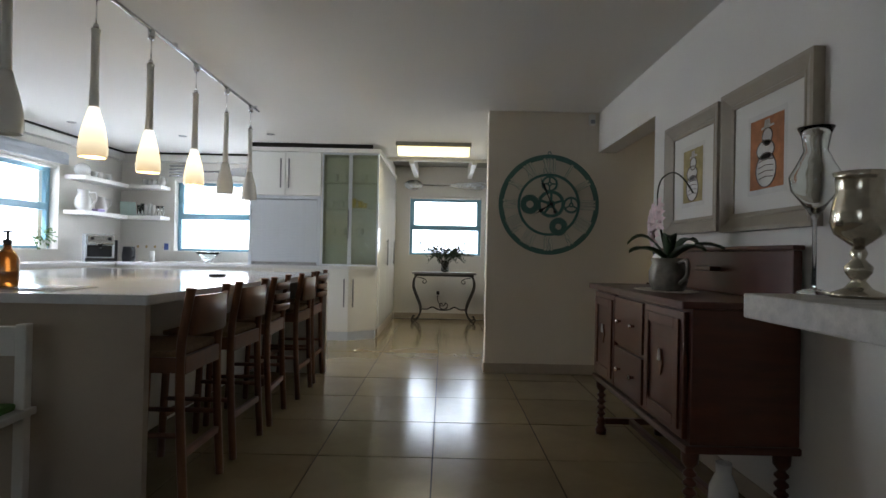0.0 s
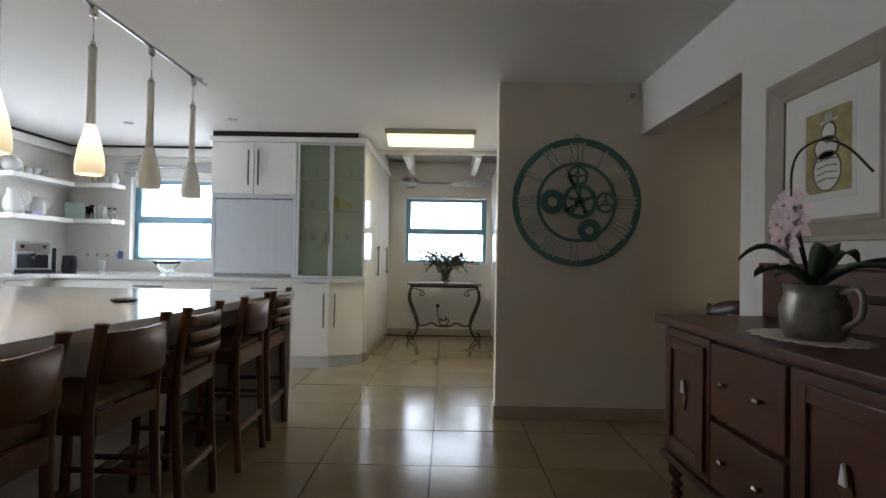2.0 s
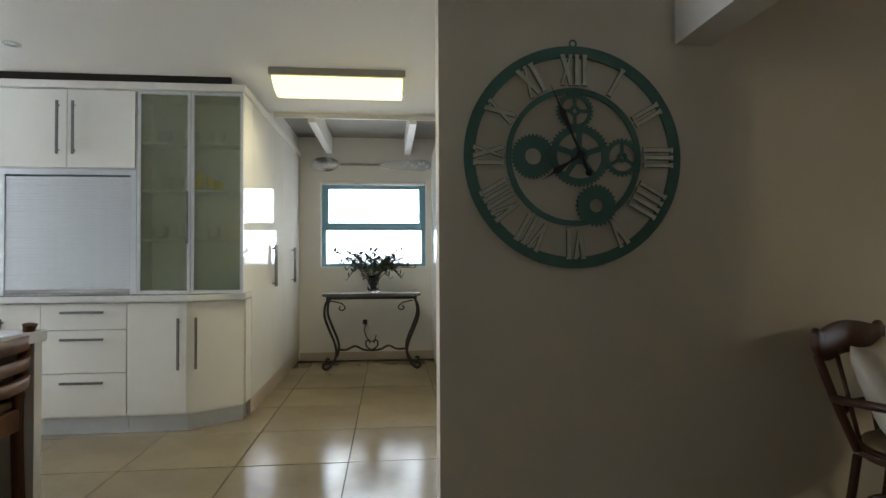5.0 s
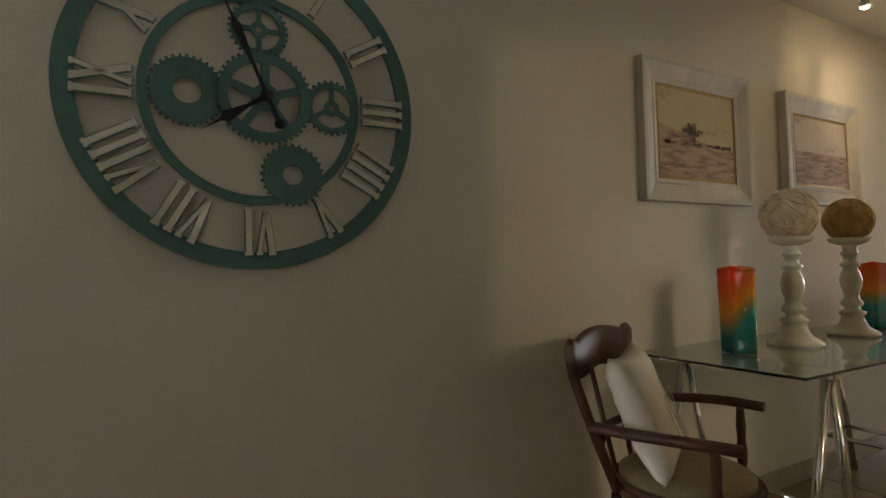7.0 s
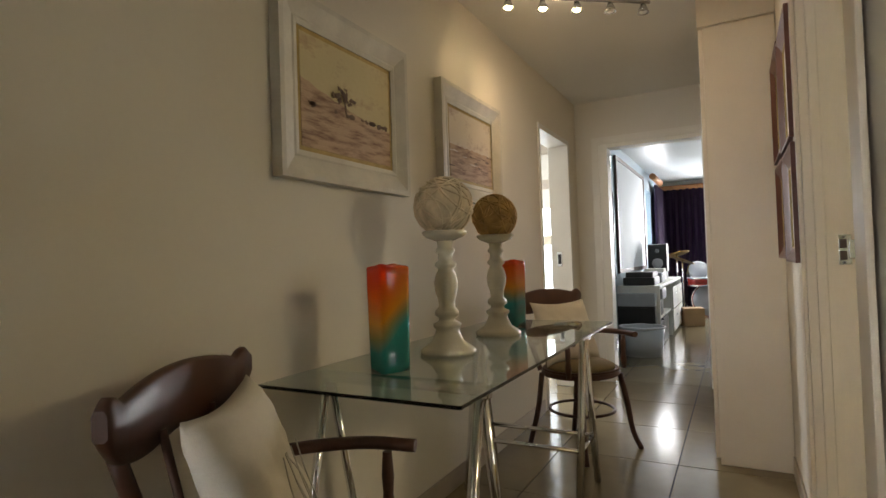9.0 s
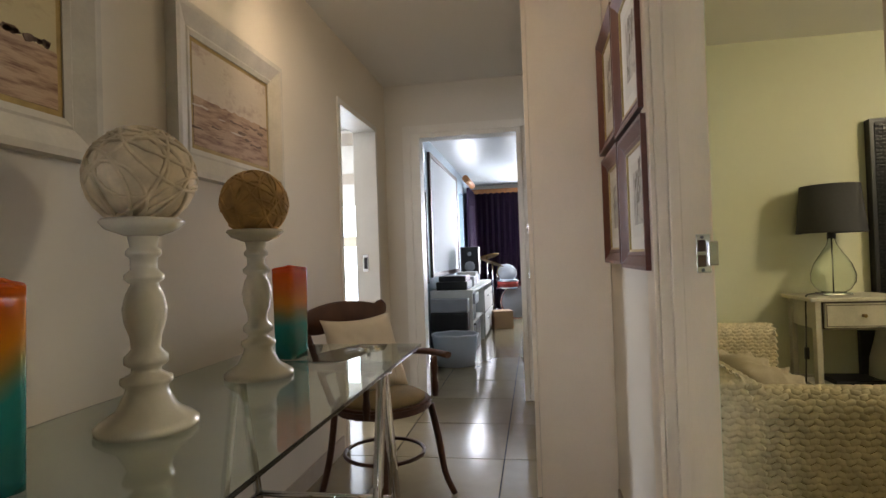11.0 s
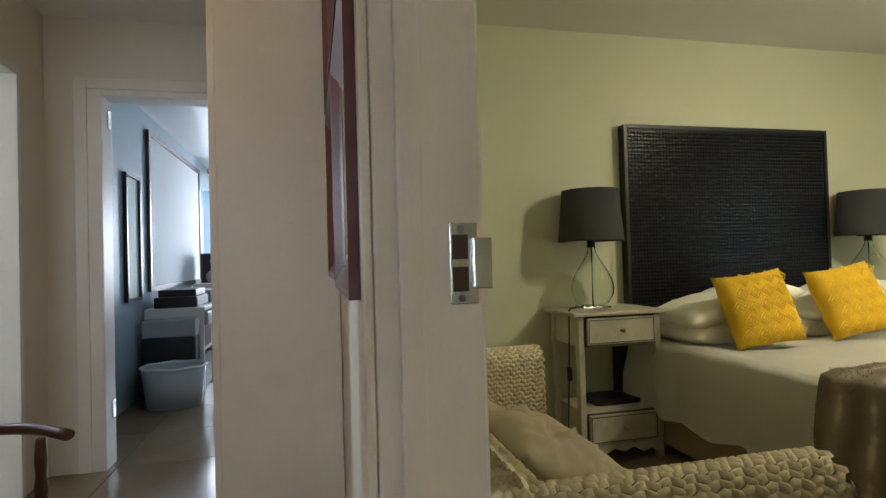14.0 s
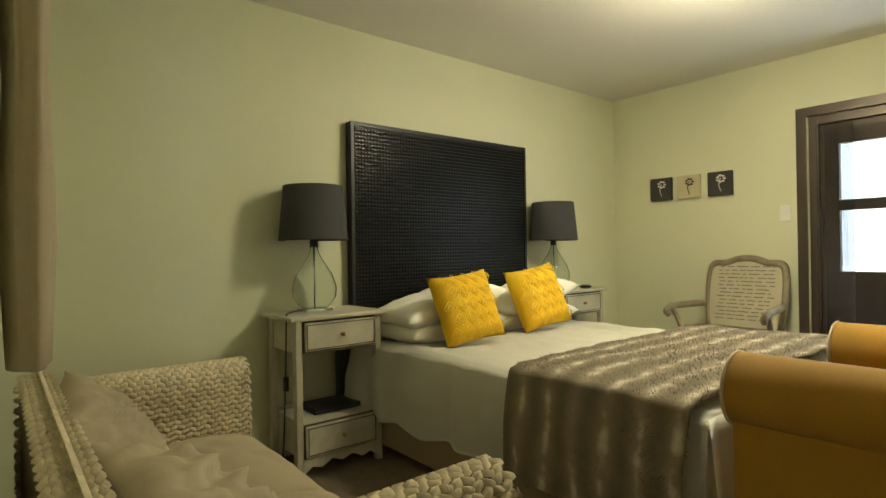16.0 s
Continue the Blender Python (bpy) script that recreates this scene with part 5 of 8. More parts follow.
def numeral(text, ang, wide, z, m, name):
    bm = bmesh.new()
    h, gap = 0.118, 0.006
    total = sum(GLYPH[c] for c in text) + gap * (len(text) - 1)
    x = -total / 2
    for c in text:
        w = GLYPH[c]
        if c == "I":
            stroke(bm, x + w / 2, 0, x + w / 2, h, 0.0155 + wide)
        elif c == "V":
            stroke(bm, x + w / 2, 0.004, x + 0.008, h, 0.016 + wide)
            stroke(bm, x + w / 2, 0.004, x + w - 0.007, h, 0.010 + wide)
        else:
            stroke(bm, x + w - 0.006, 0, x + 0.008, h, 0.016 + wide)
            stroke(bm, x + 0.006, 0, x + w - 0.006, h, 0.010 + wide)
        for yy in ((0, h) if c != "V" else (h,)):
            if c == "I":
                stroke(bm, x + 0.002, yy, x + w - 0.002, yy, 0.009 + wide)
            else:
                stroke(bm, x, yy, x + 0.018, yy, 0.009 + wide)
                stroke(bm, x + w - 0.016, yy, x + w, yy, 0.009 + wide)
        x += w + gap
    moved(bm, pose(0, 0, z, 0, 0, -ang) @ pose(0, 0.298, 0))
    part(name, bm, m, CL, "pale roman numeral, reflected light in its colour" if wide == 0 else "")


for i, tx in enumerate(("XII", "I", "II", "III", "IIII", "V", "VI", "VII", "VIII", "IX", "X", "XI")):
    numeral(tx, i * 30, 0, 0.0255, M_SAGE_LIT, "numeral")
    # wider sage copy behind each numeral paints its shaded edges
    numeral(tx, i * 30, 0.005, 0.0215, M_SAGE, "numeral_edge")


def gear(cx, cy, r, hole, spokes, z, teeth):
    n = teeth * 4
    bm = bmesh.new()
    if spokes:
        ring(r * 0.78, r, 0.007, 48, bm, cx, cy, z)
        ring(r * 0.12, r * 0.3, 0.007, 24, bm, cx, cy, z)
        for k in range(spokes):
            b = box(-r * 0.09, r * 0.28, 0, r * 0.09, r * 0.8, 0.0065)
            merge(bm, moved(b, pose(cx, cy, z, 0, 0, k * 360 / spokes)))
    else:
        ring(hole, r, 0.007, 48, bm, cx, cy, z)
    for k in range(teeth):
        a = 2 * math.pi * k / teeth
        b = box(-0.0035, r - 0.002, 0, 0.0035, r + 0.007, 0.006)
        merge(bm, moved(b, pose(cx, cy, z, 0, 0, math.degrees(a))))
    part("gear", bm, M_SAGE, CL)


gear(0.02, 0.005, 0.122, 0.03, 5, 0.022, 44)
gear(-0.172, 0.0, 0.085, 0.034, 0, 0.016, 34)
gear(0.005, 0.19, 0.072, 0.02, 4, 0.016, 28)
gear(0.205, 0.0, 0.073, 0.02, 3, 0.016, 26)
gear(0.092, -0.2, 0.08, 0.028, 0, 0.016, 28)
def hand(dx, dy, w, tail, z):
    L = math.hypot(dx, dy)
    a = math.degrees(math.atan2(dy, dx)) - 90
    b = prism([(-w * 0.5, -tail), (w * 0.5, -tail), (w * 0.35, 0.3 * L), (w * 1.1, L * 0.62), (w * 0.25, L * 0.7), (0, L), (-w * 0.25, L * 0.7), (-w * 1.1, L * 0.62), (-w * 0.35, 0.3 * L)], 0, 0.004)
    lathe([(0, 0), (w * 1.2, 0), (w * 1.2, 0.005), (0, 0.005)], 14, b, 0, -tail, 0)
    lathe([(0, 0), (0.016, 0), (0.016, 0.006), (0, 0.006)], 18, b)
    part("hand", moved(b, pose(0.02, 0.005, z, 0, 0, a)), M_BLACK, CL, "black spade clock hand")


hand(-0.124, 0.282, 0.012, 0.08, 0.045)
hand(-0.165, -0.108, 0.014, 0.0, 0.039)
part("hanger", tube([(math.cos(q) * 0.014, R + 0.012 + math.sin(q) * 0.014, 0.016) for q in (i * math.pi / 6 for i in range(12))], 0.004, 6, None, True), M_SAGE, CL)

# ---- hall ----
HT = thing("glass_table", "glass-topped console table on chrome trestles", "table", 4.30, 5.37, 0)
part("tabletop", box(-0.855, -0.32, 0.727, 0.85, 0.318, 0.737, 0.002), M_GREENGLASS, HT, "clear glass top with green edges")
for cx in (-0.62, 0.5):
    tr_ = part("trestle", box(cx - 0.015, -0.29, 0.695, cx + 0.015, 0.29, 0.7265, 0.004), M_CHROME, HT, "chrome trestle")
    for y in (-0.26, 0.26):
        for s in (-1, 1):
            part("leg", tube([(cx + s * 0.012, y, 0.7), (cx + s * 0.17, y, 0.0)], 0.017, 4), M_CHROME, tr_)
    for s in (-1, 1):
        part("stretcher", tube([(cx + s * 0.118, -0.26, 0.23), (cx + s * 0.118, 0.26, 0.23)], 0.011, 8), M_CHROME, tr_)
    for y in (-0.26, 0.26):
        part("stretcher", tube([(cx - 0.118, y, 0.23), (cx + 0.118, y, 0.23)], 0.009, 8), M_CHROME, tr_)


def glass_vase_mat(name, lean):
    m = bpy.data.materials.new(name)
    m.use_nodes = True
    nt = m.node_tree
    b = nt.nodes["Principled BSDF"]
    tc = nt.nodes.new("ShaderNodeTexCoord")
    sep = nt.nodes.new("ShaderNodeSeparateXYZ")
    nt.links.new(tc.outputs["Object"], sep.inputs[0])
    ns = nt.nodes.new("ShaderNodeTexNoise")
    ns.inputs["Scale"].default_value = 9
    nt.links.new(tc.outputs["Object"], ns.inputs[0])
    a1 = nt.nodes.new("ShaderNodeMath")
    a1.operation = "MULTIPLY_ADD"
    nt.links.new(sep.outputs["X"], a1.inputs[0])
    a1.inputs[1].default_value = -lean
    nt.links.new(sep.outputs["Z"], a1.inputs[2])
    a2 = nt.nodes.new("ShaderNodeMath")
    a2.operation = "MULTIPLY_ADD"
    nt.links.new(ns.outputs[0], a2.inputs[0])
    a2.inputs[1].default_value = 0.05
    nt.links.new(a1.outputs[0], a2.inputs[2])
    mr = nt.nodes.new("ShaderNodeMapRange")
    mr.inputs["From Max"].default_value = 0.36
    nt.links.new(a2.outputs[0], mr.inputs[0])
    rp = nt.nodes.new("ShaderNodeValToRGB")
    els = rp.color_ramp.elements
    els[0].position, els[0].color = 0.0, (0.005, 0.22, 0.21, 1)
    els[1].position, els[1].color = 1.0, (0.95, 0.05, 0.004, 1)
    for p, c in ((0.38, (0.03, 0.38, 0.34, 1)), (0.5, (0.36, 0.34, 0.12, 1)), (0.62, (0.92, 0.36, 0.03, 1)), (0.85, (0.97, 0.17, 0.008, 1))):
        e = els.new(p)
        e.color = c
    nt.links.new(mr.outputs[0], rp.inputs[0])
    nt.links.new(rp.outputs[0], b.inputs["Base Color"])
    b.inputs["Roughness"].default_value = 0.07
    b.inputs["Transmission Weight"].default_value = 0.45
    return m


def colour_vase(x, y, lean, rz):
    bm = bmesh.new()
    n, H = 14, 0.315
    for shell, s in ((0, 1), (0.006, -1)):
        rows = []
        for i in range(n + 1):
            u = i / n
            z = (0.012 if shell else 0) + u * (H - (0.012 if shell else 0))
            rows.append([])
            for k in range(32):
                a = 2 * math.pi * k / 32
                e = 0.35
                cx = math.copysign(abs(math.cos(a)) ** e, math.cos(a)) * (0.053 - shell + 0.005 * u)
                cy = math.copysign(abs(math.sin(a)) ** e, math.sin(a)) * (0.04 - shell + 0.003 * u)
                rows[-1].append(bm.verts.new((cx, cy, z + 0.006 * u * math.sin(a * 2))))
        for p, q in zip(rows, rows[1:]):
            for k in range(32):
                f = (p[k], p[(k + 1) % 32], q[(k + 1) % 32], q[k])
                bm.faces.new(f if s > 0 else f[::-1]).smooth = True
        bm.faces.new(rows[0][::-1] if s > 0 else rows[0])
        if shell:
            for k in range(32):
                bm.faces.new((last[k], last[(k + 1) % 32], rows[-1][(k + 1) % 32], rows[-1][k]))
        last = rows[-1]
    skin = glass_vase_mat("orange_teal_glass", lean)
    vase = single("glass_vase", bm, skin, "orange and teal art glass vase on the glass table", "vase", "vases on the glass table", m=pose(x, y, 0.738, 0, 0, rz))
    lip = []
    for k in range(32):
        a = 2 * math.pi * k / 32
        lip.append((math.copysign(abs(math.cos(a)) ** 0.35, math.cos(a)) * 0.055, math.copysign(abs(math.sin(a)) ** 0.35, math.sin(a)) * 0.040, H + 0.001 + 0.006 * math.sin(a * 2)))
    part("rim", tube(lip, 0.0042, 8, None, True), skin, vase, "thick polished rim")
    return vase


colour_vase(3.73, 5.43, 1.0, -20)
colour_vase(4.87, 5.46, 0.0, -8)


jw = thing("bracelet", "small silver bracelet lying on the glass table", "bracelet", 5.03, 5.21, 0.7385)
for k in range(9):
    a = 2 * math.pi * k / 9
    part("link", moved(ring(0.006, 0.009, 0.003, 10, None, 0, 0, 0), pose(0.035 * math.cos(a), 0.024 * math.sin(a), 0.0005, 0, 0, 40 * k)), M_BRASSY if k % 3 == 0 else M_CHROME, jw)


def candle_stand(x, y, ball, ballmat, r, label):
    t = thing("candle_stand", "tall ivory glazed turned candlestick on the glass table", "candlestick", x, y, 0.738, group="candlesticks on the glass table")
    prof = [(0, 0), (0.098, 0), (0.1, 0.012), (0.088, 0.022), (0.06, 0.04), (0.045, 0.07), (0.04, 0.085), (0.05, 0.095), (0.05, 0.105), (0.03, 0.115), (0.028, 0.125), (0.042, 0.135), (0.042, 0.15),
            (0.028, 0.165), (0.03, 0.19), (0.04, 0.22), (0.043, 0.25), (0.036, 0.28), (0.026, 0.3), (0.038, 0.31), (0.038, 0.32), (0.026, 0.33), (0.026, 0.355), (0.034, 0.36), (0.034, 0.37), (0.026, 0.378), (0.03, 0.4)]
    part("column", lathe(prof, 28), M_IVORY, t)
    part("dish", lathe([(0, 0.4), (0.035, 0.401), (0.07, 0.415), (0.082, 0.43), (0.078, 0.436), (0.05, 0.425), (0, 0.422)], 28), M_IVORY, t)
    single(ball, blob(r, r, r * 0.96, None, 0, 0, r * 0.95, 4, 0.05, 5.0), ballmat, label, "ornament", "balls on candlesticks", m=pose(x, y, 0.738 + 0.424))
    bm = bmesh.new()
    rnd = random.Random(int(x * 10))
    for k in range(20 if r > 0.1 else 26):
        ax = Vector((rnd.gauss(0, 1), rnd.gauss(0, 1), rnd.gauss(0, 1))).normalized()
        u = ax.cross(Vector((0.3, 0.2, 1))).normalized()
        v = ax.cross(u)
        k1 = rnd.uniform(0.55, 0.98)
        off = math.sqrt(1 - k1 * k1)
        pts = []
        for q in range(26):
            a = 2 * math.pi * q / 26
            p = (u * math.cos(a) + v * math.sin(a)) * k1 + ax * off * 0.99
            pts.append(p * r * 1.005 + Vector((0, 0, r * 0.95)))
        tube(pts, 0.0045, 5, bm, True)
    last_ball = [q for q in bpy.data.objects if q.name.startswith(ball) and q.parent is None][-1]
    tagged(part("strand", bm, ballmat, last_ball), kind="stuff")


candle_stand(4.07, 5.41, "woven_ball", M_BALLW, 0.105, "round woven cream ball on a candlestick")
candle_stand(4.56, 5.42, "wound_ball", M_BALLT, 0.096, "round wound tan twine ball on a candlestick")
kg = thing("keys", "small bunch of keys on the glass table", "keys", 5.0, 5.25, 0.738)
part("ring", ring(0.012, 0.015, 0.003, 20), M_STEEL, kg)
for a in (20, 70, 120):
    part("key", moved(box(0.014, -0.005, 0, 0.06, 0.005, 0.003, 0.001), pose(0, 0, 0.001, 0, 0, a)), M_STEEL, kg)


M_FAINT = mat("faint_print", (0.50, 0.46, 0.39), 0.9)


def bentwood_chair(x, y, rz, label, flower):
    """Faces -y before turning."""
    t = thing("armchair", label, "armchair", x, y, 0, rz, "chairs by the glass table")
    seat = [(0.235 * math.cos(a), 0.225 * math.sin(a)) for a in (i * 2 * math.pi / 32 for i in range(32))]
    part("seat_frame", prism(seat, 0.42, 0.46, bev=0.01), M_BENT, t)
    part("seat_pad", lathe([(0.2, 0.46), (0.2, 0.475), (0.17, 0.49), (0.1, 0.497), (0, 0.499)], 32), M_SEAT, t, "olive upholstered seat pad")
    for sx in (-1, 1):
        part("leg", tube(smooth_path([(sx * 0.17, -0.15, 0.42), (sx * 0.19, -0.18, 0.25), (sx * 0.205, -0.2, 0.1), (sx * 0.23, -0.235, 0.0)], 5), [0.017] * 8 + [0.015] * 8, 10), M_BENT, t)
        part("leg", tube(smooth_path([(sx * 0.15, 0.17, 0.42), (sx * 0.165, 0.2, 0.2), (sx * 0.19, 0.25, 0.0)], 5), 0.016, 10), M_BENT, t)
        part("back_post", tube(smooth_path([(sx * 0.17, 0.16, 0.44), (sx * 0.205, 0.22, 0.62), (sx * 0.225, 0.27, 0.78)], 5), 0.016, 10), M_BENT, t)
        part("arm", tube(smooth_path([(sx * 0.205, 0.225, 0.625), (sx * 0.255, 0.1, 0.635), (sx * 0.275, -0.06, 0.64), (sx * 0.26, -0.2, 0.635)], 6), 0.021, 10, flat=0.75), M_BENT, t)
        part("arm_support", lathe([(0.014, 0), (0.018, 0.05), (0.013, 0.09), (0.016, 0.13), (0.012, 0.19)], 12, None, sx * 0.235, -0.13, 0.44), M_BENT, t, "turned arm support")
    b = bmesh.new()
    rows, n = [], 28
    for k in range(n + 1):
        u = 2 * k / n - 1
        px = 0.288 * u
        horn = max(0.0, abs(u) - 0.8) / 0.2
        hi = 0.902 - 0.03 * min(1.0, abs(u) / 0.8) ** 2 + 0.022 * math.sin(math.pi * horn * 0.8) - 0.012 * horn ** 3
        lo = 0.765 + 0.008 * math.cos(u * 6) + 0.05 * horn ** 1.5
        py = 0.275 - 0.28 * px * px
        rows.append([b.verts.new((px, py + dy, z)) for dy, z in ((-0.013, lo + 0.006), (-0.013, hi - 0.008), (-0.006, hi), (0.008, hi), (0.015, hi - 0.008), (0.015, lo + 0.006), (0.008, lo), (-0.006, lo))])
    for p, q in zip(rows, rows[1:]):
        for k in range(8):
            b.faces.new((p[k], p[(k + 1) % 8], q[(k + 1) % 8], q[k])).smooth = True
    b.faces.new(rows[0])
    b.faces.new(rows[-1][::-1])
    bmesh.ops.recalc_face_normals(b, faces=b.faces)
    part("top_rail", b, M_BENT, t)
    for px in (-0.1, 0.1):
        part("spindle", tube([(px * 0.8, 0.19, 0.45), (px, 0.26, 0.79)], 0.009, 8), M_BENT, t)
    part("lower_rail", tube(smooth_path([(-0.195, 0.2, 0.58), (0, 0.235, 0.585), (0.195, 0.2, 0.58)], 5), 0.014, 8), M_BENT, t)
    part("hoop", tube([(0.185 * math.cos(a), 0.19 * math.sin(a), 0.22) for a in (i * 2 * math.pi / 28 for i in range(28))], 0.009, 8, None, True), M_BENT, t)
    c = thing("cushion", "cream cotton cushion with a faint flower print, propped on the armchair", "cushion", 0, 0, 0, group="chair cushions")
    cm_ = pose(x, y, 0, 0, 0, rz)
    c.matrix_world = cm_ @ pose(0.01, 0.11, 0.635, 68, 0, flower)
    part("cover", cushion(0.40, 0.38, 0.12, n=22, pinch=0.2, crease=0.22), M_CUSH, c)
    bm = bmesh.new()
    rnd = random.Random(5)
    for k in range(6):
        px = rnd.uniform(-0.05, 0.09)
        tube(smooth_path([(px, -0.13, 0.066 + 0.004), (px + rnd.uniform(-0.02, 0.02), -0.05, 0.068), (px + rnd.uniform(-0.04, 0.04), 0.02, 0.069)], 4), 0.0016, 4, bm)
    t.matrix_world = cm_ @ Matrix.Diagonal((0.95, 0.94, 0.975, 1))
    part("print", bm, M_FAINT, c, "faint grey flower print")


bentwood_chair(3.178, 5.262, 25, "dark bentwood armchair with a cream cushion against the wall", 8)
bentwood_chair(5.42, 5.29, -28, "dark bentwood armchair at the end of the glass table", -6)


def landscape(seed, trees):
    rnd = random.Random(seed)
    sky_m = mat("painted_sky", (0.40, 0.27, 0.17) if trees else (0.42, 0.29, 0.22), 0.6, col2=(0.56, 0.47, 0.27) if trees else (0.66, 0.57, 0.46), contrast=(0.38, 0.62), scale=5, stretch=(1, 1.8, 1), bump=0.2, bscale=40)
    land_m = mat("painted_land", (0.17, 0.075, 0.045), 0.6, col2=(0.50, 0.34, 0.22), contrast=(0.42, 0.7), scale=9, stretch=(1, 6, 1), bump=0.3, bscale=40)
    dark_m = mat("painted_trees", (0.10, 0.055, 0.035), 0.6, col2=(0.22, 0.14, 0.09), scale=20, bump=0.3)

    def draw(t, w, h, z):
        part("slip", box(-w / 2, -h / 2, z, w / 2, h / 2, z + 0.004), M_GILT, t, "thin dull gold slip")
        w, h, z = w - 0.03, h - 0.03, z + 0.004
        part("canvas", box(-w / 2, -h / 2, z, w / 2, h / 2, z + 0.001), sky_m, t, "painted pale sky")
        n = 24
        horizon = -0.14 if trees else -0.02
        top = [(-w / 2 + w * i / n, h * (horizon + 0.24 * (1 - i / n) ** 1.5 * trees + 0.025 * noise.noise(Vector((i * 0.7, seed, 0))))) for i in range(n + 1)]
        part("painted_ground", flat([(-w / 2, -h / 2), (w / 2, -h / 2)] + top[::-1], z + 0.001), land_m, t)
        for k in range(22 if trees else 14):
            px = rnd.uniform(-0.48, 0.48) * w
            r = rnd.uniform(0.004, 0.010)
            py = h * (horizon + 0.03) if trees else h * rnd.uniform(-0.4, horizon)
            part("painted_bush", flat([(a + rnd.uniform(-0.004, 0.004), b + rnd.uniform(-0.004, 0.004)) for a, b in oval(px, py, r * (1.5 if trees else 5.0), r * (1.0 if trees else 0.5), 10)], z + 0.0022), dark_m if k % 5 or trees else sky_m, t)
        if trees:
            tx = -0.06 * w
            for k in range(34):
                a, r = rnd.uniform(0, 6.28), rnd.uniform(0, 0.04)
                part("painted_tree", flat([(p + rnd.uniform(-0.004, 0.004), q + rnd.uniform(-0.004, 0.004)) for p, q in oval(tx + r * math.cos(a) * 1.5, h * 0.06 + r * math.sin(a) * 0.8, rnd.uniform(0.005, 0.012), rnd.uniform(0.004, 0.009), 9)], z + 0.0034 + 0.0001 * k, 0.0008), dark_m, t)
            part("painted_tree", flat([(tx - 0.004, h * 0.03), (tx + 0.004, h * 0.03), (tx + 0.012, -h * 0.12), (tx + 0.004, -h * 0.12)], z + 0.0034), dark_m, t)
    return draw


picture("landscape_painting", "framed landscape painting of trees under a pale sky", wall_pose(3.895, 5.699, 1.63, 0), 0.72, 0.59, 0.095, 0.04, M_FRAMEWH, landscape(2, 1), "landscapes in the hall")
picture("landscape_painting", "framed landscape painting of a red heath", wall_pose(4.915, 5.699, 1.64, 0), 0.72, 0.56, 0.095, 0.04, M_FRAMEWH, landscape(7, 0), "landscapes in the hall")


M_PENCIL = mat("soft_pencil", (0.30, 0.27, 0.23), 0.85, var=0.2)


def sketch(seed):
    def draw(t, w, h, z):
        part("slip", ring_rect(w, h, 0.007, z, 0.006), M_GILT, t, "thin pale gold slip")
        part("plate_mark", box(-w * 0.33, -h * 0.36, z, w * 0.33, h * 0.36, z + 0.001), M_PAPER, t)
        part("drawing", box(-w * 0.2, -h * 0.24, z + 0.001, w * 0.2, h * 0.27, z + 0.002), M_PALEINK, t, "pale grey pencil drawing")
        rnd = random.Random(seed)
        for k in range(10):
            px, py = rnd.uniform(-0.16, 0.16) * w, rnd.uniform(-0.2, 0.2) * h
            part("stroke", tube([(px, py, z + 0.0025), (px + rnd.uniform(-0.03, 0.03), py + rnd.uniform(0.02, 0.06), z + 0.0025)], 0.0012, 4), M_PENCIL, t)
    return draw


def ring_rect(w, h, f, z, d):
    bm = box(-w / 2, -h / 2, z, -w / 2 + f, h / 2, z + d)
    box(w / 2 - f, -h / 2, z, w / 2, h / 2, z + d, bm=bm)
    box(-w / 2 + f, -h / 2, z, w / 2 - f, -h / 2 + f, z + d, bm=bm)
    box(-w / 2 + f, h / 2 - f, z, w / 2 - f, h / 2, z + d, bm=bm)
    return bm


for k, (x, z, w, h) in enumerate(((4.72, 1.225, 0.40, 0.41), (5.145, 1.235, 0.40, 0.41), (4.75, 1.68, 0.42, 0.46), (5.185, 1.70, 0.42, 0.46))):
    picture("framed_sketch", "pencil sketch in a red-brown wooden frame", wall_pose(x, 4.281, z, 180), w, h, 0.05, 0.035, M_REDFR, sketch(k), "four sketches in the hall")

cup = thing("hall_cupboard", "tall cream built-in cupboard beside the doorway", "cupboard", 0, 0, 0)
part("body", box(5.42, 4.283, 0, 7.105, 4.60, 2.21, 0.003), M_CREAMCUP, cup)
part("top_box", box(5.40, 4.283, 2.212, 7.105, 4.625, 2.398, 0.003), M_CREAMCUP, cup)
for a, b in ((5.425, 5.98), (5.98, 6.54), (6.54, 7.1)):
    d = part("door", box(a + 0.003, 4.601, 0.03, b - 0.003, 4.62, 2.205, 0.003), M_CREAMCUP, cup)
    for z in (1.2, 0.95):
        part("catch", box(b - 0.07, 4.621, z, b - 0.03, 4.634, z + 0.03, 0.003), M_STEEL, d)

# bedroom door frame with its latch
bm = box(4.493, 4.157, 0, 4.519, 4.289, 2.05, 0.004)
box(4.4925, 4.29, 0, 4.58, 4.302, 2.11, 0.003, bm)
structure("door_frame_bedroom", bm, M_JAMB, "worn cream painted door frame", "door frame")
bm = box(3.521, 4.15, 0, 3.555, 4.289, 2.05, 0.004)
box(3.46, 4.29, 0, 3.5555, 4.302, 2.11, 0.003, bm)
box(3.5555, 4.15, 2.017, 4.4925, 4.289, 2.051, 0.004, bm)
structure("door_frame_bedroom_far", bm, M_JAMB, "worn cream painted door frame", "door frame")
lt = thing("strike_plate", "worn steel strike plate in the door frame", "strike plate", 4.4925, 4.186, 1.06)
part("plate", box(-0.003, -0.02, -0.048, 0.0, 0.014, 0.048, 0.001), M_STEEL, lt)
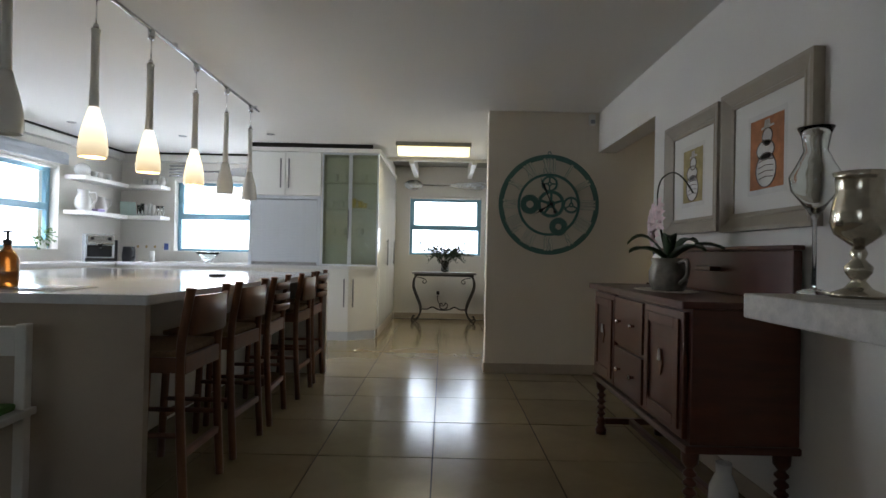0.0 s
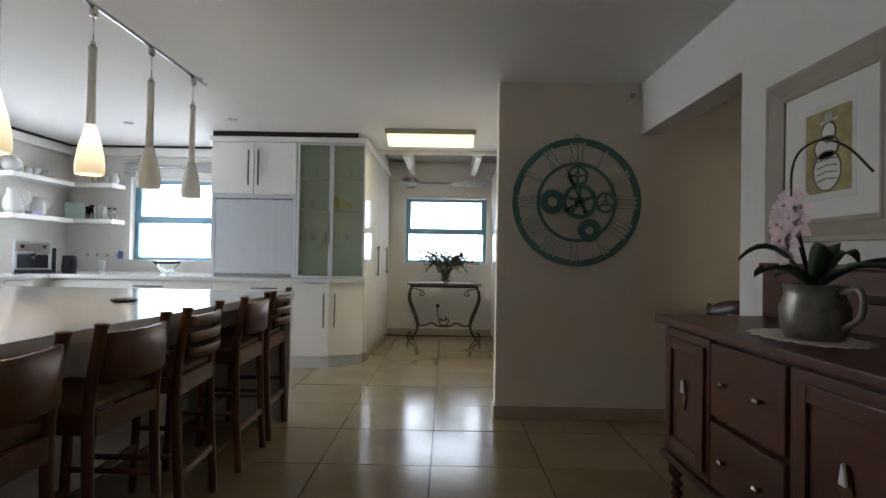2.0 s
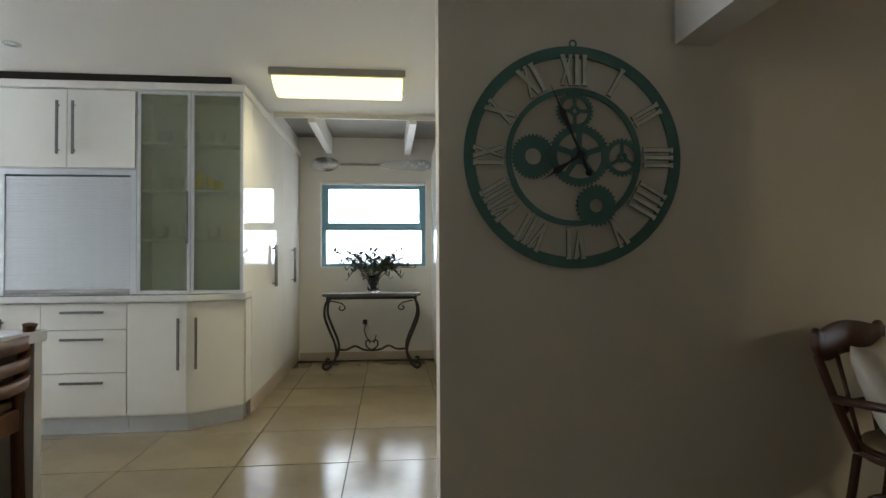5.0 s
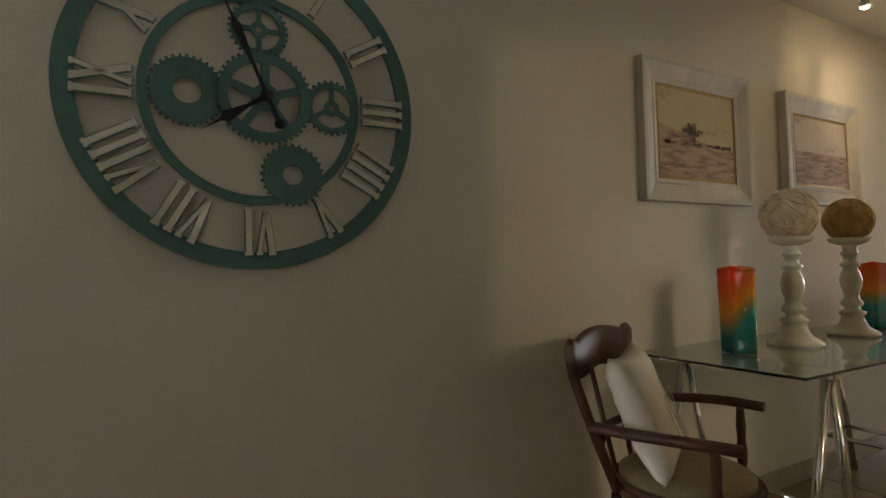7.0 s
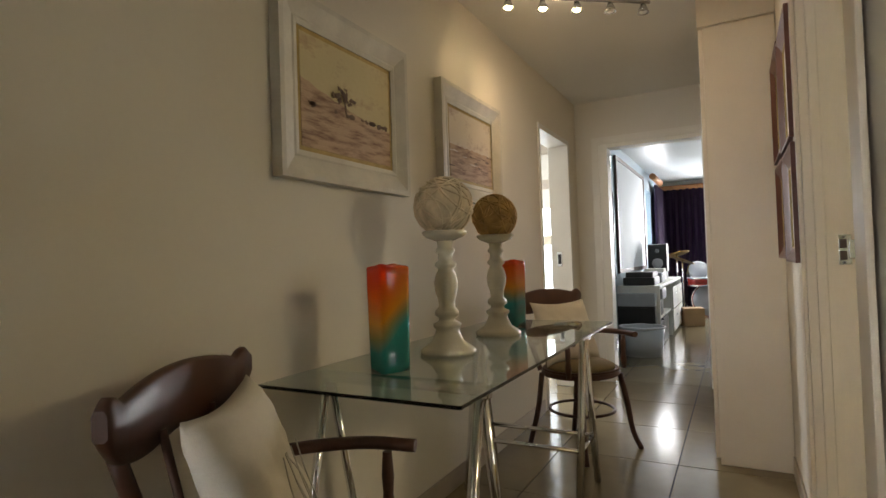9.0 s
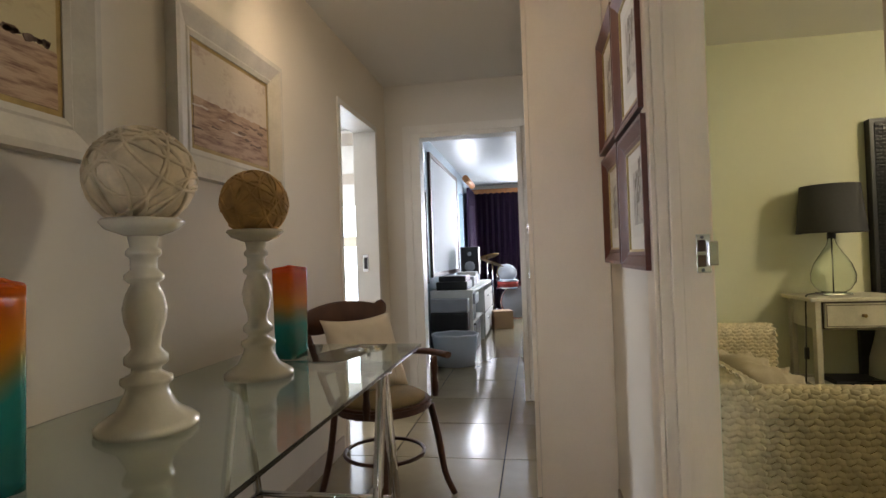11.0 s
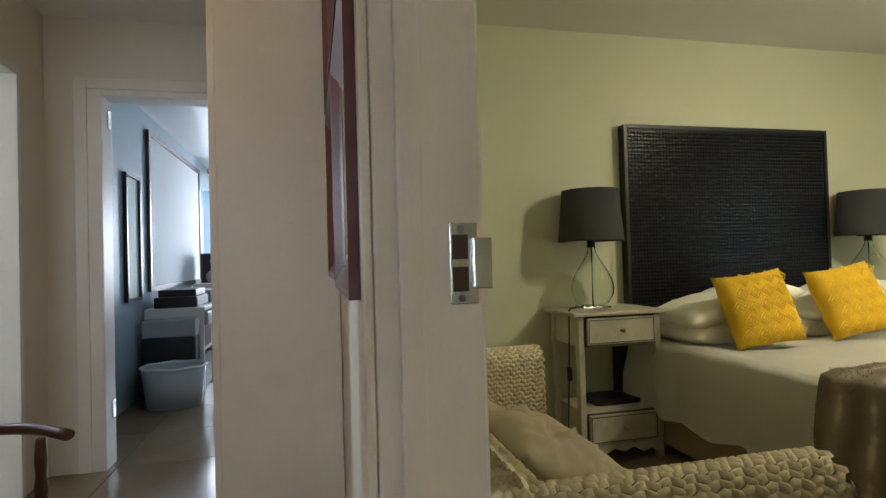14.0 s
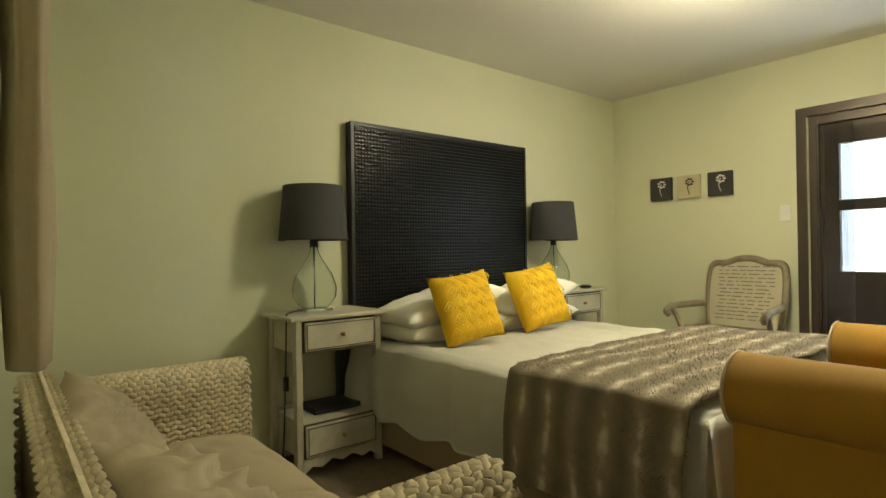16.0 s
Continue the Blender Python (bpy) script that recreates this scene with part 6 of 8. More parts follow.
# dark blocks laid on the plate paint the shade inside its two slots
for za, zb in ((0.005, 0.034), (-0.033, -0.004)):
    part("slot", box(-0.0042, -0.008, za, -0.0031, 0.011, zb), M_DKBROWN, lt)
part("lip", box(-0.01, -0.036, -0.03, -0.0035, -0.012, 0.03, 0.002), M_STEEL, lt, "bent steel lip")
for z in (-0.041, 0.041):
    part("screw", moved(lathe([(0, 0), (0.005, 0), (0.004, 0.002), (0, 0.002)], 10), pose(-0.003, 0, z, 0, -90, 0)), M_HANDLE, lt)
# moulded stop along the frame
structure("door_stop", box(4.480, 4.232, 0, 4.4925, 4.262, 2.016, 0.004), M_JAMB, "cream painted door stop strip", "trim")
# end doorway and side doorway frames
bm = box(7.1, 5.43, 0, 7.252, 5.4985, 2.02, 0.004)
box(7.1, 4.662, 0, 7.252, 4.70, 2.02, 0.004, bm)
box(7.1, 4.70, 1.985, 7.252, 5.43, 2.019, 0.004, bm)
box(7.097, 5.499, 0, 7.109, 5.56, 2.08, 0.003, bm)
box(7.097, 4.63, 2.021, 7.109, 5.499, 2.08, 0.003, bm)
structure("door_frame_music", bm, M_WHITE, "white painted door frame at the hall end", "door frame")
for z in (0.25, 1.83):
    single("hinge", box(7.19, 5.424, z, 7.235, 5.4295, z + 0.1, 0.001), M_STEEL, "steel door hinge on the frame", "hinge", "door hinges")
bm = box(6.062, 5.69, 0, 6.1, 5.86, 2.03, 0.004)
box(6.82, 5.69, 0, 6.858, 5.86, 2.03, 0.004, bm)
box(6.1, 5.69, 1.99, 6.82, 5.86, 2.029, 0.004, bm)
structure("door_frame_bathroom", bm, M_WHITE, "white painted door frame in the hall", "door frame")
lt = thing("strike_plate", "steel strike plate in a white door frame", "strike plate", 6.819, 5.79, 1.05)
part("plate", box(-0.004, -0.02, -0.06, 0, 0.02, 0.06, 0.001), M_STEEL, lt)
# black block on the plate, painted shade for the open slot
part("slot", box(-0.0052, -0.012, -0.04, -0.0042, 0.012, 0.04), M_BLACK, lt)
# spotlight bar
sp = thing("spotlight_bar", "ceiling spotlight bar with small lit halogen heads", "spotlight", 5.07, 5.13, 2.4)
part("rail", tube([(-0.24, 0.32, -0.05), (0.22, -0.3, -0.05)], 0.009, 8), M_STEEL, sp)
part("mount", lathe([(0, -0.001), (0.05, -0.001), (0.05, -0.03), (0, -0.045)], 20), M_STEEL, sp)
for k in range(5):
    u = k / 4
    x, y = -0.22 + 0.42 * u, 0.3 - 0.57 * u
    part("head", lathe([(0.012, 0), (0.03, -0.045), (0.028, -0.045), (0, -0.01)], 16, None, x, y, -0.06), M_STEEL, sp)
    part("bulb", blob(0.02, 0.02, 0.014, None, x, y, -0.098, 2), G_BULB if k < 3 else M_OPAL, sp)
for eye, aim, watts in (((4.86, 5.38, 2.26), (6.3, 5.45, 1.0), 6.5), ((4.99, 5.26, 2.26), (5.3, 4.2, 1.2), 3.2), ((5.1, 5.1, 2.26), (4.3, 4.9, 0.3), 0.35)):
    beam = lamp("halogen", "SPOT", look(eye, aim), watts, (1.0, 0.80, 0.55), 0.03)
    beam.data.spot_size, beam.data.spot_blend = radians(120), 1.0
lamp("halogen_spill", "POINT", pose(5.0, 5.24, 2.25), 0.45, (1.0, 0.80, 0.55), 0.03)
scallop = lamp("halogen_beam", "SPOT", look((4.82, 5.45, 2.26), (4.72, 5.72, 2.0)), 0.6, (1.0, 0.76, 0.46), 0.015)
scallop.data.spot_size, scallop.data.spot_blend = radians(48), 0.9

# ---- bathroom glimpsed through the side door ----
structure("window_bathroom", box(8.392, 5.95, 0.5, 8.399, 6.77, 1.72), G_SKY, "bright frosted bathroom window", "window")
structure("window_frame_bathroom", box(8.372, 6.745, 0.5, 8.3985, 6.79, 1.72, 0.004), M_WHITE, "white bathroom window frame", "window frame")
structure("window_head_bathroom", box(8.372, 5.95, 1.66, 8.3985, 6.744, 1.72, 0.004), M_WHITE, "white bathroom window frame", "window frame")
single("bathroom_shelf", box(8.2, 6.0, 1.21, 8.371, 7.1, 1.31, 0.006), M_CREAMCUP, "thick cream shelf across the bathroom window", "shelf")
lan = thing("ornament", "white ornament with a dark curved rail on a shelf", "ornament", 8.28, 6.75, 1.311)
part("body", lathe([(0, 0), (0.06, 0), (0.05, 0.05), (0.03, 0.09), (0.045, 0.13), (0.02, 0.18), (0.025, 0.2), (0, 0.22)], 20), M_CHINA, lan)
part("rail", tube(smooth_path([(0.03, 0.1, 0.05), (-0.07, 0.02, 0.08), (-0.06, -0.1, 0.06), (-0.03, -0.2, 0.03)], 6), 0.009, 8), M_STEEL, lan)
bl = thing("roman_blind", "white swagged blind with taupe trim bands", "blind", 8.3, 6.45, 0)
for z1, z0, tr in ((2.38, 1.97, 0.24), (1.97, 1.62, 0.1)):
    part("fabric", box(-0.012, -0.5, z0, 0.0, 0.6, z1 - 0.001, 0.002), M_LACE, bl)
    part("band", box(-0.022, -0.5, z0 + (z1 - z0) * 0.62, -0.0125, 0.6, z1 - 0.03, 0.003), M_SKIRT, bl, "taupe trim band")
ped = thing("pedestal", "white turned pedestal in the bathroom", "pedestal", 7.6, 6.37, 0)
part("shaft", lathe([(0, 0), (0.17, 0), (0.17, 0.04), (0.12, 0.08), (0.075, 0.35), (0.1, 0.65), (0.115, 0.68), (0.08, 0.74), (0.07, 0.84), (0.09, 0.885), (0, 0.885)], 28), M_CHINA, ped)
pot = thing("plant_pot", "small basket pot with pale stems on a pedestal", "plant", 7.6, 6.37, 0.886)
part("basket", lathe([(0, 0), (0.055, 0), (0.075, 0.11), (0.068, 0.11), (0.05, 0.01), (0, 0.01)], 20), M_SKIRT, pot)
prnd = random.Random(12)
for k in range(14):
    aa, rr = prnd.uniform(0, 6.28), prnd.uniform(0.04, 0.13)
    part("stem", tube(smooth_path([(0, 0, 0.05), (rr * 0.4 * math.cos(aa), rr * 0.4 * math.sin(aa), 0.16), (rr * math.cos(aa), rr * math.sin(aa), prnd.uniform(0.2, 0.3))], 4), 0.004, 5), M_CHINA, pot)

# ---- music room ----
ps = hung("projector_screen", "large white board in a dark brown frame on the wall", "screen", wall_pose(10.2, 5.749, 1.56, 0))
part("panel", box(-1.1, -0.66, 0.005, 1.05, 0.66, 0.02), M_SCREEN, ps)
part("frame", ring_rect(2.23, 1.42, 0.05, 0.0, 0.03), M_DKBROWN, ps)
# a mirror; its bluish reflection is put in as a flat mint panel
cb = hung("tall_picture", "narrow dark framed mirror on the blue wall, reflection painted mint", "picture", wall_pose(8.65, 5.749, 1.3, 0))
part("frame", ring_rect(0.36, 1.0, 0.025, 0, 0.03), M_BLACK, cb)
part("panel", box(-0.155, -0.475, 0.004, 0.155, 0.475, 0.012), M_MINT, cb)
pt = tube([(11.4, 5.6, 2.28), (12.35, 5.6, 2.28)], 0.05, 12)
single("curtain_pole", pt, M_PELMET, "dark wooden curtain pole along the side wall", "curtain pole")
single("pelmet", box(13.3, 3.5, 2.24, 13.44, 5.74, 2.33, 0.006), M_PELMET, "orange pine pelmet above purple curtains", "pelmet")


def curtain(name, label, m, x, y0, y1, z0, z1, along="y", folds=10, amp=0.04):
    bm = bmesh.new()
    n = folds * 8
    rows = []
    for i in range(n + 1):
        u = i / n
        a = amp * math.sin(u * folds * 2 * math.pi) + 0.3 * amp * math.sin(u * folds * 5.1)
        p = y0 + (y1 - y0) * u
        row = []
        for z, k in ((z1, 0.6), ((z0 + z1) / 2, 0.9), (z0, 1.15)):
            row.append(bm.verts.new((x + a * k, p, z) if along == "y" else (p, x + a * k, z)))
        rows.append(row)
    for a, b in zip(rows, rows[1:]):
        for k in range(2):
            bm.faces.new((a[k], b[k], b[k + 1], a[k + 1])).smooth = True
    r = bmesh.ops.solidify(bm, geom=list(bm.faces), thickness=0.004)
    return single(name, bm, m, label, "curtain")


curtain("curtain", "dark purple curtain hanging in folds", M_PURPLE, 13.3, 4.75, 5.7, 0.05, 2.25, folds=9)
curtain("curtain", "dark purple curtain drawn to the side", M_PURPLE, 5.66, 12.2, 13.2, 0.05, 2.24, along="x", folds=8, amp=0.03)
curtain("curtain", "white sheer curtain before a bright window", M_LACE, 13.38, 3.6, 4.72, 0.1, 2.24, folds=9)
bn = thing("laundry_bin", "grey plastic tub with a liner on the floor", "bin", 8.47, 5.41, 0)
bn.scale = (1.0, 1.15, 1.0)
part("tub", lathe([(0, 0), (0.17, 0), (0.2, 0.3), (0.19, 0.3), (0.16, 0.01), (0, 0.01)], 32), M_PLASTIC, bn)
part("liner", tube([(0.2 * math.cos(a), 0.2 * math.sin(a), 0.3 + 0.003 * math.sin(7 * a)) for a in (i * 2 * math.pi / 40 for i in range(40))], 0.011, 8, None, True), M_BAG, bn)
for z, h, mm, lab in ((0.0, 0.29, M_GEAR, "black subwoofer at the end of the unit"), (0.291, 0.2, M_GEAR, "black amplifier stacked on a subwoofer"), (0.492, 0.14, M_GREYGEAR, "grey printer stacked on an amplifier")):
    t = thing("equipment", lab, "equipment", 8.80, 5.5, z, group="stacked equipment")
    part("case", box(-0.085, -0.2, 0, 0.085, 0.2, h, 0.01), mm, t)
    part("front_panel", box(-0.089, -0.18, 0.02, -0.0855, 0.18, h - 0.02), M_BLACK if mm is M_GEAR else M_GREYGEAR, t)
dk = thing("media_unit", "long white media unit stacked with equipment", "cabinet", 10.2, 5.5, 0)
part("top", box(-1.3, -0.24, 0.68, 1.3, 0.23, 0.71, 0.004), M_WHITE, dk)
part("side", box(-1.3, -0.23, 0, -1.27, 0.23, 0.68), M_WHITE, dk)
part("side", box(1.27, -0.23, 0, 1.3, 0.23, 0.68), M_WHITE, dk)
part("divider", box(-0.1, -0.23, 0, -0.07, 0.23, 0.68), M_WHITE, dk)
part("shelf", box(-1.27, -0.22, 0.33, -0.1, 0.22, 0.35), M_WHITE, dk)
for a in (-0.06, 0.6):
    for za in (0.04, 0.34):
        d = part("drawer", box(a, -0.25, za, a + 0.64, -0.235, za + 0.28, 0.003), M_WHITE, dk)
        part("handle", tube([(a + 0.25, -0.265, za + 0.2), (a + 0.39, -0.265, za + 0.2)], 0.007, 8), M_STEEL, d)
for x, y, z, w, dd, h, mm, lab in ((9.15, 5.47, 0.351, 0.4, 0.36, 0.2, M_GEAR, "black amplifier on a shelf"), (9.6, 5.47, 0.0, 0.5, 0.36, 0.3, M_GEAR, "black speaker box under the unit"), (9.15, 5.47, 0.0, 0.4, 0.36, 0.28, M_GEAR, "black subwoofer under the unit"),
                            (9.2, 5.5, 0.711, 0.5, 0.34, 0.09, M_GEAR, "black receiver on the unit"), (9.22, 5.5, 0.802, 0.42, 0.3, 0.06, M_GEAR, "black player on a receiver"), (9.75, 5.46, 0.711, 0.36, 0.28, 0.12, M_GREYGEAR, "grey mixer on the unit"),
                            (10.3, 5.48, 0.711, 0.3, 0.24, 0.16, M_PAPER, "stack of boxes on the unit"), (10.75, 5.48, 0.711, 0.26, 0.2, 0.1, M_GREYGEAR, "grey device on the unit")):
    t = thing("equipment", lab, "equipment", x, y, z, group="stacked equipment")
    part("case", box(-w / 2, -dd / 2, 0, w / 2, dd / 2, h, 0.008), mm, t)
    part("front_panel", box(-w / 2 + 0.01, -dd / 2 - 0.004, 0.01, w / 2 - 0.01, -dd / 2 - 0.0005, h - 0.01), M_GEAR if mm is not M_PAPER else M_MAT, t)
bx = thing("white_printer", "pale grey printer on the unit shelf", "printer", 9.0, 5.35, 0.352)
part("case", box(-0.06, -0.11, 0.2, 0.3, 0.2, 0.32, 0.015), M_GREYGEAR, bx)
mon = thing("speaker", "black studio monitor on the media unit", "speaker", 10.95, 5.5, 0.711)
part("cabinet", box(-0.12, -0.12, 0.1, 0.12, 0.14, 0.5, 0.01), M_GEAR, mon)
part("stand", box(-0.08, -0.06, 0, 0.08, 0.08, 0.1, 0.005), M_GEAR, mon)
for z, r in ((0.22, 0.075), (0.4, 0.03)):
    part("cone", moved(lathe([(r, 0), (r, 0.006), (r * 0.4, 0.001), (0, 0.004)], 20), pose(-0.12, 0.01, z, 0, -90, 0)), M_GREYGEAR, mon)
single("carton", box(-0.14, -0.14, 0, 0.14, 0.14, 0.26, 0.004), mat("brown_card", (0.36, 0.22, 0.11), 0.85), "open brown cardboard box on the floor", "box", m=pose(11.2, 5.1, 0, 0, 0, 15))
dr = thing("drum_kit", "red drum kit with cymbals and chrome stands", "drum kit", 12.45, 5.0, 0)


def drum(x, y, z, r, d, rx, ry, name, m=M_DRUMRED):
    o = part(name, moved(lathe([(0, 0), (r, 0), (r, d), (0, d)], 28), pose(x, y, z, rx, ry, 0)), m, dr)
    part("head", moved(lathe([(0, d + 0.001), (r * 0.96, d + 0.001), (r * 0.96, d + 0.004), (0, d + 0.006)], 28), pose(x, y, z, rx, ry, 0)), M_GREYGEAR, o)
    for q in (0, d - 0.02):
        part("hoop", moved(ring(r, r + 0.012, 0.02, 28, None, 0, 0, q), pose(x, y, z, rx, ry, 0)), M_CHROME, o)


drum(0.35, -0.1, 0.28, 0.28, 0.4, 0, -90, "bass_drum")
drum(-0.15, 0.05, 0.52, 0.18, 0.14, 0, 0, "snare_drum")
drum(0.15, 0.1, 0.68, 0.16, 0.2, 10, -60, "tom_drum", M_GEAR)
drum(0.1, -0.35, 0.3, 0.2, 0.35, 0, 0, "floor_tom")
for x, y, z, r, tilt in ((-0.1, 0.3, 0.95, 0.2, 20), (0.25, 0.42, 1.05, 0.22, -15)):
    part("cymbal", moved(lathe([(0, 0.02), (0.03, 0.018), (0.05, 0.006), (r, 0), (r, 0.002), (0.05, 0.008), (0, 0.024)], 28), pose(x, y, z, tilt, 10, 0)), M_BRASSY, dr)
    part("stand", tube([(x, y, 0.02), (x, y, z + 0.03)], 0.01, 8), M_CHROME, dr)
    for a in (0, 120, 240):
        part("stand_leg", tube([(x, y, 0.25), (x + 0.2 * math.cos(radians(a)), y + 0.2 * math.sin(radians(a)), 0.01)], 0.008, 6), M_CHROME, dr)

# ---- bedroom ----
hb = thing("headboard", "tall black woven leather headboard against the wall", "headboard", 6.757, 1.855, 0)
part("panel", box(-0.05, -0.728, 0.05, 0, 0.728, 1.82, 0.006), M_BLACK, hb)
bm = bmesh.new()
verts, faces = [], []
ny, nz = 66, 62
for i in range(ny):
    for j in range(nz):
        y, z = -0.70 + 1.40 * (i + 0.5) / ny, 0.45 + 1.34 * (j + 0.5) / nz
        a, b, h = 0.0103, 0.0104, 0.008
        k = len(verts)
        verts += [(-0.051, y - a, z - b), (-0.051, y + a, z - b), (-0.051, y + a, z + b), (-0.051, y - a, z + b), (-0.051 - h, y - a * 0.75, z - b * 0.35), (-0.051 - h, y + a * 0.75, z - b * 0.35), (-0.051 - h, y + a * 0.75, z + b * 0.35), (-0.051 - h, y - a * 0.75, z + b * 0.35)]
        faces += [(k + 4, k + 7, k + 6, k + 5), (k, k + 4, k + 5, k + 1), (k + 1, k + 5, k + 6, k + 2), (k + 2, k + 6, k + 7, k + 3), (k + 3, k + 7, k + 4, k)]
me = bpy.data.meshes.new("weave")
me.from_pydata(verts, [], faces)
me.materials.append(M_HB)
wv = new("weave", me)
wv.parent = hb
tagged(wv, kind="stuff")
part("border", moved(ring_rect(1.456, 1.40, 0.022, 0, 0.012), Matrix(((0, 0, -1, -0.0505), (-1, 0, 0, 0), (0, 1, 0, 1.12), (0, 0, 0, 1)))), M_BLACK, hb)


def nightstand(x, y, drawers2=True):
    """Front faces -x."""
    t = thing("nightstand", "distressed cream nightstand with a drawer above and below", "nightstand", x, y, 0, group="nightstands")
    part("top", box(-0.02, -0.27, 0.755, 0.29, 0.29, 0.775, 0.005), M_NS, t)
    for px in (0.005, 0.245):
        for py in (-0.235, 0.235):
            part("leg", box(px, py - 0.017, 0, px + 0.034, py + 0.017, 0.754, 0.003), M_NS, t)
    for za, zb, nm in ((0.6, 0.75, "drawer"), (0.1, 0.26, "drawer")):
        part("case", box(0.012, -0.217, za - 0.008, 0.268, 0.217, zb + 0.003), M_NS, t)
        # dark sheet that paints the shade in the gap round the drawer
        part("drawer_gap", box(0.0065, -0.214, za, 0.0115, 0.214, zb), M_NSDK, t)
        d = part(nm, box(-0.008, -0.207, za + 0.007, 0.006, 0.207, zb - 0.007, 0.003), M_NS, t, "cream drawer with dark worn edges")
        part("drawer_line", moved(ring_rect(0.40, zb - za - 0.03, 0.004, 0, 0.002), Matrix(((0, 0, -1, -0.008), (-1, 0, 0, 0), (0, 1, 0, (za + zb) / 2), (0, 0, 0, 1)))), M_NSDK, d)
        part("knob", moved(lathe([(0.01, 0), (0.006, 0.008), (0.011, 0.018), (0.006, 0.024), (0, 0.025)], 12), pose(-0.008, 0, (za + zb) / 2, 0, -90, 0)), M_BRASSY, d)
    for py in (-0.24, 0.228):
        part("side_panel", box(0.04, py, 0.6, 0.244, py + 0.012, 0.75), M_NS, t)
    part("back_rail", box(0.262, -0.218, 0.1, 0.274, 0.218, 0.28), M_NS, t)
    sc = [(-0.22, 0.1), (-0.22, 0.03), (-0.17, 0.06), (-0.12, 0.045), (-0.06, 0.075), (0, 0.055), (0.06, 0.075), (0.12, 0.045), (0.17, 0.06), (0.22, 0.03), (0.22, 0.1)]
    b = prism(sc, 0, 0.012)
    part("apron", moved(b, Matrix(((0, 0, 1, 0.002), (1, 0, 0, 0), (0, 1, 0, 0), (0, 0, 0, 1)))), M_NS, t, "scalloped apron")
    return t


nightstand(6.395, 2.825).scale = (1.22, 0.93, 1.0)
nightstand(6.46, 0.78)
lp_ = thing("laptop", "black closed laptop on the nightstand shelf", "laptop", 6.6, 2.75, 0.265)
part("base", box(-0.1, -0.17, 0, 0.1, 0.17, 0.016, 0.004), M_GEAR, lp_)
part("lid", box(-0.1, -0.17, 0.0165, 0.1, 0.17, 0.026, 0.004), M_BLACK, lp_)
bk = thing("dark_board", "black folded case behind the nightstand", "case", 6.7, 2.62, 0)
part("case", box(-0.02, -0.07, 0.0, 0.02, 0.07, 0.55, 0.006), M_GEAR, bk)


def table_lamp(x, y, z):
    t = thing("table_lamp", "clear glass bottle lamp with a charcoal drum shade", "lamp", x, y, z, group="bedside lamps")
    prof = [(0.06, 0.012), (0.085, 0.03), (0.112, 0.075), (0.115, 0.12), (0.095, 0.185), (0.06, 0.24), (0.03, 0.29), (0.02, 0.32), (0.023, 0.335)]
    g = part("bottle", lathe([(0, 0.012)] + prof + [(r - 0.004, h) for r, h in prof[::-1]] + [(0, 0.018)], 32), M_LAMPGLASS, t, "pale green glass bottle")
    part("foot", box(-0.07, -0.07, 0, 0.07, 0.07, 0.012, 0.002), M_GLASS, t)
    part("rod", tube([(0, 0, 0.015), (0, 0, 0.34)], 0.004, 8), M_STEEL, t)
    part("fitting", lathe([(0.022, 0.33), (0.022, 0.36), (0.016, 0.37), (0.016, 0.4), (0, 0.4)], 16), M_BLACK, t)
    prof = [(0.178, 0.365), (0.152, 0.645)]
    part("shade", lathe(prof + [(0.149, 0.645), (0.175, 0.365), (0.178, 0.365)], 40), M_SHADE, t, "charcoal fabric drum shade")
    part("shade_rim", tube([(0.178 * math.cos(a), 0.178 * math.sin(a), 0.366) for a in (i * 2 * math.pi / 40 for i in range(40))], 0.003, 6, None, True), M_BLACK, t)
    part("spider", box(-0.15, -0.003, 0.4, 0.15, 0.003, 0.404), M_STEEL, t)


table_lamp(6.61, 2.86, 0.776)
table_lamp(6.61, 0.93, 0.776)
cb = thing("lamp_cable", "black lamp cable with an inline switch", "cable", 0, 0, 0)
part("cable", tube(smooth_path([(6.56, 2.95, 0.79), (6.50, 3.05, 0.786), (6.47, 3.075, 0.76), (6.47, 3.08, 0.6), (6.475, 3.085, 0.4), (6.5, 3.09, 0.1), (6.55, 3.1, 0.006)], 6), 0.004, 6), M_BLACK, cb)
part("switch", box(6.46, 3.07, 0.42, 6.482, 3.092, 0.49, 0.005), M_BLACK, cb)
dc = thing("trinket", "small dark objects on the far nightstand", "trinket", 6.5, 0.7, 0.776)
part("dish", blob(0.05, 0.04, 0.014, None, 0, 0, 0.014, 2, 0.2), M_BLACK, dc)
part("dish", blob(0.03, 0.03, 0.012, None, 0.04, 0.16, 0.012, 2, 0.2), M_BLACK, dc)

bed = thing("bed", "double bed with rumpled white linen and a beige base", "bed", 5.70, 1.855, 0)
part("base", box(-0.98, -0.73, 0.06, 0.99, 0.73, 0.3, 0.02), M_BASE, bed, "beige upholstered bed base")
for x in (-0.9, 0.9):
    for y in (-0.65, 0.65):
        part("foot", lathe([(0, 0), (0.025, 0), (0.03, 0.06), (0, 0.06)], 12, None, x, y, 0), M_BLACK, bed)
part("mattress", box(-0.98, -0.74, 0.3, 0.99, 0.74, 0.57, 0.05, seg=3), M_LINEN, bed)


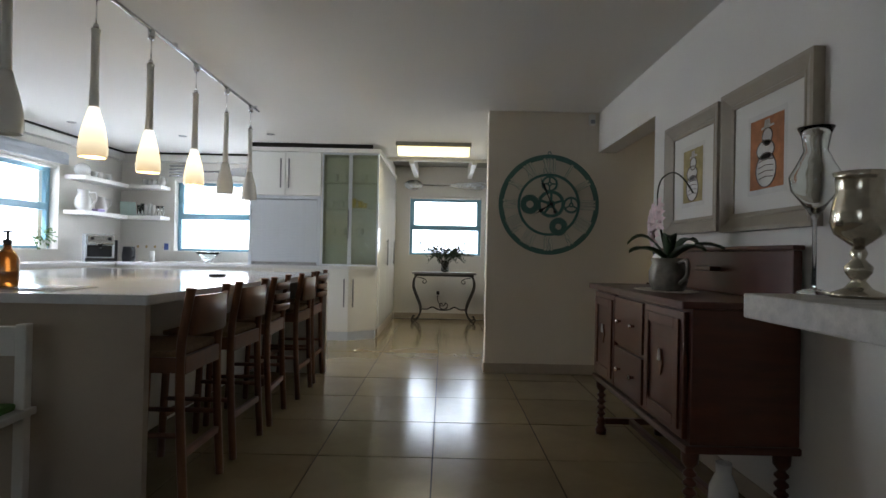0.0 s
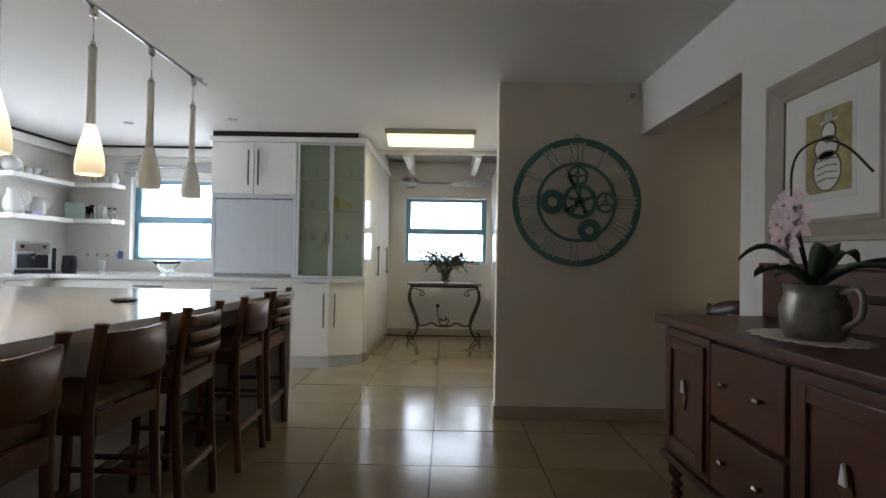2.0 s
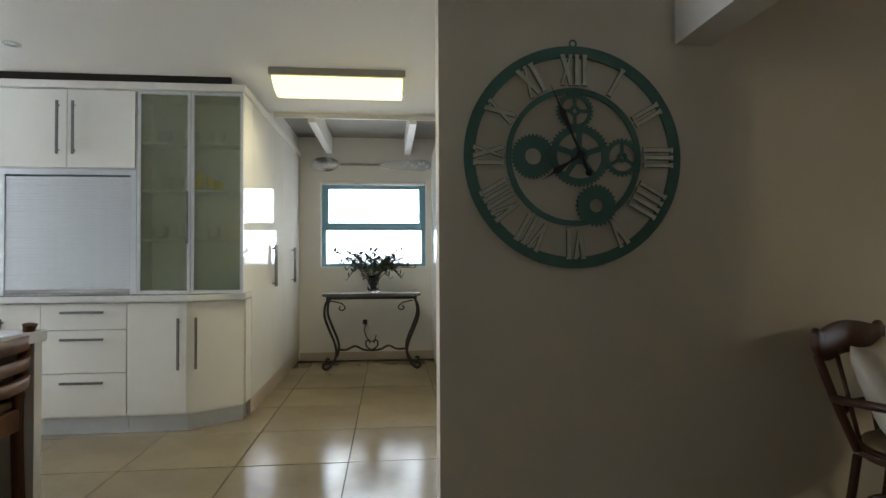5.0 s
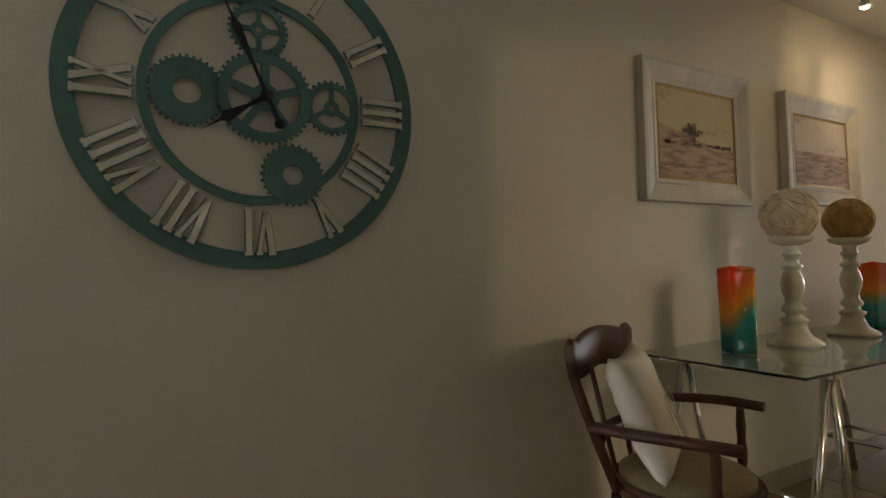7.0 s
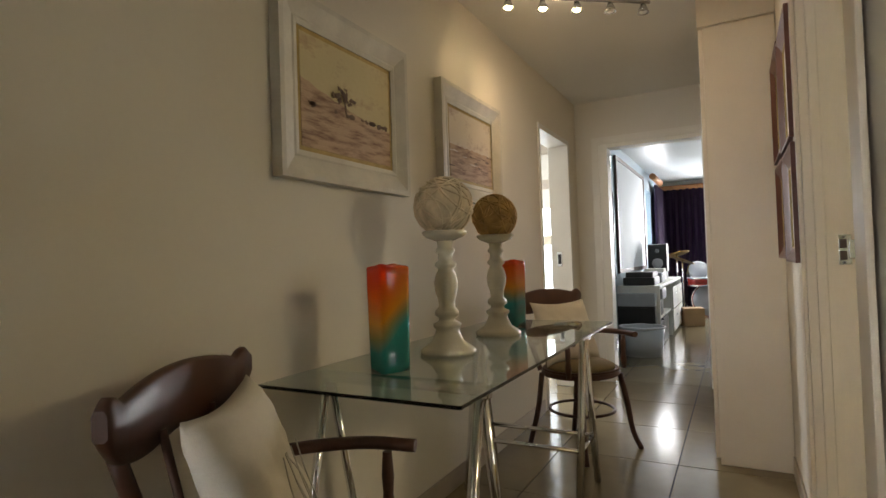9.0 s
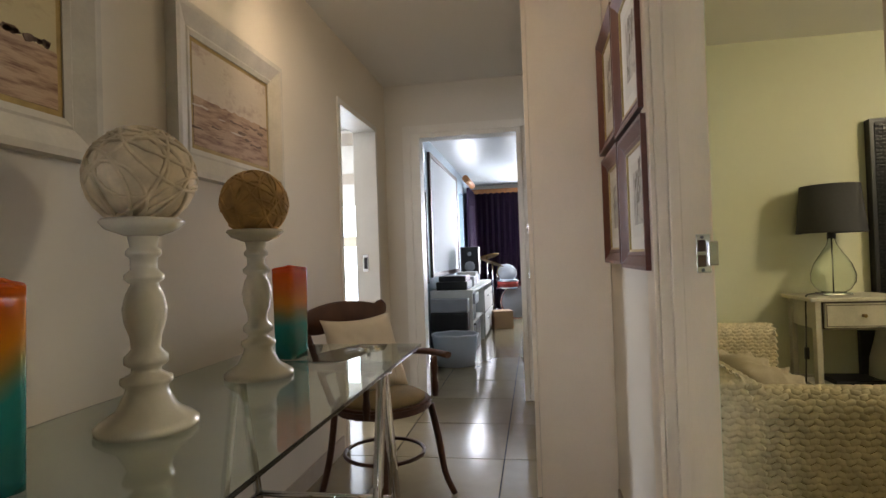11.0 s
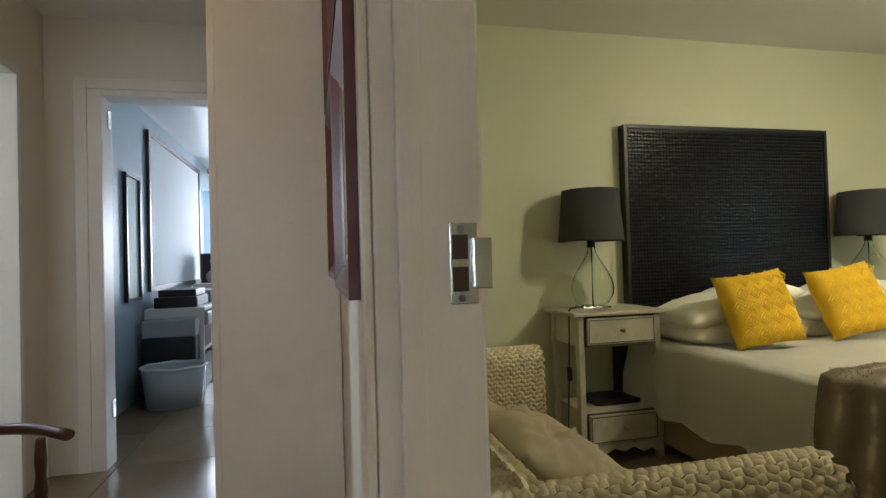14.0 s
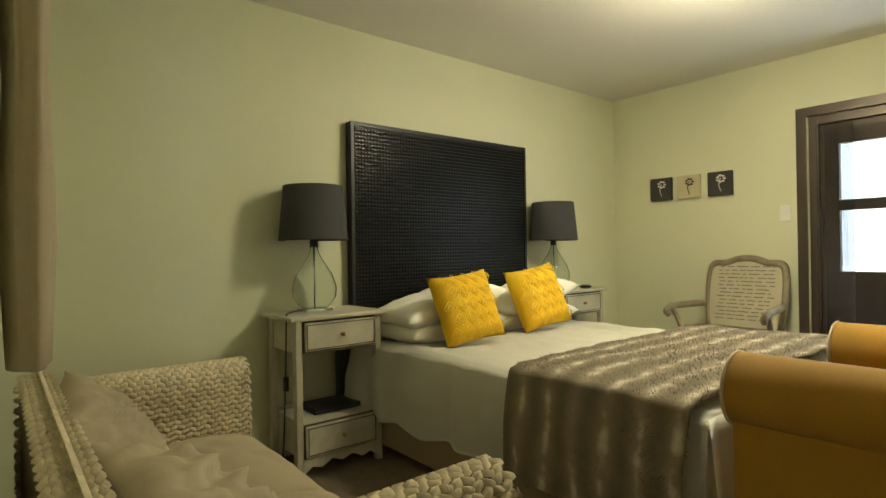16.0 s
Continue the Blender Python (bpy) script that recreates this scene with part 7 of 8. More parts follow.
def draped(x0, x1, half, top, drops, name, material, parent, nx=40, ny=70, seed=0, amp=0.02, foot=None, label="", thick=0.0):
    """A sheet over the bed: runs over +y and -y edges and down by drops."""
    bm = bmesh.new()
    total = drops[0] + 2 * half + drops[1]
    rows = []
    for i in range(nx + 1):
        x = x0 + (x1 - x0) * i / nx
        row = []
        for j in range(ny + 1):
            s = total * j / ny - drops[0]
            wob = noise.noise(Vector((x * 3.1 + seed, s * 2.3, seed)))
            fold = amp * math.sin(x * 21 + seed + wob * 3)
            if s < 0:
                d = -s
                y, z = -half - 0.012 - (0.03 + fold) * min(1, d / 0.2) - 0.05 * d, top - d
            elif s > 2 * half:
                d = s - 2 * half
                y, z = half + 0.012 + (0.03 + fold) * min(1, d / 0.2) + 0.05 * d, top - d
            else:
                y, z = s - half, top + 0.012 * wob
            e = min(abs(s), abs(s - 2 * half))
            if e < 0.05:
                z -= 0.018 * (1 - e / 0.05) ** 2
            zz = z + (0.02 * noise.noise(Vector((x * 6, s * 1.5, 4 + seed))) if (s < -0.1 or s > 2 * half + 0.1) else 0.007 * noise.noise(Vector((x * 9, s * 9, seed))) + 0.010 * abs(noise.noise(Vector((x * 4.5 + s * 3, s * 5, seed + 9)))))
            row.append(bm.verts.new((x + 0.01 * wob, y, zz)))
        rows.append(row)
    for a, b in zip(rows, rows[1:]):
        for j in range(ny):
            bm.faces.new((a[j], b[j], b[j + 1], a[j + 1])).smooth = True
    if thick:
        bmesh.ops.solidify(bm, geom=list(bm.faces), thickness=-thick)
        bmesh.ops.recalc_face_normals(bm, faces=bm.faces)
    return part(name, bm, material, parent, label) if parent else bm


draped(-1.0, 0.95, 0.745, 0.60, (0.36, 0.36), "duvet", M_LINEN, bed, 90, 120, 1, 0.018, label="rumpled white cotton duvet", thick=0.015)
bm = bmesh.new()
n = 30
rows = []
for i in range(n + 1):
    y = -0.76 + 1.52 * i / n
    row = []
    for j in range(9):
        u = j / 8
        row.append(bm.verts.new((-1.005 - 0.03 * u - 0.012 * math.sin(y * 17) * u, y + 0.02 * u * math.sin(i), 0.595 - 0.45 * u)))
    rows.append(row)
for a, b in zip(rows, rows[1:]):
    for j in range(8):
        bm.faces.new((a[j], a[j + 1], b[j + 1], b[j])).smooth = True
bmesh.ops.solidify(bm, geom=list(bm.faces), thickness=0.01)
part("duvet_end", bm, M_LINEN, bed)

# fur throw
M_FUR = bpy.data.materials.new("striped_faux_fur")
M_FUR.use_nodes = True
nt = M_FUR.node_tree
pb = nt.nodes["Principled BSDF"]
tc = nt.nodes.new("ShaderNodeTexCoord")
sep = nt.nodes.new("ShaderNodeSeparateXYZ")
nt.links.new(tc.outputs["Object"], sep.inputs[0])
wn1 = nt.nodes.new("ShaderNodeTexNoise")
wn1.inputs["Scale"].default_value = 5
nt.links.new(tc.outputs["Object"], wn1.inputs[0])
ma = nt.nodes.new("ShaderNodeMath")
ma.operation = "MULTIPLY_ADD"
nt.links.new(wn1.outputs[0], ma.inputs[0])
ma.inputs[1].default_value = 0.05
nt.links.new(sep.outputs["X"], ma.inputs[2])
mb = nt.nodes.new("ShaderNodeMath")
mb.operation = "MULTIPLY"
nt.links.new(ma.outputs[0], mb.inputs[0])
mb.inputs[1].default_value = 2 * math.pi / 0.118
ms = nt.nodes.new("ShaderNodeMath")
ms.operation = "SINE"
nt.links.new(mb.outputs[0], ms.inputs[0])
n3 = nt.nodes.new("ShaderNodeTexNoise")
n3.inputs["Scale"].default_value = 13
nt.links.new(tc.outputs["Object"], n3.inputs[0])
mc = nt.nodes.new("ShaderNodeMath")
mc.operation = "MULTIPLY_ADD"
nt.links.new(n3.outputs[0], mc.inputs[0])
mc.inputs[1].default_value = 2.4
nt.links.new(ms.outputs[0], mc.inputs[2])
rp = nt.nodes.new("ShaderNodeValToRGB")
e = rp.color_ramp.elements
e[0].position, e[0].color = 0.0, (0.165, 0.136, 0.09, 1)
e[1].position, e[1].color = 1.0, (0.70, 0.63, 0.49, 1)
for p, c in ((0.45, (0.23, 0.19, 0.13, 1)), (0.72, (0.30, 0.25, 0.178, 1))):
    q = e.new(p)
    q.color = c
mr = nt.nodes.new("ShaderNodeMapRange")
mr.inputs["From Min"].default_value, mr.inputs["From Max"].default_value = 0.1, 2.75
nt.links.new(mc.outputs[0], mr.inputs[0])
nt.links.new(mr.outputs[0], rp.inputs[0])
nt.links.new(rp.outputs[0], pb.inputs["Base Color"])
pb.inputs["Roughness"].default_value = 0.85
throw = thing("fur_throw", "striped grey-brown faux fur throw across the bed", "throw", 5.70, 1.855, 0)
sheet = draped(-0.96, -0.27, 0.765, 0.635, (0.34, 0.40), "pelt", M_FUR, None, 40, 110, 3, 0.012, thick=0.0)
sheet.normal_update()
rnd = random.Random(12)
verts, faces = [], []
fl = list(sheet.faces)
for f in fl:
    nrm = f.normal if f.normal.z > -0.2 else -f.normal
    c4 = [v.co for v in f.verts]
    for k in range(15):
        u, v = rnd.random(), rnd.random()
        p = c4[0].lerp(c4[1], u).lerp(c4[3].lerp(c4[2], u), v)
        d = (nrm * rnd.uniform(0.4, 1.0) + Vector((rnd.uniform(-0.6, 0.6), rnd.uniform(-0.6, 0.6), rnd.uniform(-0.9, 0.1)))).normalized() * rnd.uniform(0.012, 0.026)
        s = d.cross(Vector((rnd.uniform(-1, 1), rnd.uniform(-1, 1), rnd.uniform(-1, 1)))).normalized() * 0.0028
        k0 = len(verts)
        verts += [p - s, p + s, p + d]
        faces.append((k0, k0 + 1, k0 + 2))
bmesh.ops.solidify(sheet, geom=list(sheet.faces), thickness=-0.012)
bmesh.ops.recalc_face_normals(sheet, faces=sheet.faces)
part("pelt", sheet, M_FUR, throw)
me = bpy.data.meshes.new("fur")
me.from_pydata(verts, [], faces)
me.materials.append(M_FUR)
pile = new("fur", me)
pile.parent = throw
tagged(pile, kind="stuff")

for k, (x, y, z, tilt, yaw) in enumerate(((6.38, 2.22, 0.665, 4, 3), (6.36, 2.24, 0.785, 12, -2), (6.38, 1.57, 0.665, 4, -3), (6.36, 1.555, 0.785, 10, 4))):
    pl = thing("pillow", "plump white cotton pillow on the bed", "pillow", 0, 0, 0, group="white pillows")
    pl.matrix_world = pose(x, y, z, 0, tilt, 90 + yaw)
    part("case", cushion(0.68, 0.42, 0.15, n=24, crease=0.2), M_LINEN, pl)
for x, y, z, roll in ((6.08, 2.275, 0.785, 6), (6.10, 1.70, 0.80, 8)):
    cu = thing("yellow_cushion", "bright yellow cushion with a pale diamond print", "cushion", 0, 0, 0, group="yellow cushions")
    cu.matrix_world = pose(x, y, z, 90, 0, -90) @ pose(0, 0, 0, -22, -6, roll)
    part("cover", cushion(0.37, 0.37, 0.13), M_YEL, cu)
    bm = bmesh.new()
    for i in range(-2, 3):
        for j in range(-2, 3):
            cx, cy = i * 0.068 + (j % 2) * 0.034, j * 0.068
            for r in (0.033, 0.017):
                q = 1 - (abs(cx / 0.2) ** 4 + abs(cy / 0.2) ** 4) * 0.75
                if q < 0.2:
                    continue
                pts = []
                for dx, dy in ((r, 0), (0, r), (-r, 0), (0, -r)):
                    px, py = cx + dx, cy + dy
                    if abs(px) > 0.185 or abs(py) > 0.185:
                        pts = []
                        break
                    u, v = px / 0.2, py / 0.2
                    pts.append((px, py, 0.065 * ((1 - u ** 4) * (1 - v ** 4)) ** 0.55 + 0.0045))
                if pts:
                    tube(pts, 0.0028, 4, bm, True)
    part("print", bm, M_YELPAT, cu, "pale yellow diamond print")

# mustard bench at the foot of the bed
mb_ = thing("mustard_bench", "mustard velvet bench with rolled arms at the bed foot", "bench", 4.27, 2.23, 0)
for s, nm in ((1, "arm"), (-1, "arm")):
    y = s * 0.40
    a = part("arm", box(-0.33, y - 0.07, 0.08, 0.33, y + 0.07, 0.695, 0.02), M_MUST, mb_, "upholstered rolled arm")
    part("roll", tube([(-0.335, y + s * 0.01, 0.705), (0.335, y + s * 0.01, 0.705)], 0.095, 24), M_MUST, a)
    for x in (-0.336, 0.336):
        part("piping", tube([(x, y + s * 0.01 + 0.094 * math.cos(q), 0.705 + 0.094 * math.sin(q)) for q in (i * math.pi / 14 for i in range(28))], 0.005, 6, None, True), M_PIPE, a, "cream piping")
part("seat", box(-0.32, -0.328, 0.25, 0.32, 0.328, 0.5, 0.03, seg=3), M_MUST, mb_)
part("seat_cushion", box(-0.325, -0.326, 0.501, 0.325, 0.326, 0.66, 0.04, seg=3), M_MUST, mb_)
part("apron", box(-0.31, -0.44, 0.08, 0.31, 0.44, 0.249, 0.01), M_MUST, mb_)
for x in (-0.28, 0.28):
    for y in (-0.44, 0.44):
        part("foot", lathe([(0, 0), (0.02, 0), (0.03, 0.08), (0, 0.08)], 12, None, x, y, 0), M_MAHOG, mb_)

# antique chair
ac = thing("antique_chair", "antique carved armchair in script-print linen", "armchair", 5.655, 0.32, 0, 178)
out = [(-0.27, 0), (-0.29, 0.2), (-0.285, 0.4), (-0.25, 0.455), (-0.16, 0.46), (-0.06, 0.49), (0.06, 0.49), (0.16, 0.46), (0.25, 0.455), (0.285, 0.4), (0.29, 0.2), (0.27, 0)]
sp_ = smooth_path([(a, 0, b) for a, b in out], 4)
part("back_frame", moved(tube(sp_, 0.026, 10), pose(0, 0.3, 0.5, -10)), M_ANTIQUE, ac, "carved grey wooden back frame")
b = prism([(p.x * 0.93, p.z * 0.95) for p in sp_], -0.02, 0.02)
part("back_pad", moved(b, pose(0, 0.3, 0.5, 80)), M_SCRIPT, ac)
bm = bmesh.new()
rnd = random.Random(21)
for k in range(15):
    z = 0.05 + k * 0.027
    x = -0.22 + rnd.uniform(0, 0.03)
    while x < 0.2:
        L = rnd.uniform(0.02, 0.09)
        merge(bm, moved(box(x, z, 0.0205, min(0.22, x + L), z + 0.006, 0.0225), pose(0, 0.3, 0.5, 80)))
        x += L + rnd.uniform(0.008, 0.03)
tagged(part("print", bm, M_SOFTINK, ac, "rows of faded script print"), label="rows of faded script print", kind="stuff")
part("seat", box(-0.3, -0.28, 0.34, 0.3, 0.28, 0.46, 0.03, seg=3), M_SCRIPT, ac)
part("seat_rail", box(-0.31, -0.29, 0.28, 0.31, 0.29, 0.34, 0.01), M_ANTIQUE, ac)
for sx in (-1, 1):
    part("arm", tube(smooth_path([(sx * 0.29, 0.27, 0.66), (sx * 0.33, 0.1, 0.66), (sx * 0.36, -0.08, 0.655), (sx * 0.36, -0.17, 0.63), (sx * 0.35, -0.15, 0.6)], 5), 0.024, 10), M_ANTIQUE, ac)
    part("arm_post", tube(smooth_path([(sx * 0.35, -0.1, 0.65), (sx * 0.33, -0.02, 0.5), (sx * 0.3, -0.05, 0.32)], 5), 0.02, 8), M_ANTIQUE, ac)
    for y in (-0.25, 0.25):
        part("leg", tube(smooth_path([(sx * 0.28, y, 0.3), (sx * 0.3, y * 1.1, 0.15), (sx * 0.27, y, 0)], 5), 0.022, 8), M_ANTIQUE, ac)

ac.scale = (0.9, 0.95, 1.0)

# three small canvases, light switch
M_CHAR = mat("charcoal_canvas", (0.05, 0.046, 0.04), 0.8, var=0.15)
M_CREAMC = mat("cream_canvas", (0.58, 0.50, 0.32), 0.8, var=0.1)
for x, m_, ink, z in ((6.31, M_CHAR, M_PAPER, 1.55), (6.08, M_CREAMC, M_INK, 1.55), (5.84, M_CHAR, M_PAPER, 1.55)):
    t = hung("small_canvas", "small square %s canvas with a flower motif" % ("charcoal" if m_ is M_CHAR else "cream"), "picture", wall_pose(x, -0.099, z, 180), "three canvases")
    part("canvas", box(-0.09, -0.09, 0, 0.09, 0.09, 0.03, 0.003), m_, t)
    bm = tube(smooth_path([(0.01, -0.06, 0.031), (-0.005, -0.01, 0.031), (0.01, 0.04, 0.031)], 5), 0.003, 5)
    for q in range(7):
        a = q * 0.9
        merge(bm, prism(oval(0.01 + 0.026 * math.cos(a), 0.035 + 0.024 * math.sin(a), 0.012, 0.008, 8), 0.03, 0.032))
    part("motif", bm, ink, t)
sw = hung("light_switch", "white light switch plate on the bedroom wall", "switch", wall_pose(5.41, -0.099, 1.30, 180))
part("plate", box(-0.035, -0.055, 0, 0.035, 0.055, 0.008, 0.003), M_WHITE, sw)
part("rocker", box(-0.012, -0.02, 0.008, 0.012, 0.02, 0.013, 0.002), M_WHITE, sw)

# curtained glass door
gd = hung("door_1", "dark framed glazed bedroom door behind sheer curtains", "door", wall_pose(5.27, -0.1, 0, 180))
tagged(gd, kind="structure")
M_BRONZE = mat("bronze_aluminium", (0.10, 0.08, 0.065), 0.35, 0.6, var=0.1)
bm = box(0.0, 0, -0.12, 0.055, 1.94, -0.02, 0.004)
box(1.015, 0, -0.12, 1.07, 1.94, -0.02, 0.004, bm)
box(0.055, 1.88, -0.12, 1.015, 1.94, -0.02, 0.004, bm)
part("frame", bm, M_BRONZE, gd)
bm = box(0.056, 0.0, -0.1, 0.16, 1.88, -0.05, 0.004)
box(0.16, 1.30, -0.1, 1.01, 1.37, -0.05, 0.004, bm)
box(0.16, 0.0, -0.1, 1.01, 0.9, -0.05, 0.004, bm)
box(0.16, 1.74, -0.1, 1.01, 1.88, -0.05, 0.004, bm)
box(0.42, 0.9, -0.1, 0.45, 1.74, -0.05, 0.004, bm)
part("leaf", bm, M_BRONZE, gd)
for za, zb in ((0.9, 1.30), (1.37, 1.74)):
    part("pane", box(0.16, za, -0.08, 1.01, zb, -0.076), M_GLASS, gd).visible_shadow = False
part("architrave", moved(ring_rect(1.2, 2.06, 0.06, 0, 0.015), pose(0.535, 0.97, 0)), M_BRONZE, gd)
M_SHEER = mat("sheer_grey_voile", (0.12, 0.10, 0.09), 0.9, var=0.1, trans=0.0)
snt = M_SHEER.node_tree
mixs = snt.nodes.new("ShaderNodeMixShader")
trn = snt.nodes.new("ShaderNodeBsdfTransparent")
mixs.inputs[0].default_value = 0.5
snt.links.new(snt.nodes["Principled BSDF"].outputs[0], mixs.inputs[1])
snt.links.new(trn.outputs[0], mixs.inputs[2])
snt.links.new(mixs.outputs[0], snt.nodes["Material Output"].inputs[0])
curtain("curtain", "sheer grey-brown curtain over the glazed door", M_SHEER, -0.05, 4.35, 5.16, 0.02, 1.86, along="x", folds=8, amp=0.022)
curtain("curtain", "sheer grey-brown curtain gathered at the door edge", M_SHEER, -0.02, 5.0, 5.2, 0.02, 1.86, along="x", folds=5, amp=0.015)

dm = thing("ceiling_light", "round lit dome ceiling light in the bedroom", "ceiling light", 4.98, 1.6, BCEIL)
part("base", lathe([(0, -0.001), (0.2, -0.001), (0.2, -0.02), (0, -0.02)], 36), M_WHITE, dm)
d_ = part("dome", lathe([(0.185, -0.021), (0.17, -0.05), (0.12, -0.08), (0, -0.095)], 36), G_DOME, dm, "lit opal glass dome")

# wicker loveseat against the door wall
ws = thing("wicker_loveseat", "pale woven wicker loveseat with oatmeal cushions", "sofa", 5.45, 3.75, 0)


def braid(name, parent, surf, nu, nv, r):
    """Rows of plaited lumps over a surface surf(u, v) -> point, normal, along."""
    verts, faces = [], []
    rnd = random.Random(nu * nv)
    for j in range(nv):
        for i in range(nu):
            u = (i + (0.5 if j % 2 else 0.0)) / nu
            if u > 1:
                continue
            p, nr, al = surf(u, (j + 0.5) / nv)
            s = nr.cross(al).normalized()
            L, W, H = r * 1.1, r * 0.52, r * 0.55
            tw = (0.45 if (i + j) % 2 else -0.45) + rnd.uniform(-0.06, 0.06)
            a2 = al * math.cos(tw) + s * math.sin(tw)
            s2 = s * math.cos(tw) - al * math.sin(tw)
            k = len(verts)
            pts = [p - a2 * L, p + a2 * L]
            for q in (-0.5, 0.5):
                pts += [p + a2 * L * q + s2 * W, p + a2 * L * q + nr * H, p + a2 * L * q - s2 * W]
            verts += pts
            faces += [(k, k + 2, k + 3), (k, k + 3, k + 4), (k + 1, k + 6, k + 5), (k + 1, k + 7, k + 6), (k + 2, k + 5, k + 6, k + 3), (k + 3, k + 6, k + 7, k + 4)]
    me = bpy.data.meshes.new(name)
    me.from_pydata([tuple(v) for v in verts], [], faces)
    me.polygons.foreach_set("use_smooth", [True] * len(me.polygons))
    me.materials.append(M_WICK)
    o = new(name, me)
    o.parent = parent
    tagged(o, kind="stuff")


M_WICKIN = mat("wicker_core", (0.30, 0.24, 0.14), 0.9, var=0.2)


def wicker_arm(x):
    a = part("arm", box(x - 0.05, -0.34, 0.03, x + 0.05, 0.34, 0.6, 0.045, seg=3), M_WICKIN, ws, "rolled wicker arm")

    def around(u, v):
        # wraps over the arm: outside, top, inside
        y = -0.35 + 0.7 * u
        per = v * (0.55 + 0.2 + 0.55)
        rr = 0.064
        if per < 0.55:
            return Vector((x - rr, y, 0.05 + per)), Vector((-1, 0, 0)), Vector((0, 1, 0))
        if per < 0.75:
            q = math.pi * (per - 0.55) / 0.2
            nn = Vector((-math.cos(q), 0, math.sin(q)))
            return Vector((x, y, 0.6)) + nn * rr, nn, Vector((0, 1, 0))
        return Vector((x + rr, y, 0.6 - (per - 0.75))), Vector((1, 0, 0)), Vector((0, 1, 0))

    braid("arm_weave", a, around, 28, 74, 0.0185)

    def front_face(u, v):
        return Vector((x - 0.062 + 0.124 * u, -0.352, 0.05 + 0.59 * v)), Vector((0, -1, 0)), Vector((1, 0, 0))

    braid("front_weave", a, front_face, 6, 36, 0.018)


wicker_arm(-0.70)
wicker_arm(0.70)
bk_ = part("back", box(-0.75, 0.25, 0.03, 0.75, 0.34, 0.68, 0.04, seg=3), M_WICKIN, ws, "woven wicker back")
braid("back_weave", bk_, lambda u, v: (Vector((-0.76 + 1.52 * u, 0.243 + (0.0 if v < 0.8 else 0.05 * (v - 0.8) / 0.2), 0.05 + 0.66 * v)), Vector((0, -1, 0.2)).normalized(), Vector((1, 0, 0))), 60, 38, 0.0185)
braid("top_weave", bk_, lambda u, v: (Vector((-0.76 + 1.52 * u, 0.25 + 0.09 * v, 0.69)), Vector((0, 0, 1)), Vector((1, 0, 0))), 60, 6, 0.0185)
braid("end_weave", bk_, lambda u, v: (Vector((-0.756, 0.24 + 0.11 * u, 0.05 + 0.64 * v)), Vector((-1, 0, 0)), Vector((0, 1, 0))), 5, 38, 0.0185)
part("seat_base", box(-0.63, -0.33, 0.06, 0.63, 0.24, 0.3, 0.02), M_WICKIN, ws)
braid("base_weave", ws, lambda u, v: (Vector((-0.63 + 1.26 * u, -0.335, 0.07 + 0.23 * v)), Vector((0, -1, 0)), Vector((1, 0, 0))), 48, 14, 0.0185)
for cx in (-0.31, 0.31):
    s = thing("seat_cushion", "oatmeal linen seat cushion on the wicker loveseat", "cushion", 5.45 + cx, 3.70, 0.37, group="loveseat cushions")
    part("cover", cushion(0.64, 0.62, 0.19, n=26, pinch=0.05, crease=0.16, soft=3.0), M_LINENCH, s)
for cx, yy, zz, w, h, t, rx, ry, rz in ((-0.34, 3.85, 0.515, 0.58, 0.48, 0.30, 46, 3, 6), (0.27, 3.90, 0.53, 0.58, 0.44, 0.24, 56, -3, -8)):
    s = thing("back_cushion", "slouched oatmeal linen back cushion on the loveseat", "cushion", 0, 0, 0, group="loveseat cushions")
    s.matrix_world = pose(5.45 + cx, yy, zz, rx, ry, rz)
    part("cover", cushion(w, h, t, n=34, pinch=0.16, crease=0.42, soft=2.2), M_LINENCH, s)

rb_ = thing("hanging_robe", "beige robe hanging on a hook beside the door", "robe", 4.985, 4.112, 0)
part("hook", tube([(0, 0.045, 2.1), (0, 0.0, 2.1), (0, -0.01, 2.13)], 0.006, 8), M_BRASSY, rb_)
bm = bmesh.new()
rows = []
for i in range(15):
    u = i / 14
    z = 2.12 - 1.2 * u
    wx, wy = 0.03 + 0.08 * min(1, u * 2.5) - 0.03 * u * u + 0.012 * math.sin(u * 22), 0.012 + 0.02 * min(1, u * 4) + 0.004 * math.sin(u * 17)
    rows.append([bm.verts.new((wx * math.cos(a) * (1 + 0.12 * math.sin(5 * a + u * 3)), -0.005 + wy * 0.9 * math.sin(a) * (1 + 0.15 * math.sin(7 * a)), z)) for a in (k * 2 * math.pi / 28 for k in range(28))])
for p, q in zip(rows, rows[1:]):
    for k in range(28):
        bm.faces.new((p[k], p[(k + 1) % 28], q[(k + 1) % 28], q[k])).smooth = True
bm.faces.new(rows[0])
bm.faces.new(rows[-1][::-1])
bmesh.ops.recalc_face_normals(bm, faces=bm.faces)
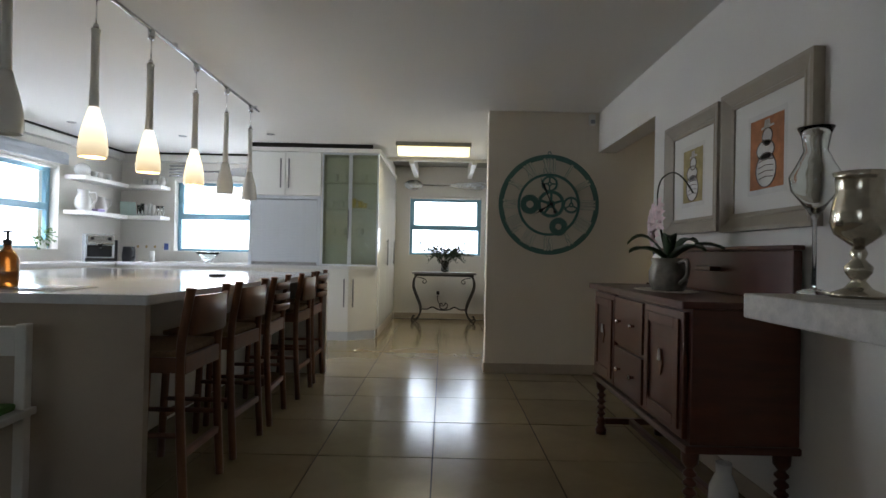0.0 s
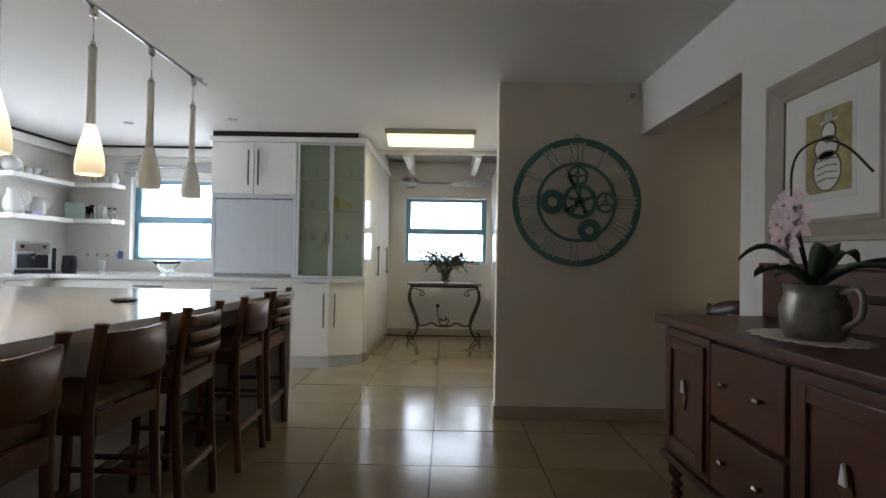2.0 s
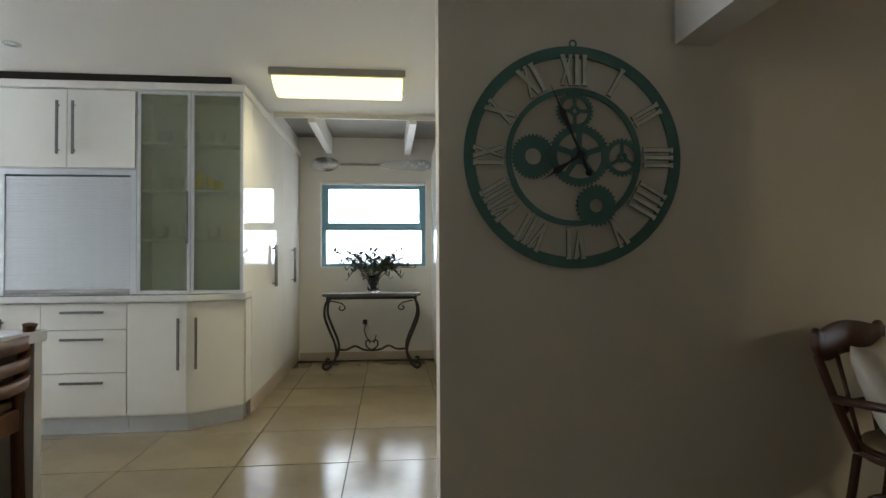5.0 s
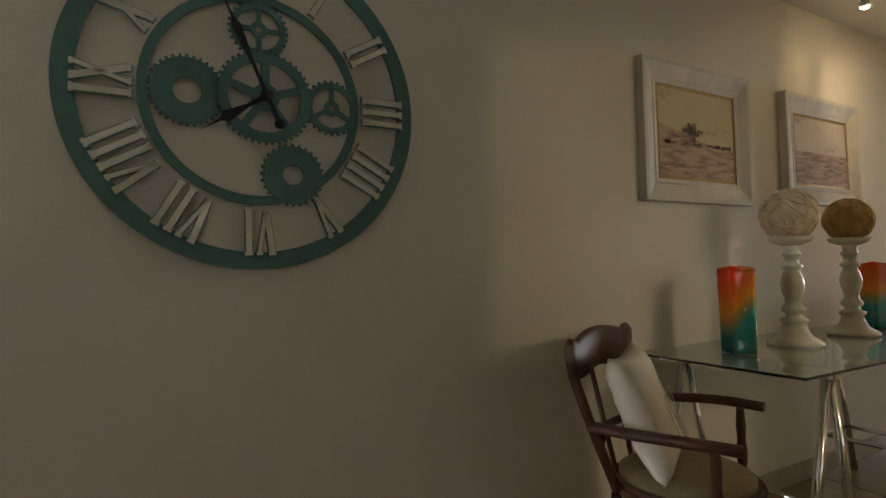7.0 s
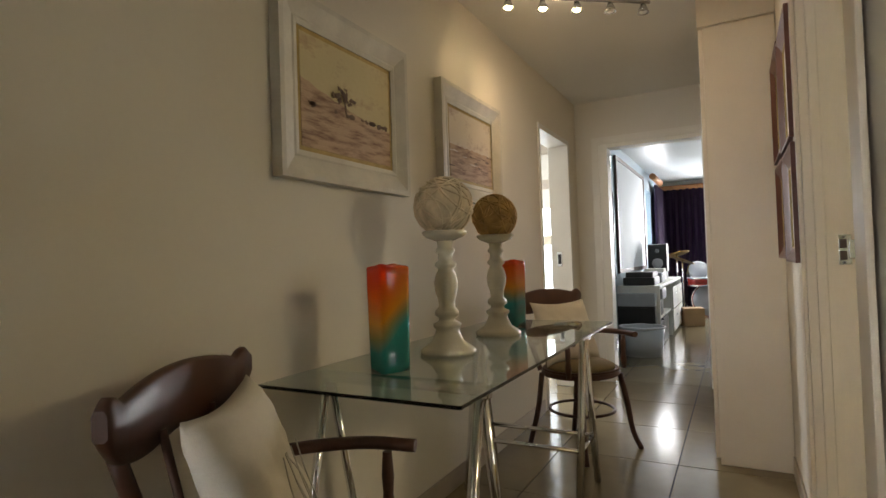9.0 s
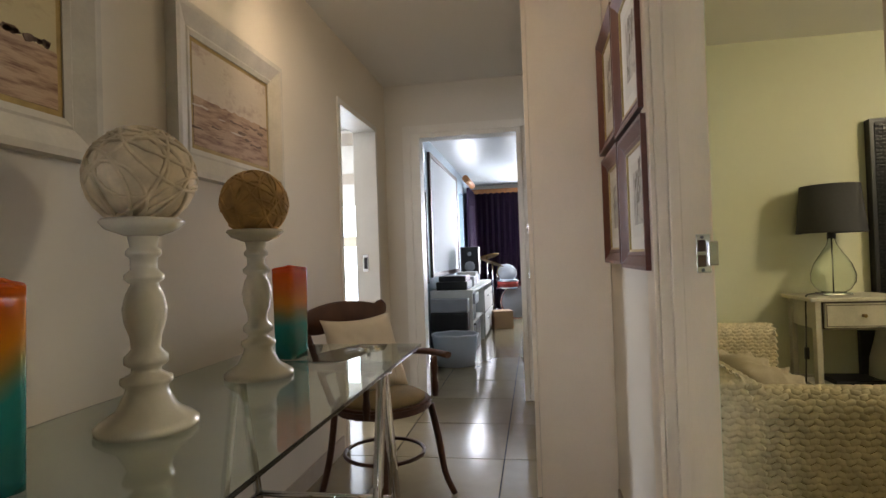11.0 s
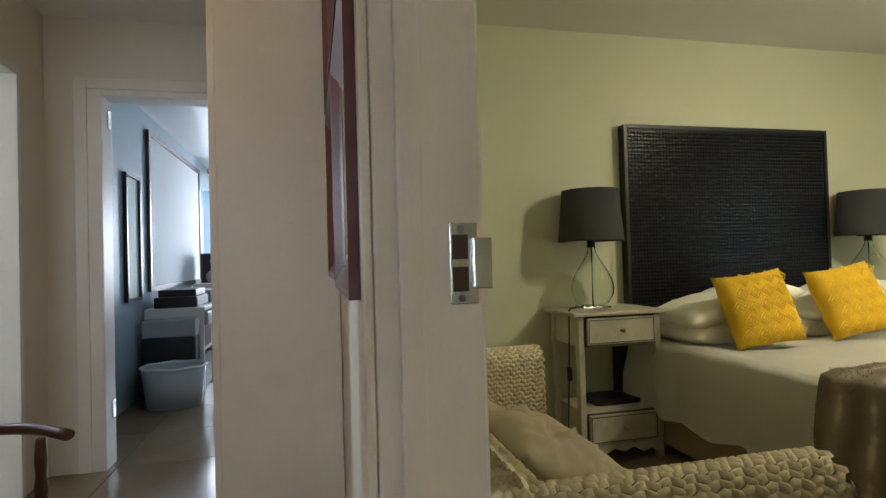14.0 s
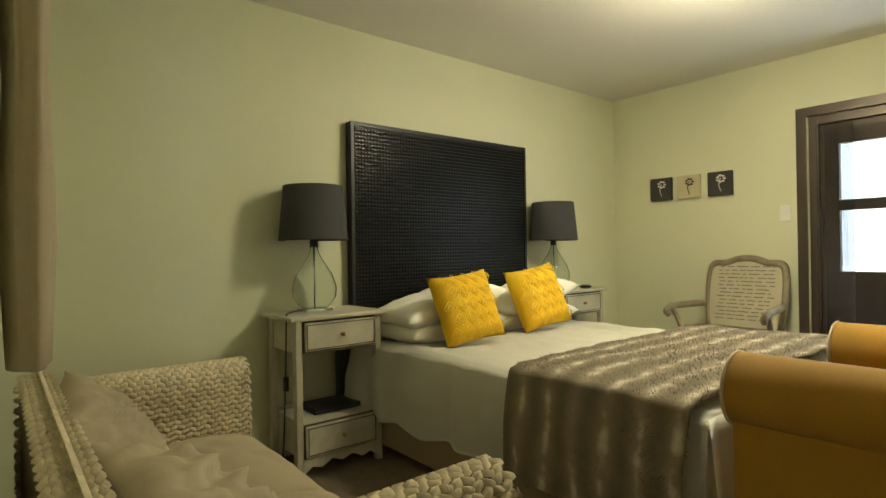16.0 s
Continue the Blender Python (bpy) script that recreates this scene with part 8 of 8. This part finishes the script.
part("cloth", bm, M_LINENCH, rb_)

# ---- floor tiles, skirting ----
floor = thing("floor", "glossy beige porcelain floor tiles with dark joints", "floor", kind="structure")


def tile_mesh():
    bm = box(-0.3015, -0.2995, -0.012, 0.3015, 0.2995, 0.0)
    me = bpy.data.meshes.new("tile")
    bm.to_mesh(me)
    bm.free()
    me.materials.append(M_TILE)
    return me


tile = tile_mesh()
X0, Y0 = 1.06 - 0.61 * 7 + 0.305, 4.185 - 0.606 * 9 + 0.303
rest = bmesh.new()
for i in range(29):
    for j in range(20):
        x, y = X0 + 0.61 * i, Y0 + 0.606 * j
        kitchen = -3.4 < x < 2.7 and -1.5 < y < 9.9
        hall = 2.7 <= x < 7.4 and 4.2 < y < 5.9
        music = 7.4 <= x < 13.5 and 1.7 < y < 5.9
        if not (kitchen or hall or music):
            continue
        seen = (kitchen and -0.6 < x and y > 1.5) or hall or (music and y > 3.8)
        if seen:
            o = new("tile", tile)
            o.location = (x, y, 0.0007 * math.sin(7.1 * i + 3.7 * j))
            o.rotation_euler = (0.0014 * math.sin(5.3 * i + 1.9 * j), 0.0014 * math.sin(2.7 * i + 6.1 * j), 0)
            o.parent = floor
        else:
            box(x - 0.3015, y - 0.2995, -0.012, x + 0.3015, y + 0.2995, 0.0, bm=rest)
tagged(part("tile_rest", rest, M_TILE, floor), kind="stuff")


def skirt(name, x0, y0, x1, y1, h=0.09, m=M_SKIRT):
    structure(name, box(x0, y0, 0, x1, y1, h, 0.004), m, "taupe tile skirting along the wall", "baseboard")


skirt("baseboard_clock", 1.478, 5.688, 6.0, 5.6985)
skirt("baseboard_clock_end", 1.478, 5.6985, 1.4885, 5.85)
skirt("baseboard_far", 0.29, 9.766, 1.945, 9.778)
skirt("baseboard_sideboard", 2.488, -1.5, 2.4985, 4.367)
skirt("baseboard_pier", 2.4985, 4.3565, 2.66, 4.367)
skirt("baseboard_hall", 2.68, 4.2815, 3.52, 4.292)
skirt("baseboard_hall_right", 4.6, 4.2815, 5.405, 4.292)
